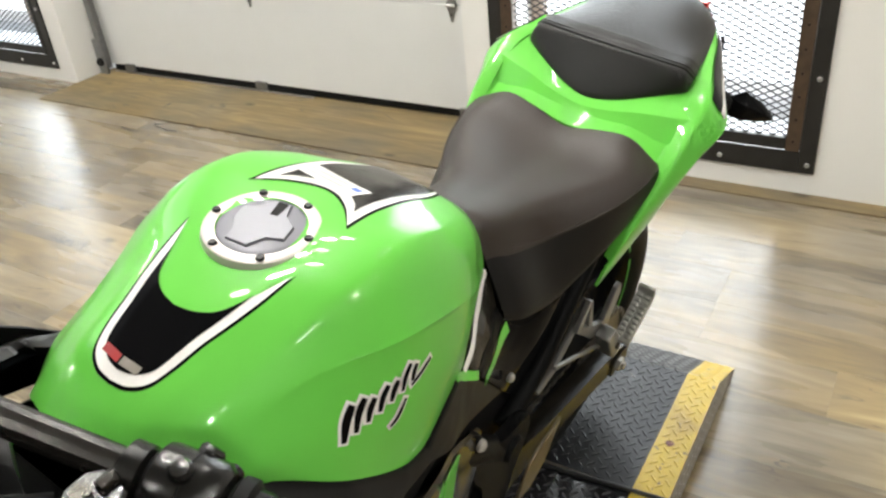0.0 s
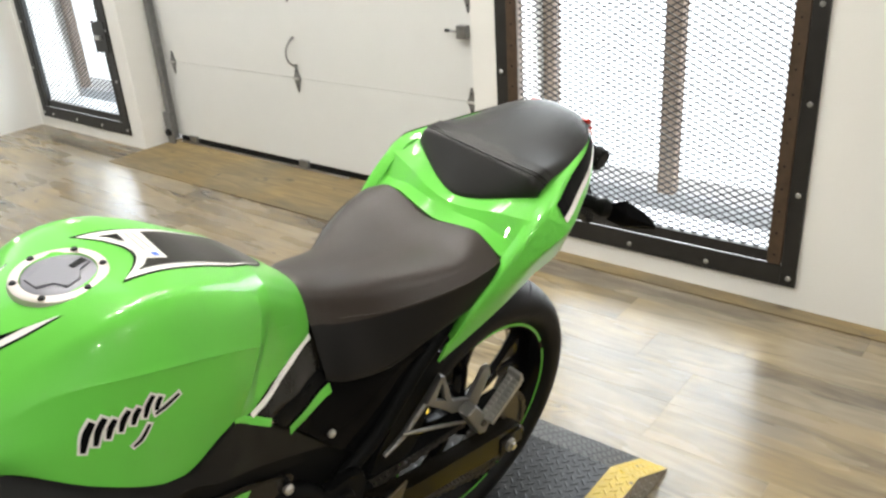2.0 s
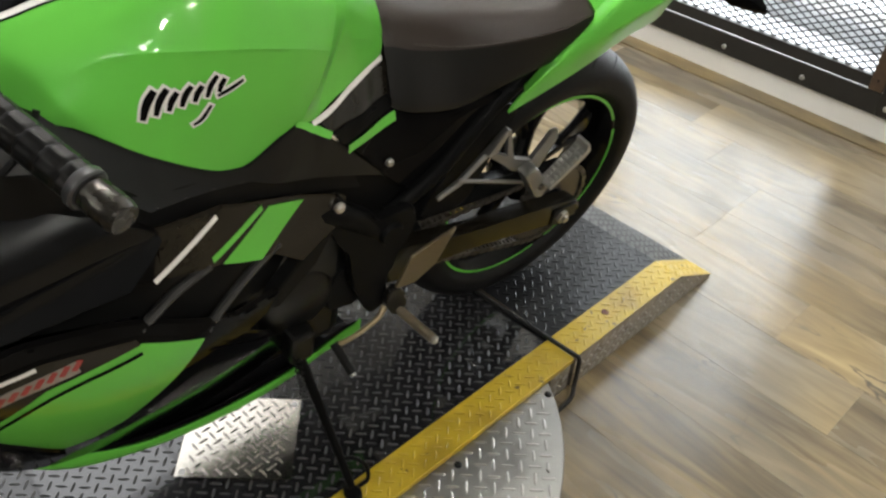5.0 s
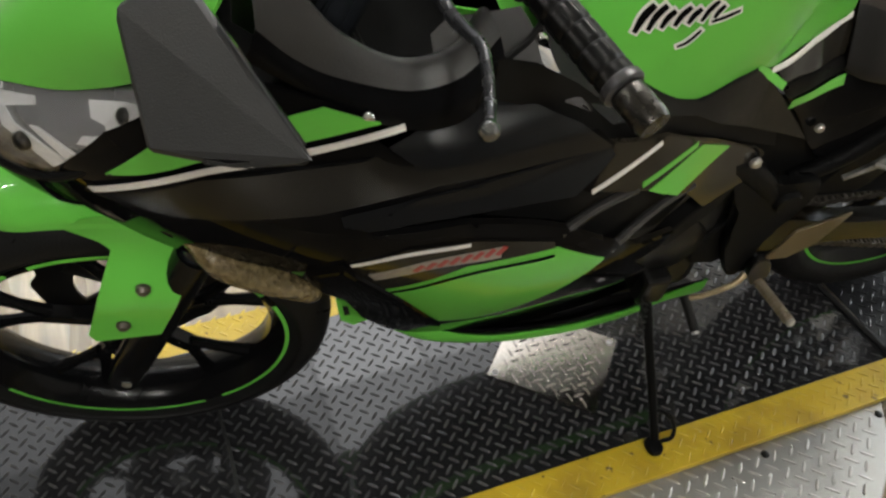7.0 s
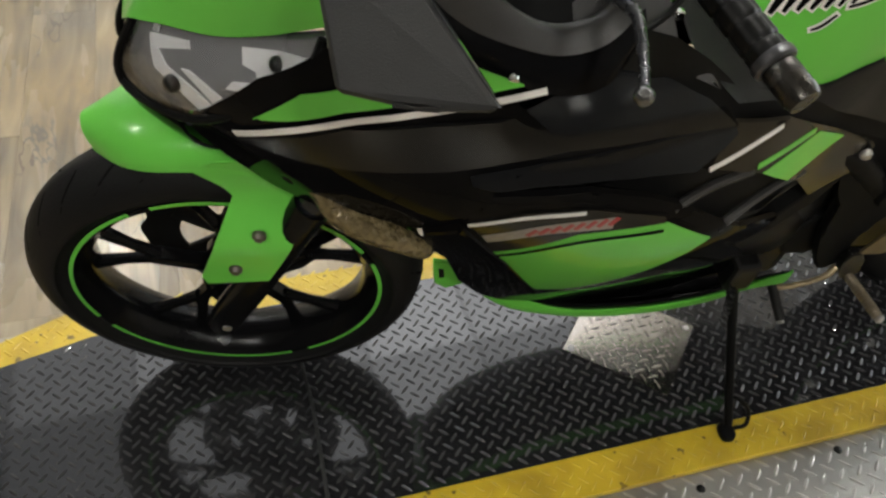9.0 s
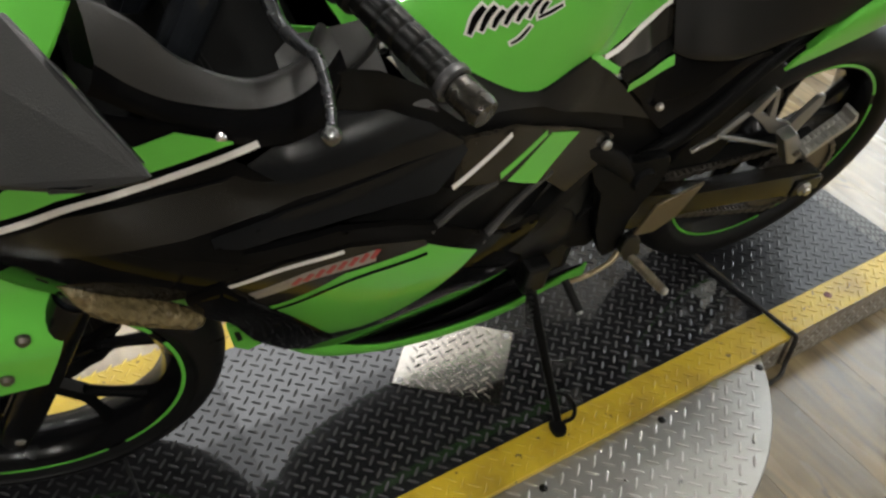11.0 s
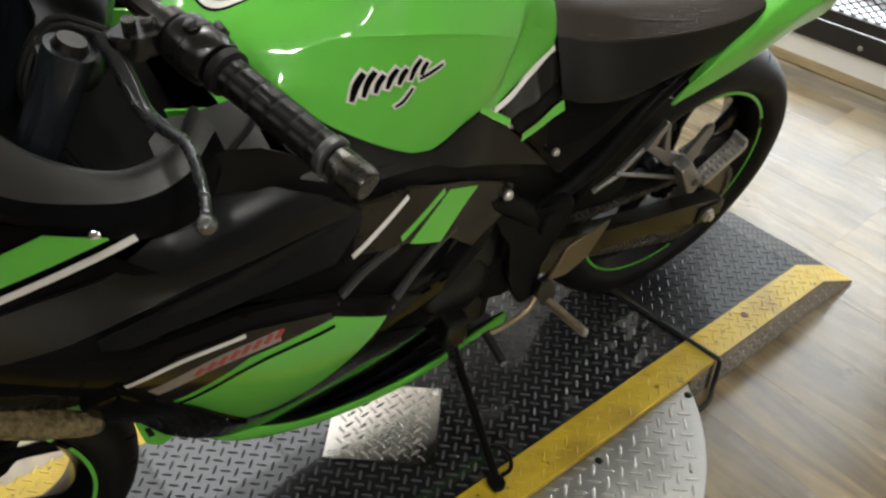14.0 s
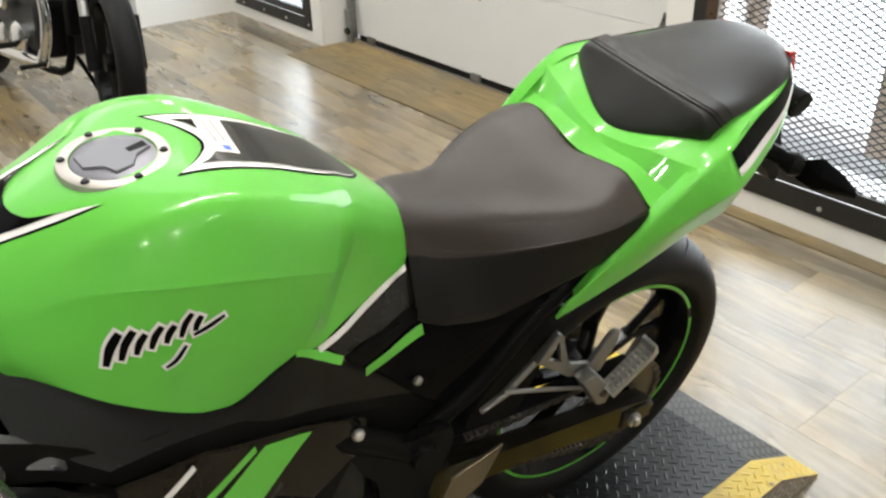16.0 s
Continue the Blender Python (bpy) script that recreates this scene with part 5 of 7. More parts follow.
for i in range(11):
    t = i / 10
    x, z = .322 + .128 * t, .655 + .032 * t + 0.006 * math.sin(t * math.pi)
    strip("writing_bar", [(x, z - 0.006), (x + .008, z + 0.007)], 0.006, RED if i > 2 else PALE, 0.0018, "")
strip("writing_outline", [(.316, .648), (.38, .676), (.455, .684)], 0.021, PALE, 0.0010, "pale outline of small writing")
panel("cowl_blade", [(.246, .659), (.284, .684), (.36, .56), (.424, .438), (.39, .446), (.356, .474), (.285, .565), (.256, .600)], BLACK, 0.010, 0.012, "black air deflector blade")

# belly pan with its green lip
keel_half = []
for x, y, z in ((.32, .060, .47), (.335, .085, .38), (.37, .10, .33), (.431, .112, .279), (.52, .118, .245), (.60, .120, .227), (.70, .118, .216), (.80, .110, .213), (.874, .10, .222), (.955, .09, .212)):
    keel_half.append([(x, 0, z - 0.045), (x, y * 0.55, z - 0.035), (x, y * 0.9, z - 0.014), (x, y, z), (x, y + 0.004, z + 0.028)])
part("belly_pan", thick(sheet(mirrored(keel_half), 3, 2), 0.003), BLACK, bike, "glossy black belly pan")
for s in (-1, 1):
    lip = [[(r[3][0], s * (r[3][1] + 0.003), r[3][2] - 0.014), (r[3][0], s * (r[3][1] + 0.006), r[3][2] - 0.002), (r[3][0], s * (r[3][1] + 0.005), r[3][2] + (0.010 if 0.45 < r[0][0] < 0.9 else 0.03))] for r in keel_half]
    part("belly_lip", thick(sheet(lip, 3, 2), 0.003), GREEN, bike, "lime green belly pan lip")
part("belly_nose", thick(sheet([[(.318, -.07, .48), (.314, -.03, .482), (.312, 0, .483), (.314, .03, .482), (.318, .07, .48)], [(.325, -.088, .42), (.318, -.04, .41), (.316, 0, .405), (.318, .04, .41), (.325, .088, .42)], [(.338, -.09, .37), (.330, -.04, .355), (.328, 0, .345), (.330, .04, .355), (.338, .09, .37)]], 3, 3), 0.004), GREEN, bike, "lime green belly pan front")

for s in (-1, 1):
    tip = part("belly_tip", prism([(.297, .412), (.318, .404), (.334, .380), (.350, .340), (.322, .330), (.303, .350)], s * .098 - .004, s * .098 + .004, "y", 0.002), GREEN, bike, "lime green front corner of the belly pan")
    part("slot", prism([(.306, .392), (.314, .389), (.317, .366), (.309, .366)], s * .1025 - .0006, s * .1025 + .0006, "y"), SEAL, tip, "dark slot")

# nose with headlamps
nose_half = [
    [(-.047, 0, .800), (-.036, .030, .824), (-.002, .062, .842), (.05, .092, .850), (.10, .124, .876), (.152, .172, .926)],
    [(-.012, 0, .862), (-.002, .035, .876), (.028, .070, .896), (.074, .105, .914), (.12, .142, .936), (.168, .184, .957)],
    [(.048, 0, .925), (.056, .040, .936), (.08, .080, .951), (.115, .116, .966), (.152, .152, .981), (.192, .188, .992)],
    [(.11, 0, .970), (.118, .045, .979), (.14, .085, .991), (.166, .120, 1.006), (.192, .150, 1.020), (.218, .178, 1.032)]]
part("nose_cowl", thick(sheet(mirrored(nose_half), 4, 4), 0.004), GREEN, bike, "lime green nose cowl")
screen_half = [[(.105, 0, .975), (.125, .06, .987), (.165, .118, 1.008), (.222, .172, 1.034)], [(.17, 0, 1.05), (.185, .055, 1.052), (.215, .10, 1.052), (.25, .15, 1.055)], [(.26, 0, 1.125), (.27, .045, 1.118), (.285, .085, 1.10), (.30, .12, 1.085)]]
part("windscreen", thick(sheet(mirrored(screen_half), 4, 4), 0.003), SMOKE, bike, "smoked windscreen")
for s in (-1, 1):
    lens = [[(-.030, s * .030, .824), (.0, s * .06, .838), (.05, s * .092, .848), (.10, s * .126, .873), (.148, s * .180, .920)],
            [(-.055, s * .030, .776), (-.02, s * .075, .79), (.03, s * .112, .806), (.085, s * .142, .842), (.140, s * .183, .908)],
            [(-.058, s * .034, .742), (-.030, s * .072, .745), (.018, s * .116, .762), (.07, s * .149, .806), (.132, s * .184, .890)]]
    hl = part("headlamp", thick(sheet(lens, 4, 4), 0.002), CLEAR, bike, "clear twin headlamp lens")
    hl.visible_shadow = False
    back = [[(x + 0.012, y * 0.95, z + 0.002) for x, y, z in row] for row in lens]
    part("headlamp_shell", sheet(back, 3, 3), LAMPGREY, hl, "grey headlamp housing")
    G_ = np.array([[(x + 0.007, y * 0.975, z + 0.001) for x, y, z in row] for row in lens])

    def on_lens(u, v):
        i, j = min(int(u), 3), min(int(v), 1)
        a, b = u - i, v - j
        return tuple((G_[j, i] * (1 - a) + G_[j, i + 1] * a) * (1 - b) + (G_[j + 1, i] * (1 - a) + G_[j + 1, i + 1] * a) * b)
    for o in ([(.5, .28), (1.45, .25), (1.5, .42), (.78, .58), (.6, .5)], [(.62, .55), (.85, .55), (1.15, .85), (2.2, 1.72), (2.05, 1.92), (.9, .95)], [(1.45, .85), (1.6, .85), (2.38, 1.58), (2.22, 1.68)],
              [(2.48, .26), (3.2, .45), (3.9, 1.5), (3.55, 1.6), (3.1, 1.75), (2.4, 1.3), (2.5, 1.1), (3.0, 1.3), (2.9, .95), (2.6, .7)], [(.55, .05), (.72, .05), (.74, .24), (.58, .24)]):
        bm = bmesh.new()
        bm.faces.new([bm.verts.new(on_lens(u, v)) for u, v in o])
        bmesh.ops.triangulate(bm, faces=bm.faces[:])
        part("reflector_blade", thick(bm, 0.002), LAMPWHITE, hl, "bright angular reflector", smooth=False)
    for u, v, r in ((1.35, 1.25, .010), (3.25, .9, .008)):
        ball = bmesh.new()
        bmesh.ops.create_uvsphere(ball, u_segments=16, v_segments=10, radius=r)
        part("reflector", moved(ball, Matrix.Translation(on_lens(u, v))), DARK, hl, "dark projector bulb")
    rim_ = tube([lens[0][0], lens[1][0], lens[2][0], lens[2][1], lens[2][2], lens[2][3], lens[2][4], lens[0][4]], 0.005, 8, 3)
    part("headlamp_trim", rim_, MATTE, hl, "black headlamp trim")
part("nose_lower", thick(sheet(mirrored([[(-.060, 0, .742), (-.056, .034, .738), (-.030, .062, .740), (-.005, .085, .746)], [(-.045, 0, .70), (-.042, .03, .70), (-.02, .06, .70), (.012, .09, .70)], [(.02, 0, .66), (.02, .03, .66), (.03, .06, .665), (.05, .09, .68)]]), 3, 3), 0.004), BLACK, bike, "black nose underside")
part("inner_wall", thick(sheet(mirrored([[(.10, 0, .93), (.12, .06, .93), (.16, .11, .93)], [(.16, 0, .80), (.17, .06, .80), (.19, .12, .80)], [(.22, 0, .66), (.22, .06, .66), (.22, .12, .66)]]), 2, 2), 0.004), MATTE, bike, "matte black inner fairing wall")

# cockpit
dash_top = [(.225, .175, 1.030), (.261, .182, 1.002), (.293, .190, .963), (.343, .196, .933), (.393, .186, .933), (.425, .160, .950)]
dash_low = [(.224, .200, .988), (.250, .205, .960), (.284, .209, .938), (.345, .213, .917), (.394, .206, .920), (.432, .182, .938)]
dash_band = [(.212, .200, .960), (.250, .211, .934), (.284, .216, .908), (.345, .224, .880), (.400, .218, .880), (.437, .190, .912)]
dash_in = [(.215, .155, 1.025), (.25, .165, .99), (.285, .170, .950), (.343, .178, .920), (.393, .168, .920), (.42, .145, .935)]
dash_bot = [(.21, .12, .93), (.25, .13, .90), (.285, .14, .88), (.343, .15, .86), (.393, .14, .86), (.42, .12, .88)]
for s in (-1, 1):
    rows = [[(x, s * y, z) for x, y, z in q] for q in (dash_low, dash_top, dash_in, dash_bot)]
    band = [[(x, s * y, z) for x, y, z in q] for q in ([(x, y - .002, z) for x, y, z in dash_low], [((a[0] + b[0]) / 2, (a[1] + b[1]) / 2 + .004, (a[2] + b[2]) / 2) for a, b in zip(dash_low, dash_band)], dash_band)]
    part("inner_band", sheet([list(r) for r in zip(*band)], 6, 3), BLACK, bike, "glossy black band under the inner cowl")
    part("inner_cowl", sheet([list(r) for r in zip(*rows)], 6, 3), COCKPIT, bike, "grained black inner cowl beside the dash")
part("dash", thick(sheet(mirrored([[(.16, 0, 1.0), (.17, .07, 1.0), (.20, .14, .99)], [(.215, 0, .99), (.22, .07, .985), (.24, .13, .965)], [(.25, 0, .95), (.25, .07, .945), (.26, .12, .93)]]), 3, 3), 0.01), INNER, bike, "black instrument binnacle")
part("instrument_glass", prism(smooth_outline([(-.07, .955), (.07, .955), (.08, .985), (.05, 1.003), (-.05, 1.003), (-.08, .985)], 3), 0.238, 0.243, "x", 0.002), BLACK, bike)
part("dash_floor", box(.20, .44, -.15, .15, .845, .853, 0.003), GROOVE, bike, "dark wiring well under the bars")
for y, c in ((-.12, 0.85), (-.10, 0.86), (.05, .86), (.1, .85)):
    part("cable", tube([(.33, y, c), (.30, y * 0.8, .95), (.34, y * 0.6, 1.0), (.39, y * 0.9, .99)], 0.004, 8), SEAL, bike, "black control cable")
part("cable", tube([(0.498, -0.140, 0.932), (0.478, -0.152, 0.906), (0.453, -0.164, 0.895), (0.414, -0.183, 0.878)], 0.0035, 8), SEAL, bike, "black clutch cable")

# chrome dome in place of a highlight on the inner band; next, a bolt
part("trim_bolt", moved(lathe([(0, -.004), (.0055, -.0035), (.0070, -.001), (.0070, .003), (0, .003)], 14), Matrix.Translation((.306, -.2250, .902))), CHROME, bike, "bright chrome dome for a trim bolt and a glint")
part("trim_bolt", moved(lathe([(0, -.003), (.0045, -.003), (.006, -.001), (.006, .003), (0, .003)], 14), Matrix.Translation((0.491, -0.1470, 0.895))), CHROME, bike, "bright chrome dome for a trim bolt and a glint")
# handlebars with grips, switch, levers
for s in (-1, 1):
    A, B = Vector((.398, s * .05, 1.022)), Vector((.494, s * .338, .981))
    d = (B - A).normalized()
    at = lambda k: A + d * k
    part("handlebar", tube([at(-0.02), at(0.26)], 0.0112, 14, 1), BARTUBE, bike, "satin grey handlebar tube")
    bm = bmesh.new()
    g = [at(0.156 + 0.0027 * i) for i in range(41)]
    bm = tube([tuple(p) for p in g], [0.0152 if i % 8 == 4 else 0.0167 for i in range(41)], 66, 1, bm)
    for v in bm.verts:
        w = v.co - A
        c = A + d * w.dot(d)
        ang = math.atan2((v.co - c).z, (v.co - c).cross(d).z)
        if int((ang + math.pi) / (2 * math.pi) * 22) % 2:
            v.co = c + (v.co - c) * 0.958
    part("grip", bm, mat("ribbed_grip_rubber", (0.0035, 0.0035, 0.0035), 0.32, 0, 0, 60, 0.3, 0.06, 500, 0.04, spec=0.18), bike, "black ribbed rubber grip")
    part("grip_flange", tube([at(0.264), at(0.266), at(0.272), at(0.274)], [0.0170, 0.0184, 0.0184, 0.0165], 24, 1), mat("grey_grip_end", (0.045, 0.045, 0.048), 0.28, 0.4), bike)
    part("bar_end", tube([at(0.274), at(0.277), at(0.304), at(0.310)], [0.0138, 0.0146, 0.0148, 0.0128], 24, 1), BARM, bike, "dark bar end weight")
    part("grip_collar", tube([at(0.142), at(0.145), at(0.153), at(0.156)], [0.017, 0.0212, 0.0212, 0.0175], 18, 1), SEAL, bike)
    sw = part("switch_housing", tube([at(0.092), at(0.096), at(0.100), at(0.120), at(0.134), at(0.139)], [0.0185, 0.0235, 0.0245, 0.0250, 0.0240, 0.0200], 28, 1), SWITCHM, bike, "glossy black switch housing")
    part("switch_seam", tube([at(0.1155), at(0.1165)], 0.0254, 28, 1), SEAL, sw)
    q = at(0.118)
    for o, r in (((-.004, 0, .024), .0075), ((.020, s * -.004, .012), .0085), ((.022, s * .010, .002), .0065)):
        part("switch_button", moved(lathe([(0, -.006), (r * .75, -.0055), (r, -.003), (r, .006), (0, .006)], 16), Matrix.Translation(q + Vector(o)) @ Matrix.Rotation(math.atan2(o[0], o[2]), 4, "Y") @ Matrix.Rotation(radians(-90), 4, "X")), SWITCHM, sw)
    part("clamp_ring", tube([at(0.074), at(0.076), at(0.088), at(0.090)], [0.0150, 0.0180, 0.0180, 0.0150], 24, 1), SWITCHM, sw)
    for k in (-.010, .010):
        part("clamp_bolt", moved(lathe([(0, -.005), (.0042, -.005), (.0048, -.003), (.0048, .006), (0, .006)], 12), Matrix.Translation(at(0.082) + Vector((-.019, 0, k))) @ Matrix.Rotation(radians(-90), 4, "Z")), BARM, sw)
    part("bar_clamp", tube([(.372, s * .022, 1.012), (.385, s * .022, 1.040)], [0.024, 0.022], 16, 1), DARK, bike, "black bar clamp")
    pr = part("lever_perch", moved(prism(smooth_outline([(-.052, -.008), (-.030, -.016), (-.012, -.012), (-.010, .012), (-.028, .015), (-.050, .010)], 3), -.014, .008, "z", 0.004), Matrix.Translation(at(0.082))), SWITCHM, bike, "black lever perch")
    part("lever_bolt", moved(lathe([(0, -0.008), (.006, -.008), (.006, .008), (0, .008)], 10), Matrix.Translation(at(0.082) + Vector((-.034, 0, .010))) @ Matrix.Rotation(radians(90), 4, "X")), BARM, pr)
    lv = [(.370, s * .115, 1.010), (.374, s * .150, .993), (.376, s * .185, .980), (.384, s * .220, .982), (.389, s * .246, .986), (.383, s * .288, .979), (.375, s * .314, .979)]
    part("lever", tube(lv, [0.0092, 0.0082, 0.0068, 0.0058, 0.0052, 0.0045, 0.0043], 20), LEVERM, bike, "worn black lever")
    ball = bmesh.new()
    bmesh.ops.create_uvsphere(ball, u_segments=16, v_segments=10, radius=0.0082)
    part("lever_ball", moved(ball, Matrix.Translation((.3715, s * .323, .980))), BALLM, bike, "scuffed metal lever end")
    # mirrors: faceted shells on stems
    mv = [(.236, s * .400, 1.060), (.143, s * .341, 1.023), (.198, s * .299, 1.080), (.179, s * .256, 1.092), (.136, s * .256, 1.066), (.226, s * .362, 1.030), (.192, s * .250, 1.050), (.150, s * .300, 1.002), (.188, s * .300, 1.008), (.190, s * .374, 1.0365)]
    bm = bmesh.new()
    for p in mv:
        bm.verts.new(p)
    bmesh.ops.convex_hull(bm, input=bm.verts[:])
    bmesh.ops.bevel(bm, geom=[e for e in bm.edges if e.calc_face_angle(0) > 0.35], offset=0.004, segments=2, profile=0.5, affect="EDGES")
    mir = part("mirror", bm, MIRRORM, bike, "matte black faceted mirror shell")
    face = [Vector(mv[i]) for i in (0, 5, 6, 3)]
    mid = sum(face, Vector()) / 4
    bm = bmesh.new()
    bm.faces.new([bm.verts.new(mid + (p - mid) * 0.8 + Vector((0.003, 0, 0))) for p in face])
    part("mirror_glass", bm, CHROMEY, mir, "mirror glass", smooth=False)
    part("mirror_stem", tube([(.165, s * .165, .985), (.170, s * .22, 1.01), (.175, s * .29, 1.040)], [0.016, 0.012, 0.012], 10), MATTE, mir)
    # front turn signals in the cowl
    sg = [(.128, s * .150, .690), (.16, s * .178, .655), (.205, s * .196, .640), (.250, s * .204, .612), (.258, s * .20, .600)]
    part("front_signal", tube(sg, [0.008, 0.016, 0.018, 0.013, 0.004], 12, 3), SIGNALM, bike, "clear faceted turn signal lens")

# engine, frame and lower side ----------------------------------------------
part("engine_block", box(.56, .90, -.115, .115, .27, .60, 0.03, seg=3), DARK, bike, "dark engine block between the cowls")
part("clutch_cover", moved(lathe([(0, -.008), (.045, -.008), (.050, -.005), (.062, -.004), (.067, 0), (.068, .02), (0, .02)], 36), Matrix.Translation((.80, -.116, .415))), DARK, bike, "dark generator cover")
part("sprocket_cover", moved(prism(smooth_outline([(.86, .36), (.92, .35), (.95, .38), (.945, .44), (.90, .46), (.86, .43)], 4), -.120, -.09, "y", 0.006), Matrix.Identity(4)), MATTE, bike, "black sprocket cover")
pivot = part("frame_plate", prism(smooth_outline([(.824, .626), (.846, .652), (.866, .605), (.893, .576), (.936, .568), (.984, .566), (.992, .524), (.978, .481), (.959, .440), (.956, .395), (.965, .345), (.932, .330), (.905, .385), (.884, .443), (.881, .500), (.848, .555)], 3), -.142, -.124, "y", 0.005), MATTE, bike, "matte black frame plate")
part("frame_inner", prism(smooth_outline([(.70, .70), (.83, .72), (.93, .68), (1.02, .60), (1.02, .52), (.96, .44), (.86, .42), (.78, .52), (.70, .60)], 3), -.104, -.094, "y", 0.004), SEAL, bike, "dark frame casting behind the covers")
part("pivot_cap", moved(lathe([(0, -.008), (.018, -.008), (.022, -.002), (.022, .004), (0, .004)], 24), Matrix.Translation((.945, -.142, .528))), MATTE, pivot)
part("bolt", bolt(.840, -.146, .640, 0.0085, 0.006), ALU, pivot)
part("bolt", bolt(.934, -.126, .666, 0.0065, 0.005), ALU, bike)
part("frame_rail", tube([(.50, -.12, .80), (.70, -.13, .70), (.86, -.13, .60), (.95, -.12, .50)], 0.02, 12), MATTE, bike, "black frame tube")
part("frame_rail", tube([(.50, .12, .80), (.70, .13, .70), (.86, .13, .60), (.95, .12, .50)], 0.02, 12), MATTE, bike)
part("subframe_rail", tube([(.955, -.118, .545), (1.04, -.118, .595), (1.135, -.112, .685), (1.30, -.09, .76)], 0.014, 12), MATTE, bike, "matte black subframe tube")
part("subframe_rail", tube([(.955, .118, .545), (1.04, .118, .595), (1.135, .112, .685), (1.30, .09, .76)], 0.014, 12), MATTE, bike)
part("heel_guard", prism([(.962, .392), (.980, .440), (.986, .463), (1.030, .475), (1.074, .487), (1.046, .412), (1.007, .386)], -.158, -.153, "y", 0.002), HEELM, bike, "golden brown metal heel guard")
peg_hub = part("peg_bracket", prism(smooth_outline([(.950, .392), (.970, .396), (.990, .362), (.993, .326), (.980, .316), (.966, .326), (.950, .362)], 3), -.160, -.146, "y", 0.004), DARK, bike)
part("footpeg", tube([(.978, -.145, .330), (.990, -.243, .336)], 0.0068, 12, 1), PEGM, peg_hub, "ribbed aluminium footpeg")
for i in range(12):
    a = Vector((.980, -.165, .331)).lerp(Vector((.989, -.236, .336)), i / 11)
    b = Vector((.980, -.165, .331)).lerp(Vector((.989, -.236, .336)), (i + 0.6) / 11)
    part("peg_rib", tube([tuple(a), tuple(b)], 0.0086, 12, 1), PEGM, peg_hub)
part("peg_tip", tube([(.9905, -.243, .336), (.991, -.247, .3365), (.9915, -.250, .337)], [0.0075, 0.0075, 0.004], 12, 1), ALU, peg_hub, "bright worn peg tip")
lev = part("shift_lever", tube([(.955, -.150, .345), (.935, -.158, .332), (.89, -.160, .318), (.852, -.160, .318)], [0.0065, 0.0048, 0.0046, 0.005], 12), BRASSY, bike, "worn brass-toned shift lever")
part("shift_rubber", tube([(.852, -.155, .318), (.856, -.208, .294)], 0.0080, 14, 1), SEAL, lev, "black shift lever rubber")
part("shift_tip", tube([(.856, -.207, .2945), (.8564, -.212, .292)], 0.0055, 12, 1), STEEL, lev)

# side stand
sst = part("side_stand", tube([(.795, -.128, .315), (.802, -.18, .245), (.812, -.255, .14), (.815, -.298, .086)], [0.0105, 0.0085, 0.0075, 0.0075], 12, 3), MATTE, bike, "black side stand leg")
part("stand_foot", moved(prism(smooth_outline([(-.013, -.012), (.006, -.016), (.015, -.002), (.008, .018), (-.012, .016)], 3), -.006, .006, "z", 0.003), Matrix.Translation((.815, -.308, .0705)) @ Matrix.Rotation(radians(-11.5), 4, "X")), MATTE, sst)
part("stand_prong", tube([(.812, -.262, .132), (.835, -.272, .124), (.852, -.286, .102), (.848, -.302, .082), (.826, -.304, .080)], 0.004, 8), MATTE, sst, "wire side stand prong")
part("stand_bracket", box(.775, .82, -.15, -.09, .30, .37, 0.008), DARK, bike)
spring = [(.783 + .006 * math.cos(i * 1.3), -.150 - .0009 * i + .006 * math.sin(i * 1.3), .33 - .0024 * i) for i in range(34)]
part("stand_spring", tube(spring, 0.0018, 6, 1), DARK, sst)

# rear end
sw_o = smooth_outline([(.93, .44), (1.0, .448), (1.12, .411), (1.28, .380), (1.40, .356), (1.448, .338), (1.462, .314), (1.44, .294), (1.38, .302), (1.25, .334), (1.10, .362), (.95, .375)], 3)
for s in (-1, 1):
    part("swingarm", prism(sw_o, s * .112 - .016, s * .112 + .016, "y", 0.006), MATTE if s > 0 else SWINGM, bike, "dark box-section swingarm")
    part("rear_axle_nut", moved(lathe([(0, -.018), (.008, -.018), (.009, -.012), (.015, -.011), (.015, 0), (0, 0)], 6), Matrix.Translation((1.404, s * .128, .320)) @ (Matrix.Identity(4) if s < 0 else Matrix.Rotation(math.pi, 4, "Z"))), ALU, bike, "bright rear axle nut")
part("axle_adjuster", prism([(1.378, .343), (1.442, .339), (1.450, .302), (1.382, .298)], -.132, -.1285, "y", 0.001), DARK, bike)
part("swingarm_bridge", box(1.0, 1.06, -.10, .10, .385, .44, 0.01), MATTE, bike)
sp = moved(lathe([(.04, -.003), (.092, -.003), (.092, .003), (.04, .003)], 42, close_profile=True), Matrix.Translation((1.402, -.086, .316)))
sproc = part("rear_sprocket", sp, GUNM, bike, "worn metal rear sprocket")
for k in range(42):
    a = 2 * math.pi * k / 42
    part("tooth", moved(prism([(.091, -.004), (.099, -.0012), (.099, .0012), (.091, .004)], -.0025, .0025, "y"), Matrix.Translation((1.402, -.086, .316)) @ Matrix.Rotation(a, 4, "Y")), GUNM, sproc, smooth=False)
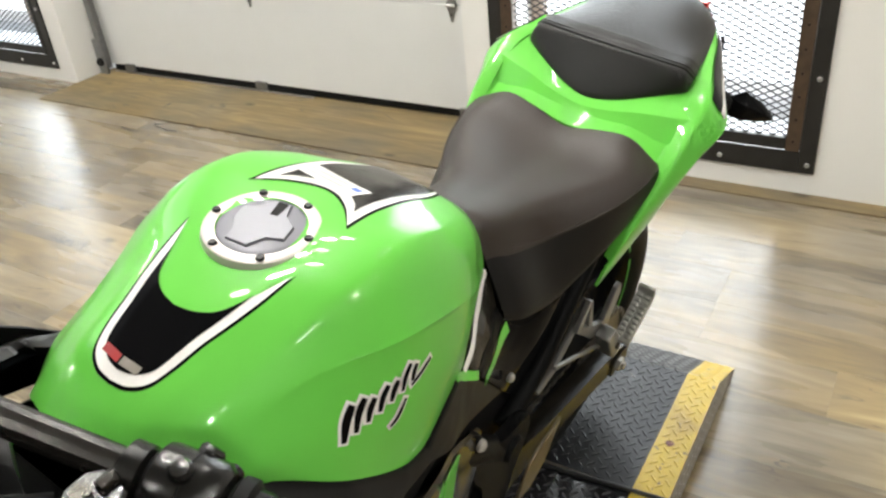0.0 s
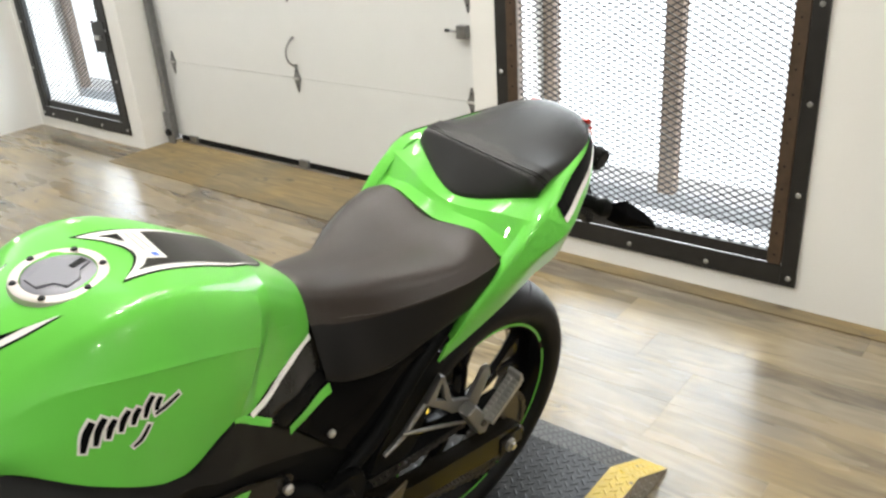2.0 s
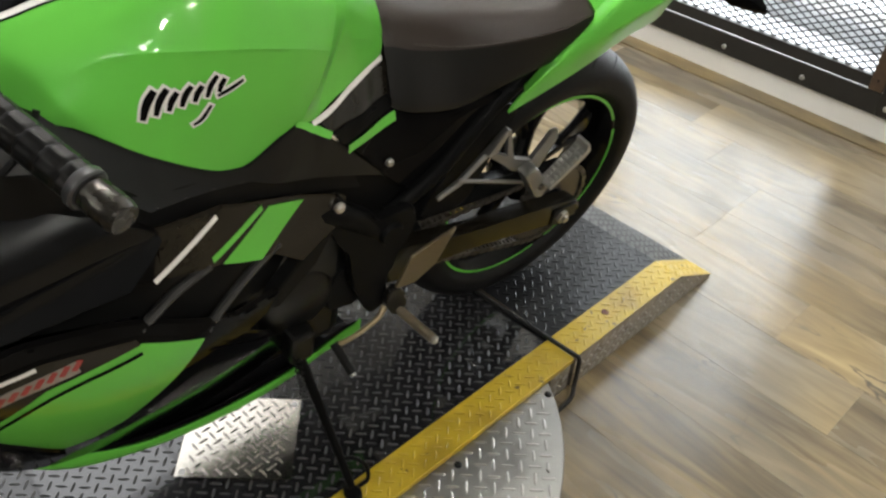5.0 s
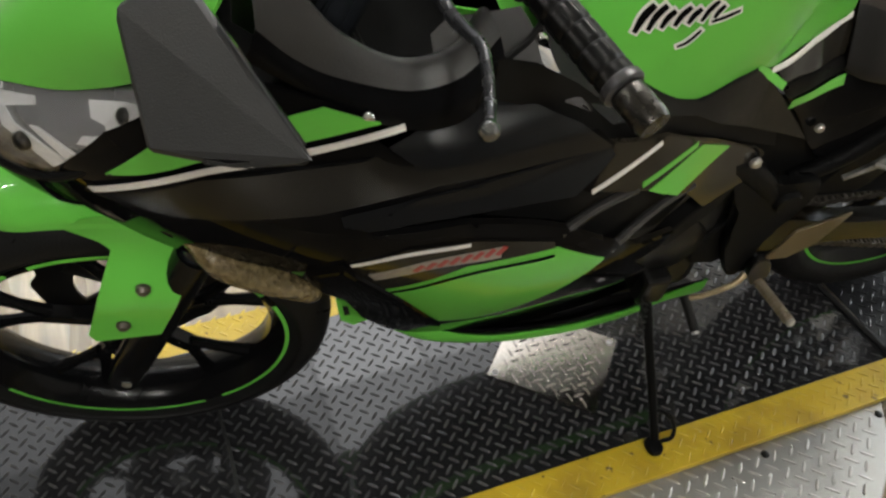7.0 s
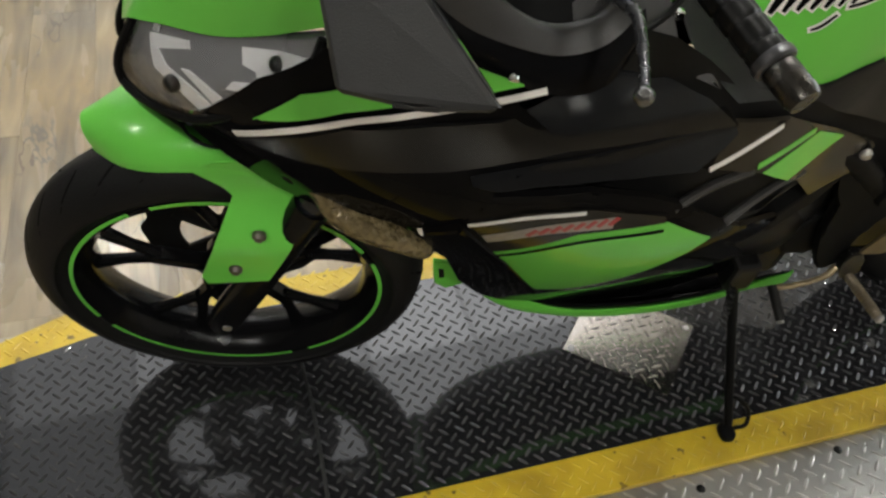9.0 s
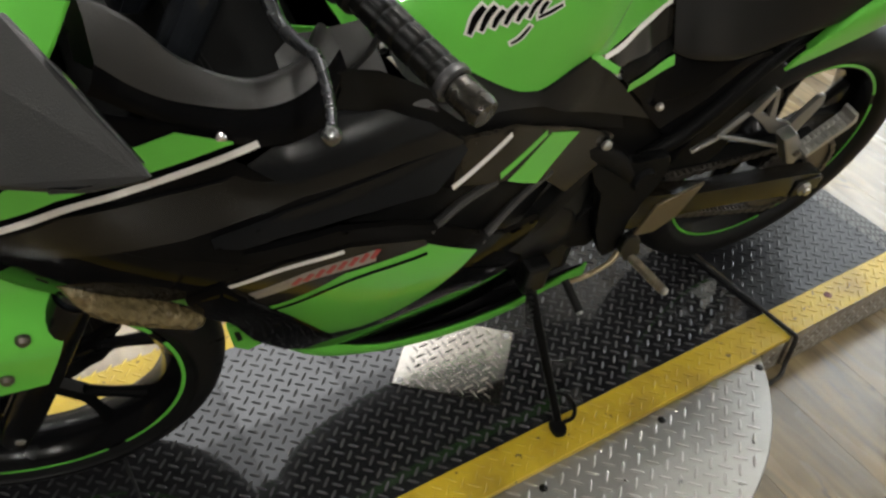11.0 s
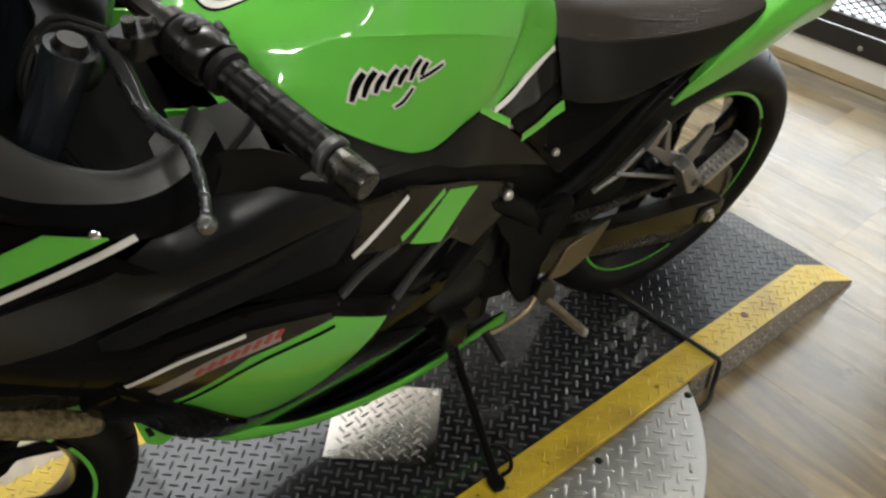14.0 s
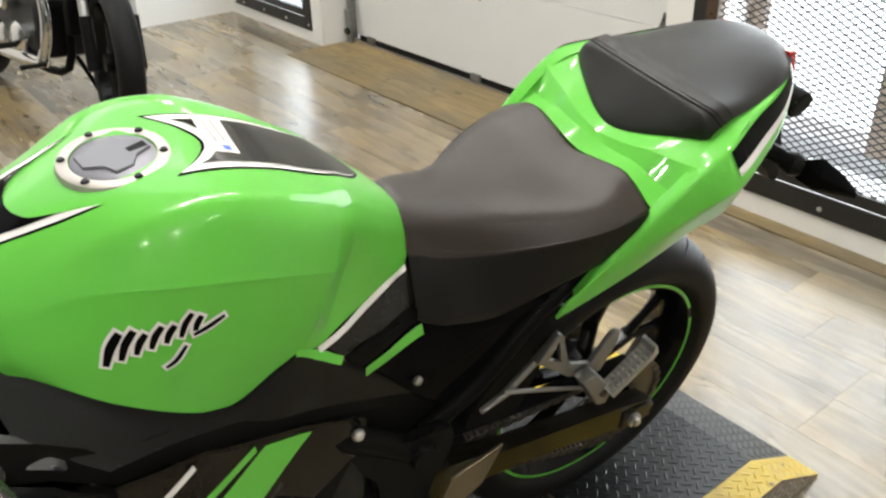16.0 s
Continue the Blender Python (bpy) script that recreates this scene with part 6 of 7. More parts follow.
# chain: links round both sprockets
loop = []
fc, fr, rc, rr_ = Vector((.955, .395)), .032, Vector((1.402, .316)), .098
dv = rc - fc
base = math.atan2(dv.y, dv.x)
off = math.asin((rr_ - fr) / dv.length)
for i in range(20):
    a = base + math.pi / 2 + off + (math.pi - 2 * off) * i / 19
    loop.append(fc + Vector((math.cos(a), math.sin(a))) * fr)
for i in range(40):
    a = base - math.pi / 2 - off + (math.pi + 2 * off) * i / 39
    loop.append(rc + Vector((math.cos(a), math.sin(a))) * rr_)
loop.append(loop[0])
bm = bmesh.new()
acc, prev, k = 0.0, loop[0], 0
for p in loop[1:]:
    seg = (p - prev).length
    while acc + seg >= 0.0127:
        t = (0.0127 - acc) / seg
        q = prev.lerp(p, t)
        d = (p - prev).normalized()
        ang = math.atan2(d.y, d.x)
        wd = 0.0085 if k % 2 else 0.0065
        own = box(-.0078, .0078, -wd, -wd + .002, -.0052, .0052)
        own = box(-.0078, .0078, wd - .002, wd, -.0052, .0052, bm=own)
        own = box(-.003, .003, -wd, wd, -.003, .003, bm=own)
        moved(own, Matrix.Translation((q.x, -.086, q.y)) @ Matrix.Rotation(-ang, 4, "Y"))
        bm = join(bm, own)
        seg -= (q - prev).length
        prev, acc = q, 0.0
        k += 1
    acc += (p - prev).length
    prev = p
ch = part("drive_chain", bm, GUNM, bike, "oily drive chain", smooth=False)
ch["kind"] = "stuff"
part("chain_guard", thick(sheet([[(1.02, -.100, .470), (1.15, -.100, .450), (1.30, -.100, .435), (1.40, -.100, .428)], [(1.02, -.075, .474), (1.15, -.075, .456), (1.30, -.075, .442), (1.40, -.075, .434)]], 3, 3), 0.003), MATTE, bike, "black chain guard")
part("rear_hugger", thick(sheet([[(1.405 + .335 * math.cos(a), y, .312 + .335 * math.sin(a)) for y in (-.075, -.04, 0, .04, .075)] for a in np.linspace(radians(105), radians(165), 7)], 2, 2), 0.003), MATTE, bike, "matte black inner mudguard")
hug = prism(smooth_outline([(1.045, .470), (1.10, .565), (1.165, .655), (1.215, .640), (1.20, .60), (1.17, .52), (1.14, .455)], 3), -.098, -.090, "y", 0.003)
part("hugger_side", hug, MATTE, bike, "matte black inner mudguard side")
part("shock", tube([(1.02, 0, .45), (1.10, 0, .68)], 0.03, 14, 1), DARK, bike)
part("exhaust", tube([(.95, .14, .25), (1.1, .17, .30), (1.35, .19, .40), (1.50, .195, .46)], [0.035, 0.05, 0.055, 0.05], 18), DARK, bike, "black exhaust silencer")

# passenger footpeg hangers
for s in (-1, 1):
    hg = part("hanger", tube([(1.055, s * .118, .526), (1.095, s * .118, .543), (1.146, s * .118, .590), (1.180, s * .116, .626)], [0.0045, 0.0062, 0.0066, 0.005], 8, 1), HANGM, bike, "satin aluminium passenger peg hanger")
    for o in ([(1.137, .592), (1.168, .636), (1.176, .632), (1.158, .590)], [(1.168, .636), (1.176, .632), (1.193, .580), (1.207, .558), (1.198, .552), (1.182, .580)],
              [(1.137, .592), (1.158, .590), (1.207, .558), (1.256, .534), (1.277, .510), (1.264, .503), (1.206, .530), (1.181, .555)], [(1.246, .530), (1.282, .586), (1.296, .588), (1.303, .566), (1.277, .505)]):
        part("hanger_arm", prism(o, s * .125 - .0045, s * .125 + .0045, "y", 0.0015), HANGM, hg)
    part("hanger_arm", tube([(1.084, s * .126, .560), (1.160, s * .128, .526), (1.251, s * .136, .489)], 0.0036, 8, 1), HANGM, hg)
    part("hanger_knuckle", prism([(1.212, .536), (1.238, .545), (1.286, .488), (1.278, .458), (1.258, .464)], s * .145 - .013, s * .145 + .013, "y", 0.004), HANGM, hg)
    part("pivot_pin", moved(lathe([(0, -.016), (.005, -.016), (.0065, -.014), (.0065, .014), (0, .014)], 12), Matrix.Translation((1.262, s * .147, .492))), GUNM, hg, "brass coloured pivot pin")
    P_ = Matrix.Translation((1.262, s * .162, .503)) @ Matrix.Rotation(radians(-36), 4, "Y") @ Matrix.Scale(1.08, 4)
    pg = part("passenger_peg", moved(prism([(0, -.010), (.078, -.009), (.090, -.004), (.094, .016), (.088, .017), (.084, .005), (.074, .002), (0, .002)], -.013, .013, "y", 0.0015), P_), PEGALU, hg, "folded aluminium passenger peg")
    for i in range(9):
        for y in (-.0065, .0065):
            part("peg_tooth", moved(box(.007 + .0085 * i, .0135 + .0085 * i, y - .0045, y + .0045, .0012, .0058, 0.0018, seg=2), P_), PEGALU, pg)
# seat -----------------------------------------------------------------------
seat_half = [
    [(.946, 0, .858), (.946, .020, .857), (.948, .037, .848), (.951, .052, .826), (.948, .076, .786), (.945, .099, .746), (.946, .088, .738)],
    [(.962, 0, .862), (.962, .024, .861), (.963, .045, .851), (.965, .062, .824), (.961, .085, .783), (.958, .107, .740), (.959, .095, .733)],
    [(.990, 0, .856), (.990, .030, .855), (.990, .055, .845), (.990, .073, .814), (.986, .097, .774), (.983, .116, .734), (.983, .104, .727)],
    [(1.06, 0, .839), (1.06, .035, .840), (1.06, .067, .832), (1.06, .089, .799), (1.056, .106, .760), (1.054, .122, .721), (1.054, .108, .714)],
    [(1.135, 0, .834), (1.135, .048, .839), (1.135, .097, .838), (1.135, .127, .813), (1.133, .133, .783), (1.132, .138, .750), (1.13, .12, .744)],
    [(1.195, 0, .836), (1.195, .055, .842), (1.197, .118, .847), (1.198, .146, .826), (1.200, .148, .798), (1.200, .145, .768), (1.20, .13, .762)],
    [(1.238, 0, .846), (1.238, .050, .856), (1.240, .100, .862), (1.246, .149, .838), (1.248, .155, .812), (1.248, .150, .785), (1.245, .135, .78)],
    [(1.252, 0, .843), (1.252, .048, .854), (1.254, .098, .860), (1.258, .144, .834), (1.260, .150, .808), (1.260, .146, .788), (1.255, .13, .78)],
    [(1.256, 0, .80), (1.256, .045, .80), (1.256, .09, .80), (1.262, .125, .80), (1.262, .14, .798), (1.262, .138, .79), (1.258, .12, .78)]]
seat_rows = creased(seat_half, {3: 0.88})
part("rider_seat", sheet(mirrored([r[:5] for r in seat_rows]), 4, 4), SEATM, bike, "brownish black grained vinyl rider seat", angle=50)
for side in (-1, 1):
    part("seat_skirt", sheet([[(x, side * y, z) for x, y, z in r[4:]] for r in seat_rows], 4, 4), SKIRTM, bike, "smooth black vinyl side of the rider seat", angle=50)
for s in (-1, 1):
    part("seat_seam", tube([(x, s * (y + .0002), z) for x, y, z in [(.990, .0735, .813), (1.06, .0895, .798), (1.135, .1275, .8125), (1.198, .1465, .8255), (1.248, .150, .836)]], 0.0011, 6), SEATM, bike, "stitched seat seam")
pass_half = [[(1.308, 0.000, 0.869), (1.316, 0.040, 0.875), (1.336, 0.086, 0.889), (1.354, 0.121, 0.900), (1.364, 0.128, 0.900)],
             [(1.310, 0.000, 0.879), (1.317, 0.040, 0.884), (1.333, 0.087, 0.897), (1.350, 0.123, 0.908), (1.361, 0.130, 0.906)],
             [(1.346, 0.000, 0.927), (1.347, 0.040, 0.927), (1.348, 0.087, 0.928), (1.351, 0.118, 0.928), (1.365, 0.131, 0.913)],
             [(1.356, 0.000, 0.937), (1.356, 0.040, 0.937), (1.357, 0.087, 0.937), (1.361, 0.117, 0.935), (1.376, 0.130, 0.918)],
             [(1.376, 0.000, 0.944), (1.376, 0.040, 0.944), (1.377, 0.087, 0.940), (1.381, 0.115, 0.938), (1.394, 0.127, 0.922)],
             [(1.450, 0.000, 0.957), (1.450, 0.038, 0.955), (1.452, 0.078, 0.946), (1.456, 0.106, 0.935), (1.460, 0.117, 0.926)],
             [(1.540, 0.000, 0.966), (1.540, 0.036, 0.964), (1.540, 0.066, 0.956), (1.540, 0.086, 0.947), (1.540, 0.098, 0.938)],
             [(1.585, 0.000, 0.963), (1.584, 0.030, 0.961), (1.582, 0.052, 0.955), (1.578, 0.066, 0.948), (1.576, 0.073, 0.941)],
             [(1.600, 0.000, 0.946), (1.599, 0.029, 0.946), (1.596, 0.049, 0.946), (1.590, 0.062, 0.945), (1.588, 0.068, 0.944)]]
ps = part("passenger_seat", sheet(mirrored(pass_half), 4, 4), PSEATM, bike, "dark grey vinyl passenger seat", angle=50)
part("seat_strap", thick(sheet(mirrored([[(x + 0.007, y * 1.004, z + 0.0032) for x, y, z in pass_half[3]], [(x + 0.003, y * 1.004, z + 0.0022) for x, y, z in pass_half[4]], [(x + 0.008, y * 1.003, z + 0.0030) for x, y, z in pass_half[4]]]), 2, 4), 0.0012), PSEATM, ps, "black strap across the passenger seat")
part("seat_piping", tube([(x + 0.001, y, z + 0.001) for x, y, z in mirrored(pass_half)[3]], 0.0018, 6, 3), PSEATM, ps, "raised seam along the seat front")
# tail
tail_half = [[(1.142, 0.140, 0.688), (1.148, 0.145, 0.716), (1.160, 0.143, 0.724), (1.170, 0.130, 0.722)],
             [(1.224, 0.150, 0.723), (1.206, 0.158, 0.765), (1.208, 0.155, 0.786), (1.214, 0.138, 0.785)],
             [(1.276, 0.158, 0.752), (1.262, 0.174, 0.808), (1.262, 0.166, 0.842), (1.272, 0.145, 0.845)],
             [(1.341, 0.160, 0.780), (1.314, 0.188, 0.845), (1.312, 0.168, 0.882), (1.318, 0.145, 0.884)],
             [(1.407, 0.162, 0.801), (1.361, 0.198, 0.872), (1.358, 0.165, 0.907), (1.356, 0.138, 0.906)],
             [(1.472, 0.129, 0.828), (1.437, 0.169, 0.876), (1.439, 0.134, 0.922), (1.430, 0.111, 0.920)],
             [(1.541, 0.100, 0.857), (1.517, 0.131, 0.890), (1.509, 0.112, 0.932), (1.499, 0.092, 0.931)],
             [(1.582, 0.069, 0.891), (1.563, 0.096, 0.921), (1.557, 0.086, 0.943), (1.546, 0.072, 0.941)],
             [(1.595, 0.037, 0.914), (1.585, 0.058, 0.942), (1.581, 0.054, 0.951), (1.573, 0.044, 0.950)],
             [(1.592, 0.015, 0.925), (1.586, 0.020, 0.950), (1.582, 0.020, 0.956), (1.575, 0.018, 0.955)]]
for s in (-1, 1):
    part("tail_cowl", thick(sheet([[(x, s * y, z) for x, y, z in r] for r in creased(tail_half, {1: 0.8, 2: 0.7})], 4, 4), 0.004), GREEN, bike, "lime green tail side cowl")
deck_half = [[(1.258, 0, .844), (1.258, .05, .854), (1.260, .095, .860), (1.264, .140, .836), (1.264, .164, .843)],
             [(1.280, 0, .858), (1.282, .05, .860), (1.285, .085, .862), (1.292, .140, .852), (1.300, .166, .874)],
             [(1.288, 0, .866), (1.292, .05, .872), (1.300, .085, .879), (1.312, .135, .884), (1.322, .165, .887)],
             [(1.310, 0, .872), (1.320, .05, .880), (1.340, .10, .896), (1.352, .135, .902), (1.362, .161, .905)],
             [(1.37, 0, .875), (1.38, .05, .88), (1.40, .09, .90), (1.408, .115, .915), (1.418, .140, .924)]]
part("tail_deck", thick(sheet(mirrored(deck_half), 1, 3), 0.004), GREEN, bike, "lime green tail deck round the passenger seat", angle=18)
# black decal with a white lower stripe between shoulder and corner
for s in (-1, 1):
    g = crom(creased(tail_half, {1: 0.8, 2: 0.7}), 4)
    g = crom(g.transpose(1, 0, 2), 4).transpose(1, 0, 2)[16:33]
    g = g + np.array([0.0006, 0.0022, 0.0012])
    g[:, :, 1] *= s
    part("tail_decal", sheet(g[:, 10:15], 1, 1), BLACK, bike, "black tail decal")
    part("white_stripe", sheet(g[:, 9:11] + np.array([0, 0.0003 * s, 0]), 1, 1), WHITE, bike, "white pinstripe decal")
part("tail_lamp", prism([(1.578, .955), (1.596, .954), (1.622, .897), (1.604, .893)], -.064, .064, "y", 0.003), TAILRED, bike, "red tail lamp")
part("under_tail", thick(sheet(mirrored([[(1.16, 0, .70), (1.16, .07, .70), (1.16, .12, .705)], [(1.35, 0, .76), (1.35, .08, .758), (1.35, .14, .762)], [(1.52, 0, .84), (1.52, .07, .842), (1.52, .112, .852)], [(1.62, 0, .90), (1.62, .04, .90), (1.615, .06, .905)]]), 3, 2), 0.004), MATTE, bike, "matte black under tray")
arm = smooth_outline([(1.50, .835), (1.57, .872), (1.615, .852), (1.650, .790), (1.690, .715), (1.672, .700), (1.625, .752), (1.56, .788)], 3)
part("plate_holder", prism(arm, -.062, .062, "y", 0.006), MATTE, bike, "black number plate bracket")
part("bracket_cover", prism(smooth_outline([(1.585, .885), (1.612, .900), (1.634, .882), (1.620, .862), (1.590, .862)], 3), -.098, -.060, "y", 0.006), SEAL, bike, "black rubber cap beside the tail lamp")
for s in (-1, 1):
    part("signal_stem", tube([(1.580, s * .05, .80), (1.588, s * .10, .80), (1.598, s * .138, .798)], [0.017, 0.014, 0.012], 10), SEAL, bike)
    part("signal_boot", tube([(1.585, s * .112, .800), (1.592, s * .128, .799), (1.599, s * .140, .797)], [0.014, 0.020, 0.014], 10), SEAL, bike, "black rubber signal boot")
    shell = [[(1.592, s * .138, .812), (1.604, s * .132, .797), (1.588, s * .140, .780)], [(1.612, s * .158, .822), (1.636, s * .146, .800), (1.604, s * .164, .770)], [(1.642, s * .186, .798), (1.656, s * .178, .785), (1.636, s * .190, .764)], [(1.662, s * .206, .772), (1.666, s * .204, .768), (1.660, s * .208, .762)]]
    bm = bmesh.new()
    for p in [q for r in shell for q in r] + [(1.598, s * .172, .800), (1.632, s * .198, .782)]:
        bm.verts.new(p)
    bmesh.ops.convex_hull(bm, input=bm.verts[:])
    bmesh.ops.bevel(bm, geom=[e for e in bm.edges if e.calc_face_angle(0) > 0.3], offset=0.002, segments=2, profile=0.5, affect="EDGES")
    part("rear_signal", bm, BLACK, bike, "black rear turn signal with a smoked lens")
# cover under the seat
part("seat_base", box(.965, 1.20, -.085, .085, .66, .770, .01), SEAL, bike, "dark tray under the rider seat")
SIDE = skin([(.766, .815, .1415), (.797, .796, .130), (.870, .800, .096), (.945, .802, .061), (.820, .775, .136), (.944, .753, .088), (.885, .765, .113), (.857, .7255, .126), (.951, .727, .099), (.9415, .655, .119), (.98, .60, .115), (1.04, .54, .112), (1.13, .66, .112), (1.17, .70, .118), (1.04, .70, .116)], 1e-4)
panel("seat_side_cover", [(.846, .742), (.900, .682), (.932, .638), (.975, .590), (1.035, .553), (1.075, .592), (1.132, .670), (1.165, .708), (1.06, .702), (.985, .722), (.955, .742), (.90, .742)], BLACK, 0.0, 0.01, "glossy black side cover under the seat", surface=SIDE)
panel("carbon_cover", [(.797, .797), (.850, .800), (.900, .802), (.950, .803), (.956, .790), (.946, .755), (.90, .760), (.832, .769), (.820, .774)], CARBON, 0.001, 0.01, "carbon pattern cover between tank and seat", surface=SIDE, step=0.012)
strip("white_stripe", [(.796, .796), (.870, .799), (.944, .801)], 0.0062, WHITE, 0.004, "white pinstripe decal", surface=SIDE)
strip("green_stripe", [(.766, .8125), (.795, .791), (.822, .771)], 0.009, GREEN, 0.003, "lime green pinstripe decal", surface=SIDE)
panel("black_step", [(.824, .771), (.846, .741), (.853, .735), (.952, .736), (.947, .753), (.90, .758), (.832, .767)], MATTE, 0.003, 0.008, "matte black step", surface=SIDE, step=0.012)
strip("green_stripe", [(.857, .7265), (.904, .727), (.951, .728)], 0.013, GREEN, 0.005, "lime green stripe decal", surface=SIDE)

# ---- the parked black cruiser by the far wall ----
FWD = Vector((-0.28, 0.96, 0)).normalized()
CR = Matrix.Translation((1.25, 2.84, FLOOR)) @ Matrix.Rotation(math.atan2(FWD.y, FWD.x), 4, "Z") @ Matrix.Rotation(radians(7), 4, "X")
cruiser = thing("cruiser_motorcycle", "black cruiser motorcycle with chrome exhaust, parked", "motorcycle", CR)


def plain_wheel(x, r, w, label, spokes):
    M = Matrix.Translation((x, 0, r))
    rim = lathe([(r - .075, -w * .4), (r - .07, -w * .42), (r - .07, w * .42), (r - .075, w * .4), (r - .09, 0)], 48, close_profile=True)
    rim = join(rim, lathe([(0, -.05), (.04, -.05), (.045, 0), (.04, .05), (0, .05)], 20))
    wh = part("wheel", moved(rim, M), RIMM, cruiser, label)
    for k in range(spokes):
        a = 2 * math.pi * k / spokes
        part("spoke", moved(tube([(.03 * math.cos(a), .02 * (-1) ** k, .03 * math.sin(a)), ((r - .08) * math.cos(a + .2 * (-1) ** k), 0, (r - .08) * math.sin(a + .2 * (-1) ** k))], 0.004, 5, 1), M), RIMM, wh)
    h = w / 2
    pr = crom([(r - .075, -h * .8), (r - .05, -h), (r - .02, -h * .85), (r - .004, -h * .45), (r, 0), (r - .004, h * .45), (r - .02, h * .85), (r - .05, h), (r - .075, h * .8)], 3)
    part("tyre", moved(lathe([tuple(p) for p in pr], 64), M), RUBBER, wh, "black cruiser tyre")
    return wh


front_end = plain_wheel(0, .33, .115, "black spoked front wheel", 24)
plain_wheel(1.5, .33, .15, "black rear wheel", 24)
for s in (-1, 1):
    part("fork_leg", tube([(-.02, s * .10, .30), (.06, s * .10, .52)], 0.027, 14, 1), MATTE, cruiser, "black fork slider")
    part("fork_tube", tube([(.06, s * .10, .52), (.20, s * .10, .92)], 0.021, 14, 1), STEEL, cruiser, "steel fork tube")
    part("fork_clamp", moved(box(-.03, .03, -.03, .03, -.02, .02, .006), Matrix.Translation((.155, s * .10, .80))), MATTE, cruiser)
    part("handlebar", tube([(.21, 0, .90), (.21, s * .07, .915), (.24, s * .20, .965), (.31, s * .33, .945), (.36, s * .42, .925)], 0.0115, 10), MATTE, cruiser, "black handlebar")
    part("grip", tube([(.31, s * .33, .945), (.37, s * .43, .922)], 0.017, 12, 1), SEAL, cruiser)
    part("lever", tube([(.27, s * .27, .955), (.24, s * .34, .945), (.27, s * .44, .93)], 0.006, 8), MATTE, cruiser)
    part("signal_stem", tube([(.19, s * .10, .865), (.19, s * .17, .865)], 0.008, 8, 1), MATTE, cruiser)
    sgn = part("signal", tube([(.185, s * .19, .865), (.192, s * .205, .865), (.21, s * .25, .865), (.222, s * .278, .865)], [0.030, 0.034, 0.033, 0.022], 16, 2), MATTE, cruiser, "black turn signal housing")
    part("signal_lens", moved(lathe([(0, -.024), (.014, -.021), (.024, -.012), (.029, 0), (0, .004)], 18), Matrix.Translation((.184, s * .188, .865)) @ Matrix.Rotation(radians(0 if s > 0 else 180), 4, "Z") @ Matrix.Rotation(radians(-25 * s), 4, "Z")), AMBER, sgn, "amber signal lens")
    part("footpeg", tube([(.62, s * .14, .33), (.60, s * .30, .33)], 0.014, 10, 1), SEAL, cruiser)
    part("highway_peg", tube([(.40, s * .15, .27), (.38, s * .27, .27)], 0.012, 10, 1), SEAL, cruiser)
part("front_mudguard", thick(sheet([[(.355 * math.cos(a), y, .33 + .355 * math.sin(a)) for y in (-.075, -.05, 0, .05, .075)] for a in np.linspace(radians(25), radians(110), 8)], 2, 2), .003), BLACK, cruiser, "gloss black front mudguard")
part("headlamp", moved(lathe([(0, -.09), (.06, -.085), (.085, -.03), (.09, .02), (.088, .03), (0, .035)], 28), Matrix.Translation((.12, 0, .92)) @ Matrix.Rotation(radians(90), 4, "Z")), BLACK, cruiser, "round black headlamp")
part("engine", box(.46, .95, -.13, .13, .27, .55, .04), DARK, cruiser, "dark v-twin engine case")
for a, x in ((-22, .62), (22, .82)):
    cyl = None
    for i in range(9):
        cyl = box(-.075, .075, -.075, .075, .02 + .024 * i, .034 + .024 * i, .004, bm=cyl)
    part("cylinder", moved(cyl, Matrix.Translation((x, 0, .50)) @ Matrix.Rotation(radians(a), 4, "Y")), DARK, cruiser, "finned black cylinder")
for pts in ([(.56, .08, .74), (.44, .12, .68), (.38, .13, .48), (.42, .14, .31), (.56, .15, .27), (1.7, .18, .32)], [(.86, .10, .66), (.80, .18, .55), (.85, .19, .36), (1.05, .19, .32), (1.75, .19, .38)]):
    part("exhaust_pipe", tube(pts, [0.022, 0.022, 0.024, 0.026, 0.034, 0.036], 14), CHROME, cruiser, "chrome exhaust pipe")
part("air_cleaner", moved(lathe([(0, .05), (.07, .05), (.085, .03), (.085, 0), (0, 0)], 28), Matrix.Translation((.72, .14, .62))), CHROME, cruiser, "chrome air cleaner")
part("fuel_tank", sheet(mirrored([[(.30, 0, .86), (.30, .05, .84), (.30, .07, .78)], [(.45, 0, .93), (.45, .10, .89), (.45, .13, .76)], [(.65, 0, .92), (.65, .11, .87), (.65, .14, .74)], [(.85, 0, .84), (.85, .07, .80), (.85, .09, .72)]]), 4, 4), BLACK, cruiser, "gloss black fuel tank")
part("seat", sheet(mirrored([[(.85, 0, .82), (.85, .07, .80), (.85, .09, .74)], [(1.05, 0, .70), (1.05, .13, .69), (1.05, .15, .64)], [(1.25, 0, .72), (1.25, .13, .71), (1.25, .14, .66)], [(1.5, 0, .78), (1.5, .09, .77), (1.5, .10, .72)]]), 3, 3), SEATM, cruiser, "black cruiser seat")
part("rear_mudguard", thick(sheet([[(1.5 + .36 * math.cos(a), y, .33 + .36 * math.sin(a)) for y in (-.09, -.07, 0, .07, .09)] for a in np.linspace(radians(20), radians(140), 9)], 2, 2), .003), BLACK, cruiser, "gloss black rear mudguard")
part("frame", tube([(.22, 0, .84), (.40, 0, .60), (.48, 0, .22), (.9, 0, .20), (1.2, 0, .34), (1.5, 0, .33)], 0.02, 12), MATTE, cruiser, "black frame tube")
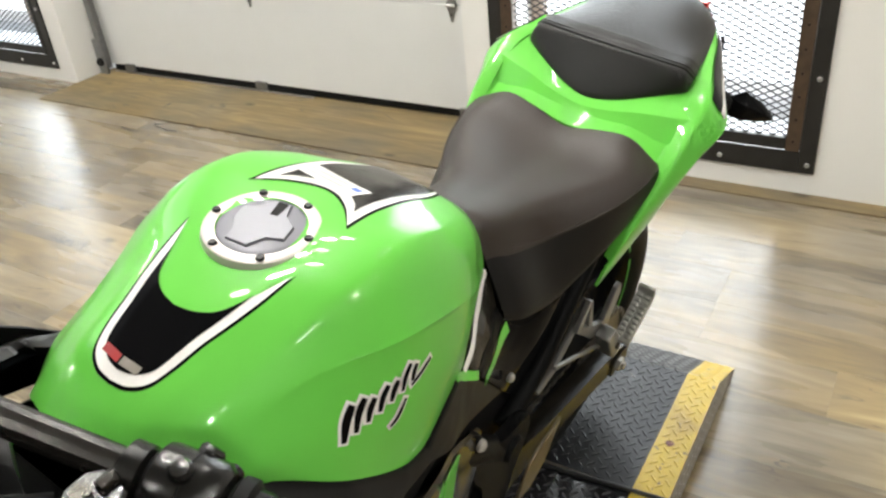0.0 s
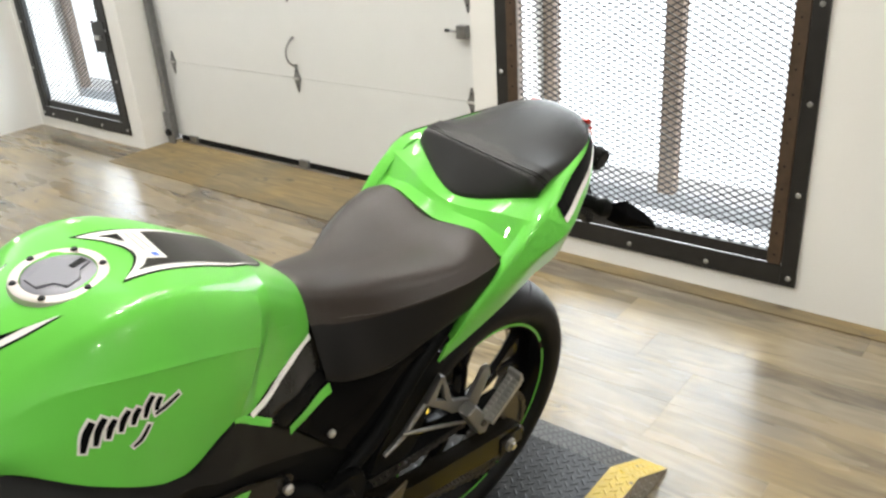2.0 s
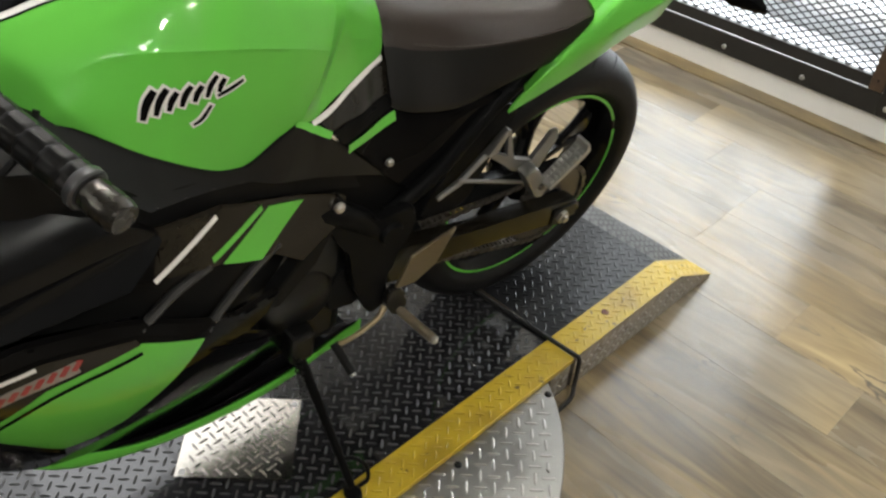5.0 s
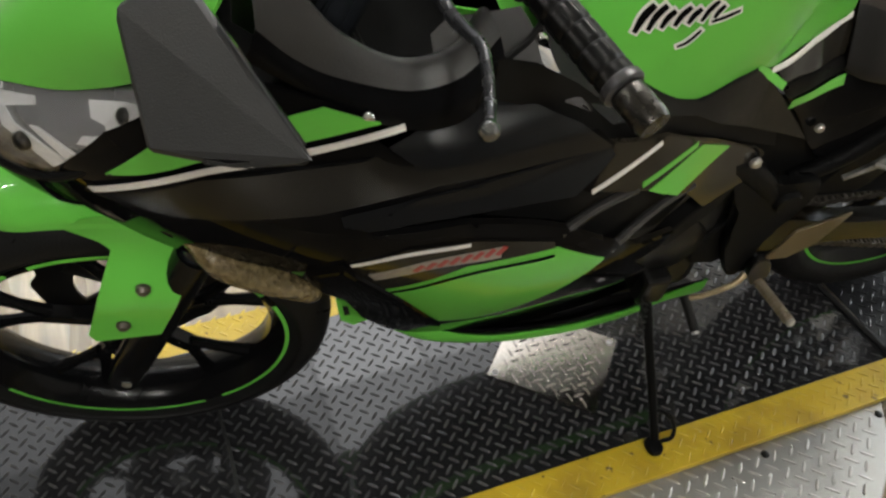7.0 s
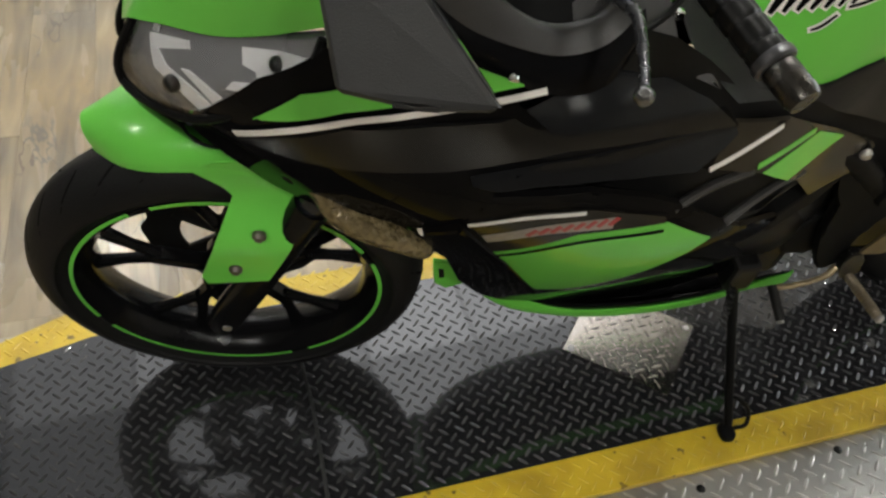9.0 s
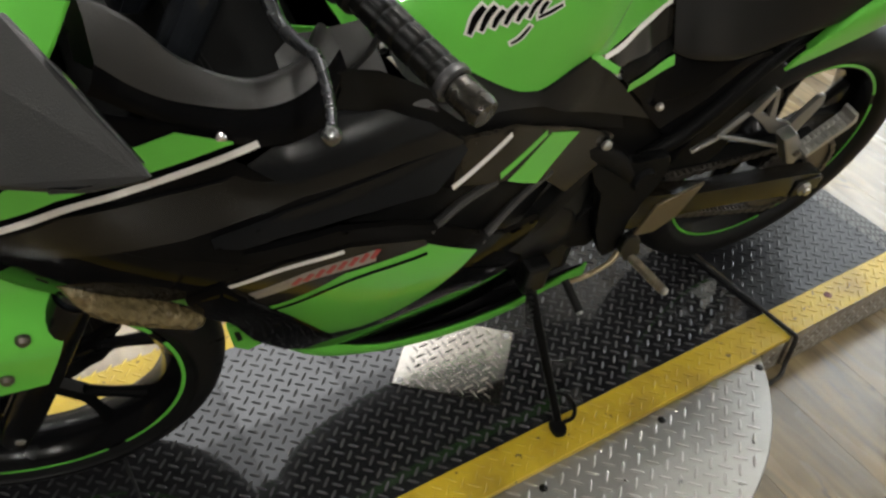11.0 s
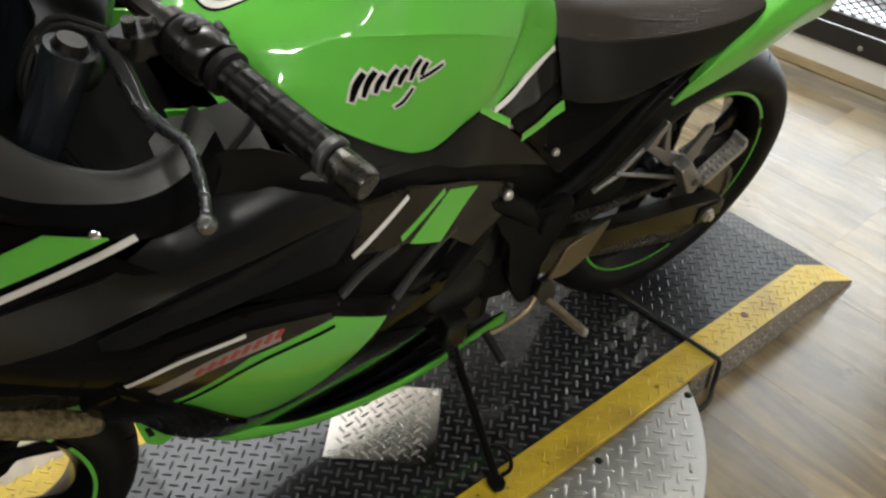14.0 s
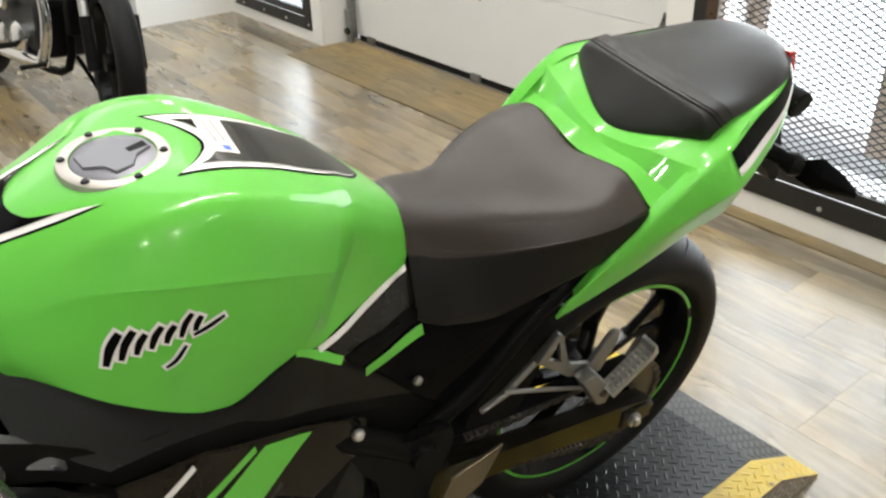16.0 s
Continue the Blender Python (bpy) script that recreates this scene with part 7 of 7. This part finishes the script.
part("mirror_stem", tube([(.24, -.20, .965), (.235, -.22, 1.05), (.23, -.26, 1.12)], 0.006, 8), MATTE, cruiser)
part("radiator_cover", box(.30, .35, -.06, .06, .40, .64, .012), MATTE, cruiser, "black cover on the frame")
for i, (x, y, z, r) in enumerate(((.62, .15, .36, .075), (.80, .15, .34, .085), (.70, .16, .52, .045))):
    part("engine_cover", moved(lathe([(0, .03), (r * .7, .028), (r, .012), (r, -.02), (0, -.02)], 24), Matrix.Translation((x, y, z))), CHROME, cruiser, "chrome engine cover")
part("side_stand", tube([(.65, -.12, .25), (.66, -.24, .035)], 0.012, 10, 1), MATTE, cruiser)

# the front end is steered a little
STEER = Matrix.Translation((.05, 0, 0)) @ Matrix.Rotation(radians(-18), 4, "Z") @ Matrix.Translation((-.05, 0, 0))
FRONT = ("fork_leg", "fork_tube", "fork_clamp", "handlebar", "grip", "lever", "signal_stem", "signal", "front_mudguard", "headlamp")
for ob in list(cruiser.children):
    if ob == front_end or ob.name.split(".")[0] in FRONT:
        for o in [ob] + list(ob.children):
            o.data.transform(STEER)

# ---- ceiling spot lamps ----


def spot_lamp(u, v):
    lamp = thing("ceiling_lamp", "white ceiling lamp with three lit bulbs", "ceiling lamp", ROOM @ Matrix.Translation((u, v, 0)), group="lamps on the ceiling")
    part("rail", box(-.32, .32, -.02, .02, CEIL - .03, CEIL - .001, .004), CEILM, lamp)
    for k in (-1.75, 0, 1.75):
        hd = part("head", moved(lathe([(.012, -.06), (.045, -.05), (.062, .02), (.057, .02), (.040, -.04), (.01, -.05)], 20), Matrix.Translation((k * .16, 0, CEIL - .075)) @ Matrix.Rotation(radians(-90), 4, "X")), CEILM, lamp)
        part("bulb", moved(lathe([(0, .016), (.044, .012), (.054, 0), (.0, -.002)], 20), Matrix.Translation((k * .16, 0, CEIL - .075)) @ Matrix.Rotation(radians(-90), 4, "X")), LAMPW, hd, "lit bulb")
    return lamp


for u, v, _ in LAMPS:
    spot_lamp(u, v)
# added glowing squares stand in for the bright ceiling that the deck reflects
for i, level in enumerate((0.9, 1.5, 2.7, 3.3, 5.0, 4.4)):
    for j, share in enumerate((0.5, 1.0)):
        u0, v0 = -2.16 + 0.70 * i, 1.36 + 0.70 * j
        lamp = thing("ceiling_panel", "added glowing square that stands in for a bright ceiling", "ceiling light", ROOM)
        tagged(lamp, group="ceiling light panels")
        part("housing", box(u0, u0 + .70, v0, v0 + .70, CEIL - .05, CEIL - .001, .003), CEILM, lamp)
        part("diffuser", box(u0 + .008, u0 + .692, v0 + .008, v0 + .692, CEIL - .055, CEIL - .0505, .001), glow("panel_glow", (0.97, 0.985, 1.0), level * share), lamp, "glowing sheet added for ceiling brightness")

# ---- floor planks ----
random.seed(11)
PW, PL = 0.178, 1.22
plank_meshes = {}
u = UW + 0.001
row = 0
while u < UE - 0.002:
    w = min(PW, UE - u)
    v = VS - random.uniform(0, PL)
    while v < VN:
        a, b = max(v, VS), min(v + PL, VN)
        if b - a > 0.03:
            key = (round(w, 3), round(b - a, 3))
            if key not in plank_meshes:
                bm = box(-w / 2 + .0001, w / 2 - .0001, -(b - a) / 2 + .0001, (b - a) / 2 - .0001, -.004, 0, .0002, seg=1)
                plank_meshes[key] = mesh_of("plank", bm, PLANK, False)
            ob = new("plank", plank_meshes[key])
            ob.parent = floor_ob
            ob.location = (u + w / 2, (a + b) / 2, FLOOR)
        v += PL
    u += PW
    row += 1
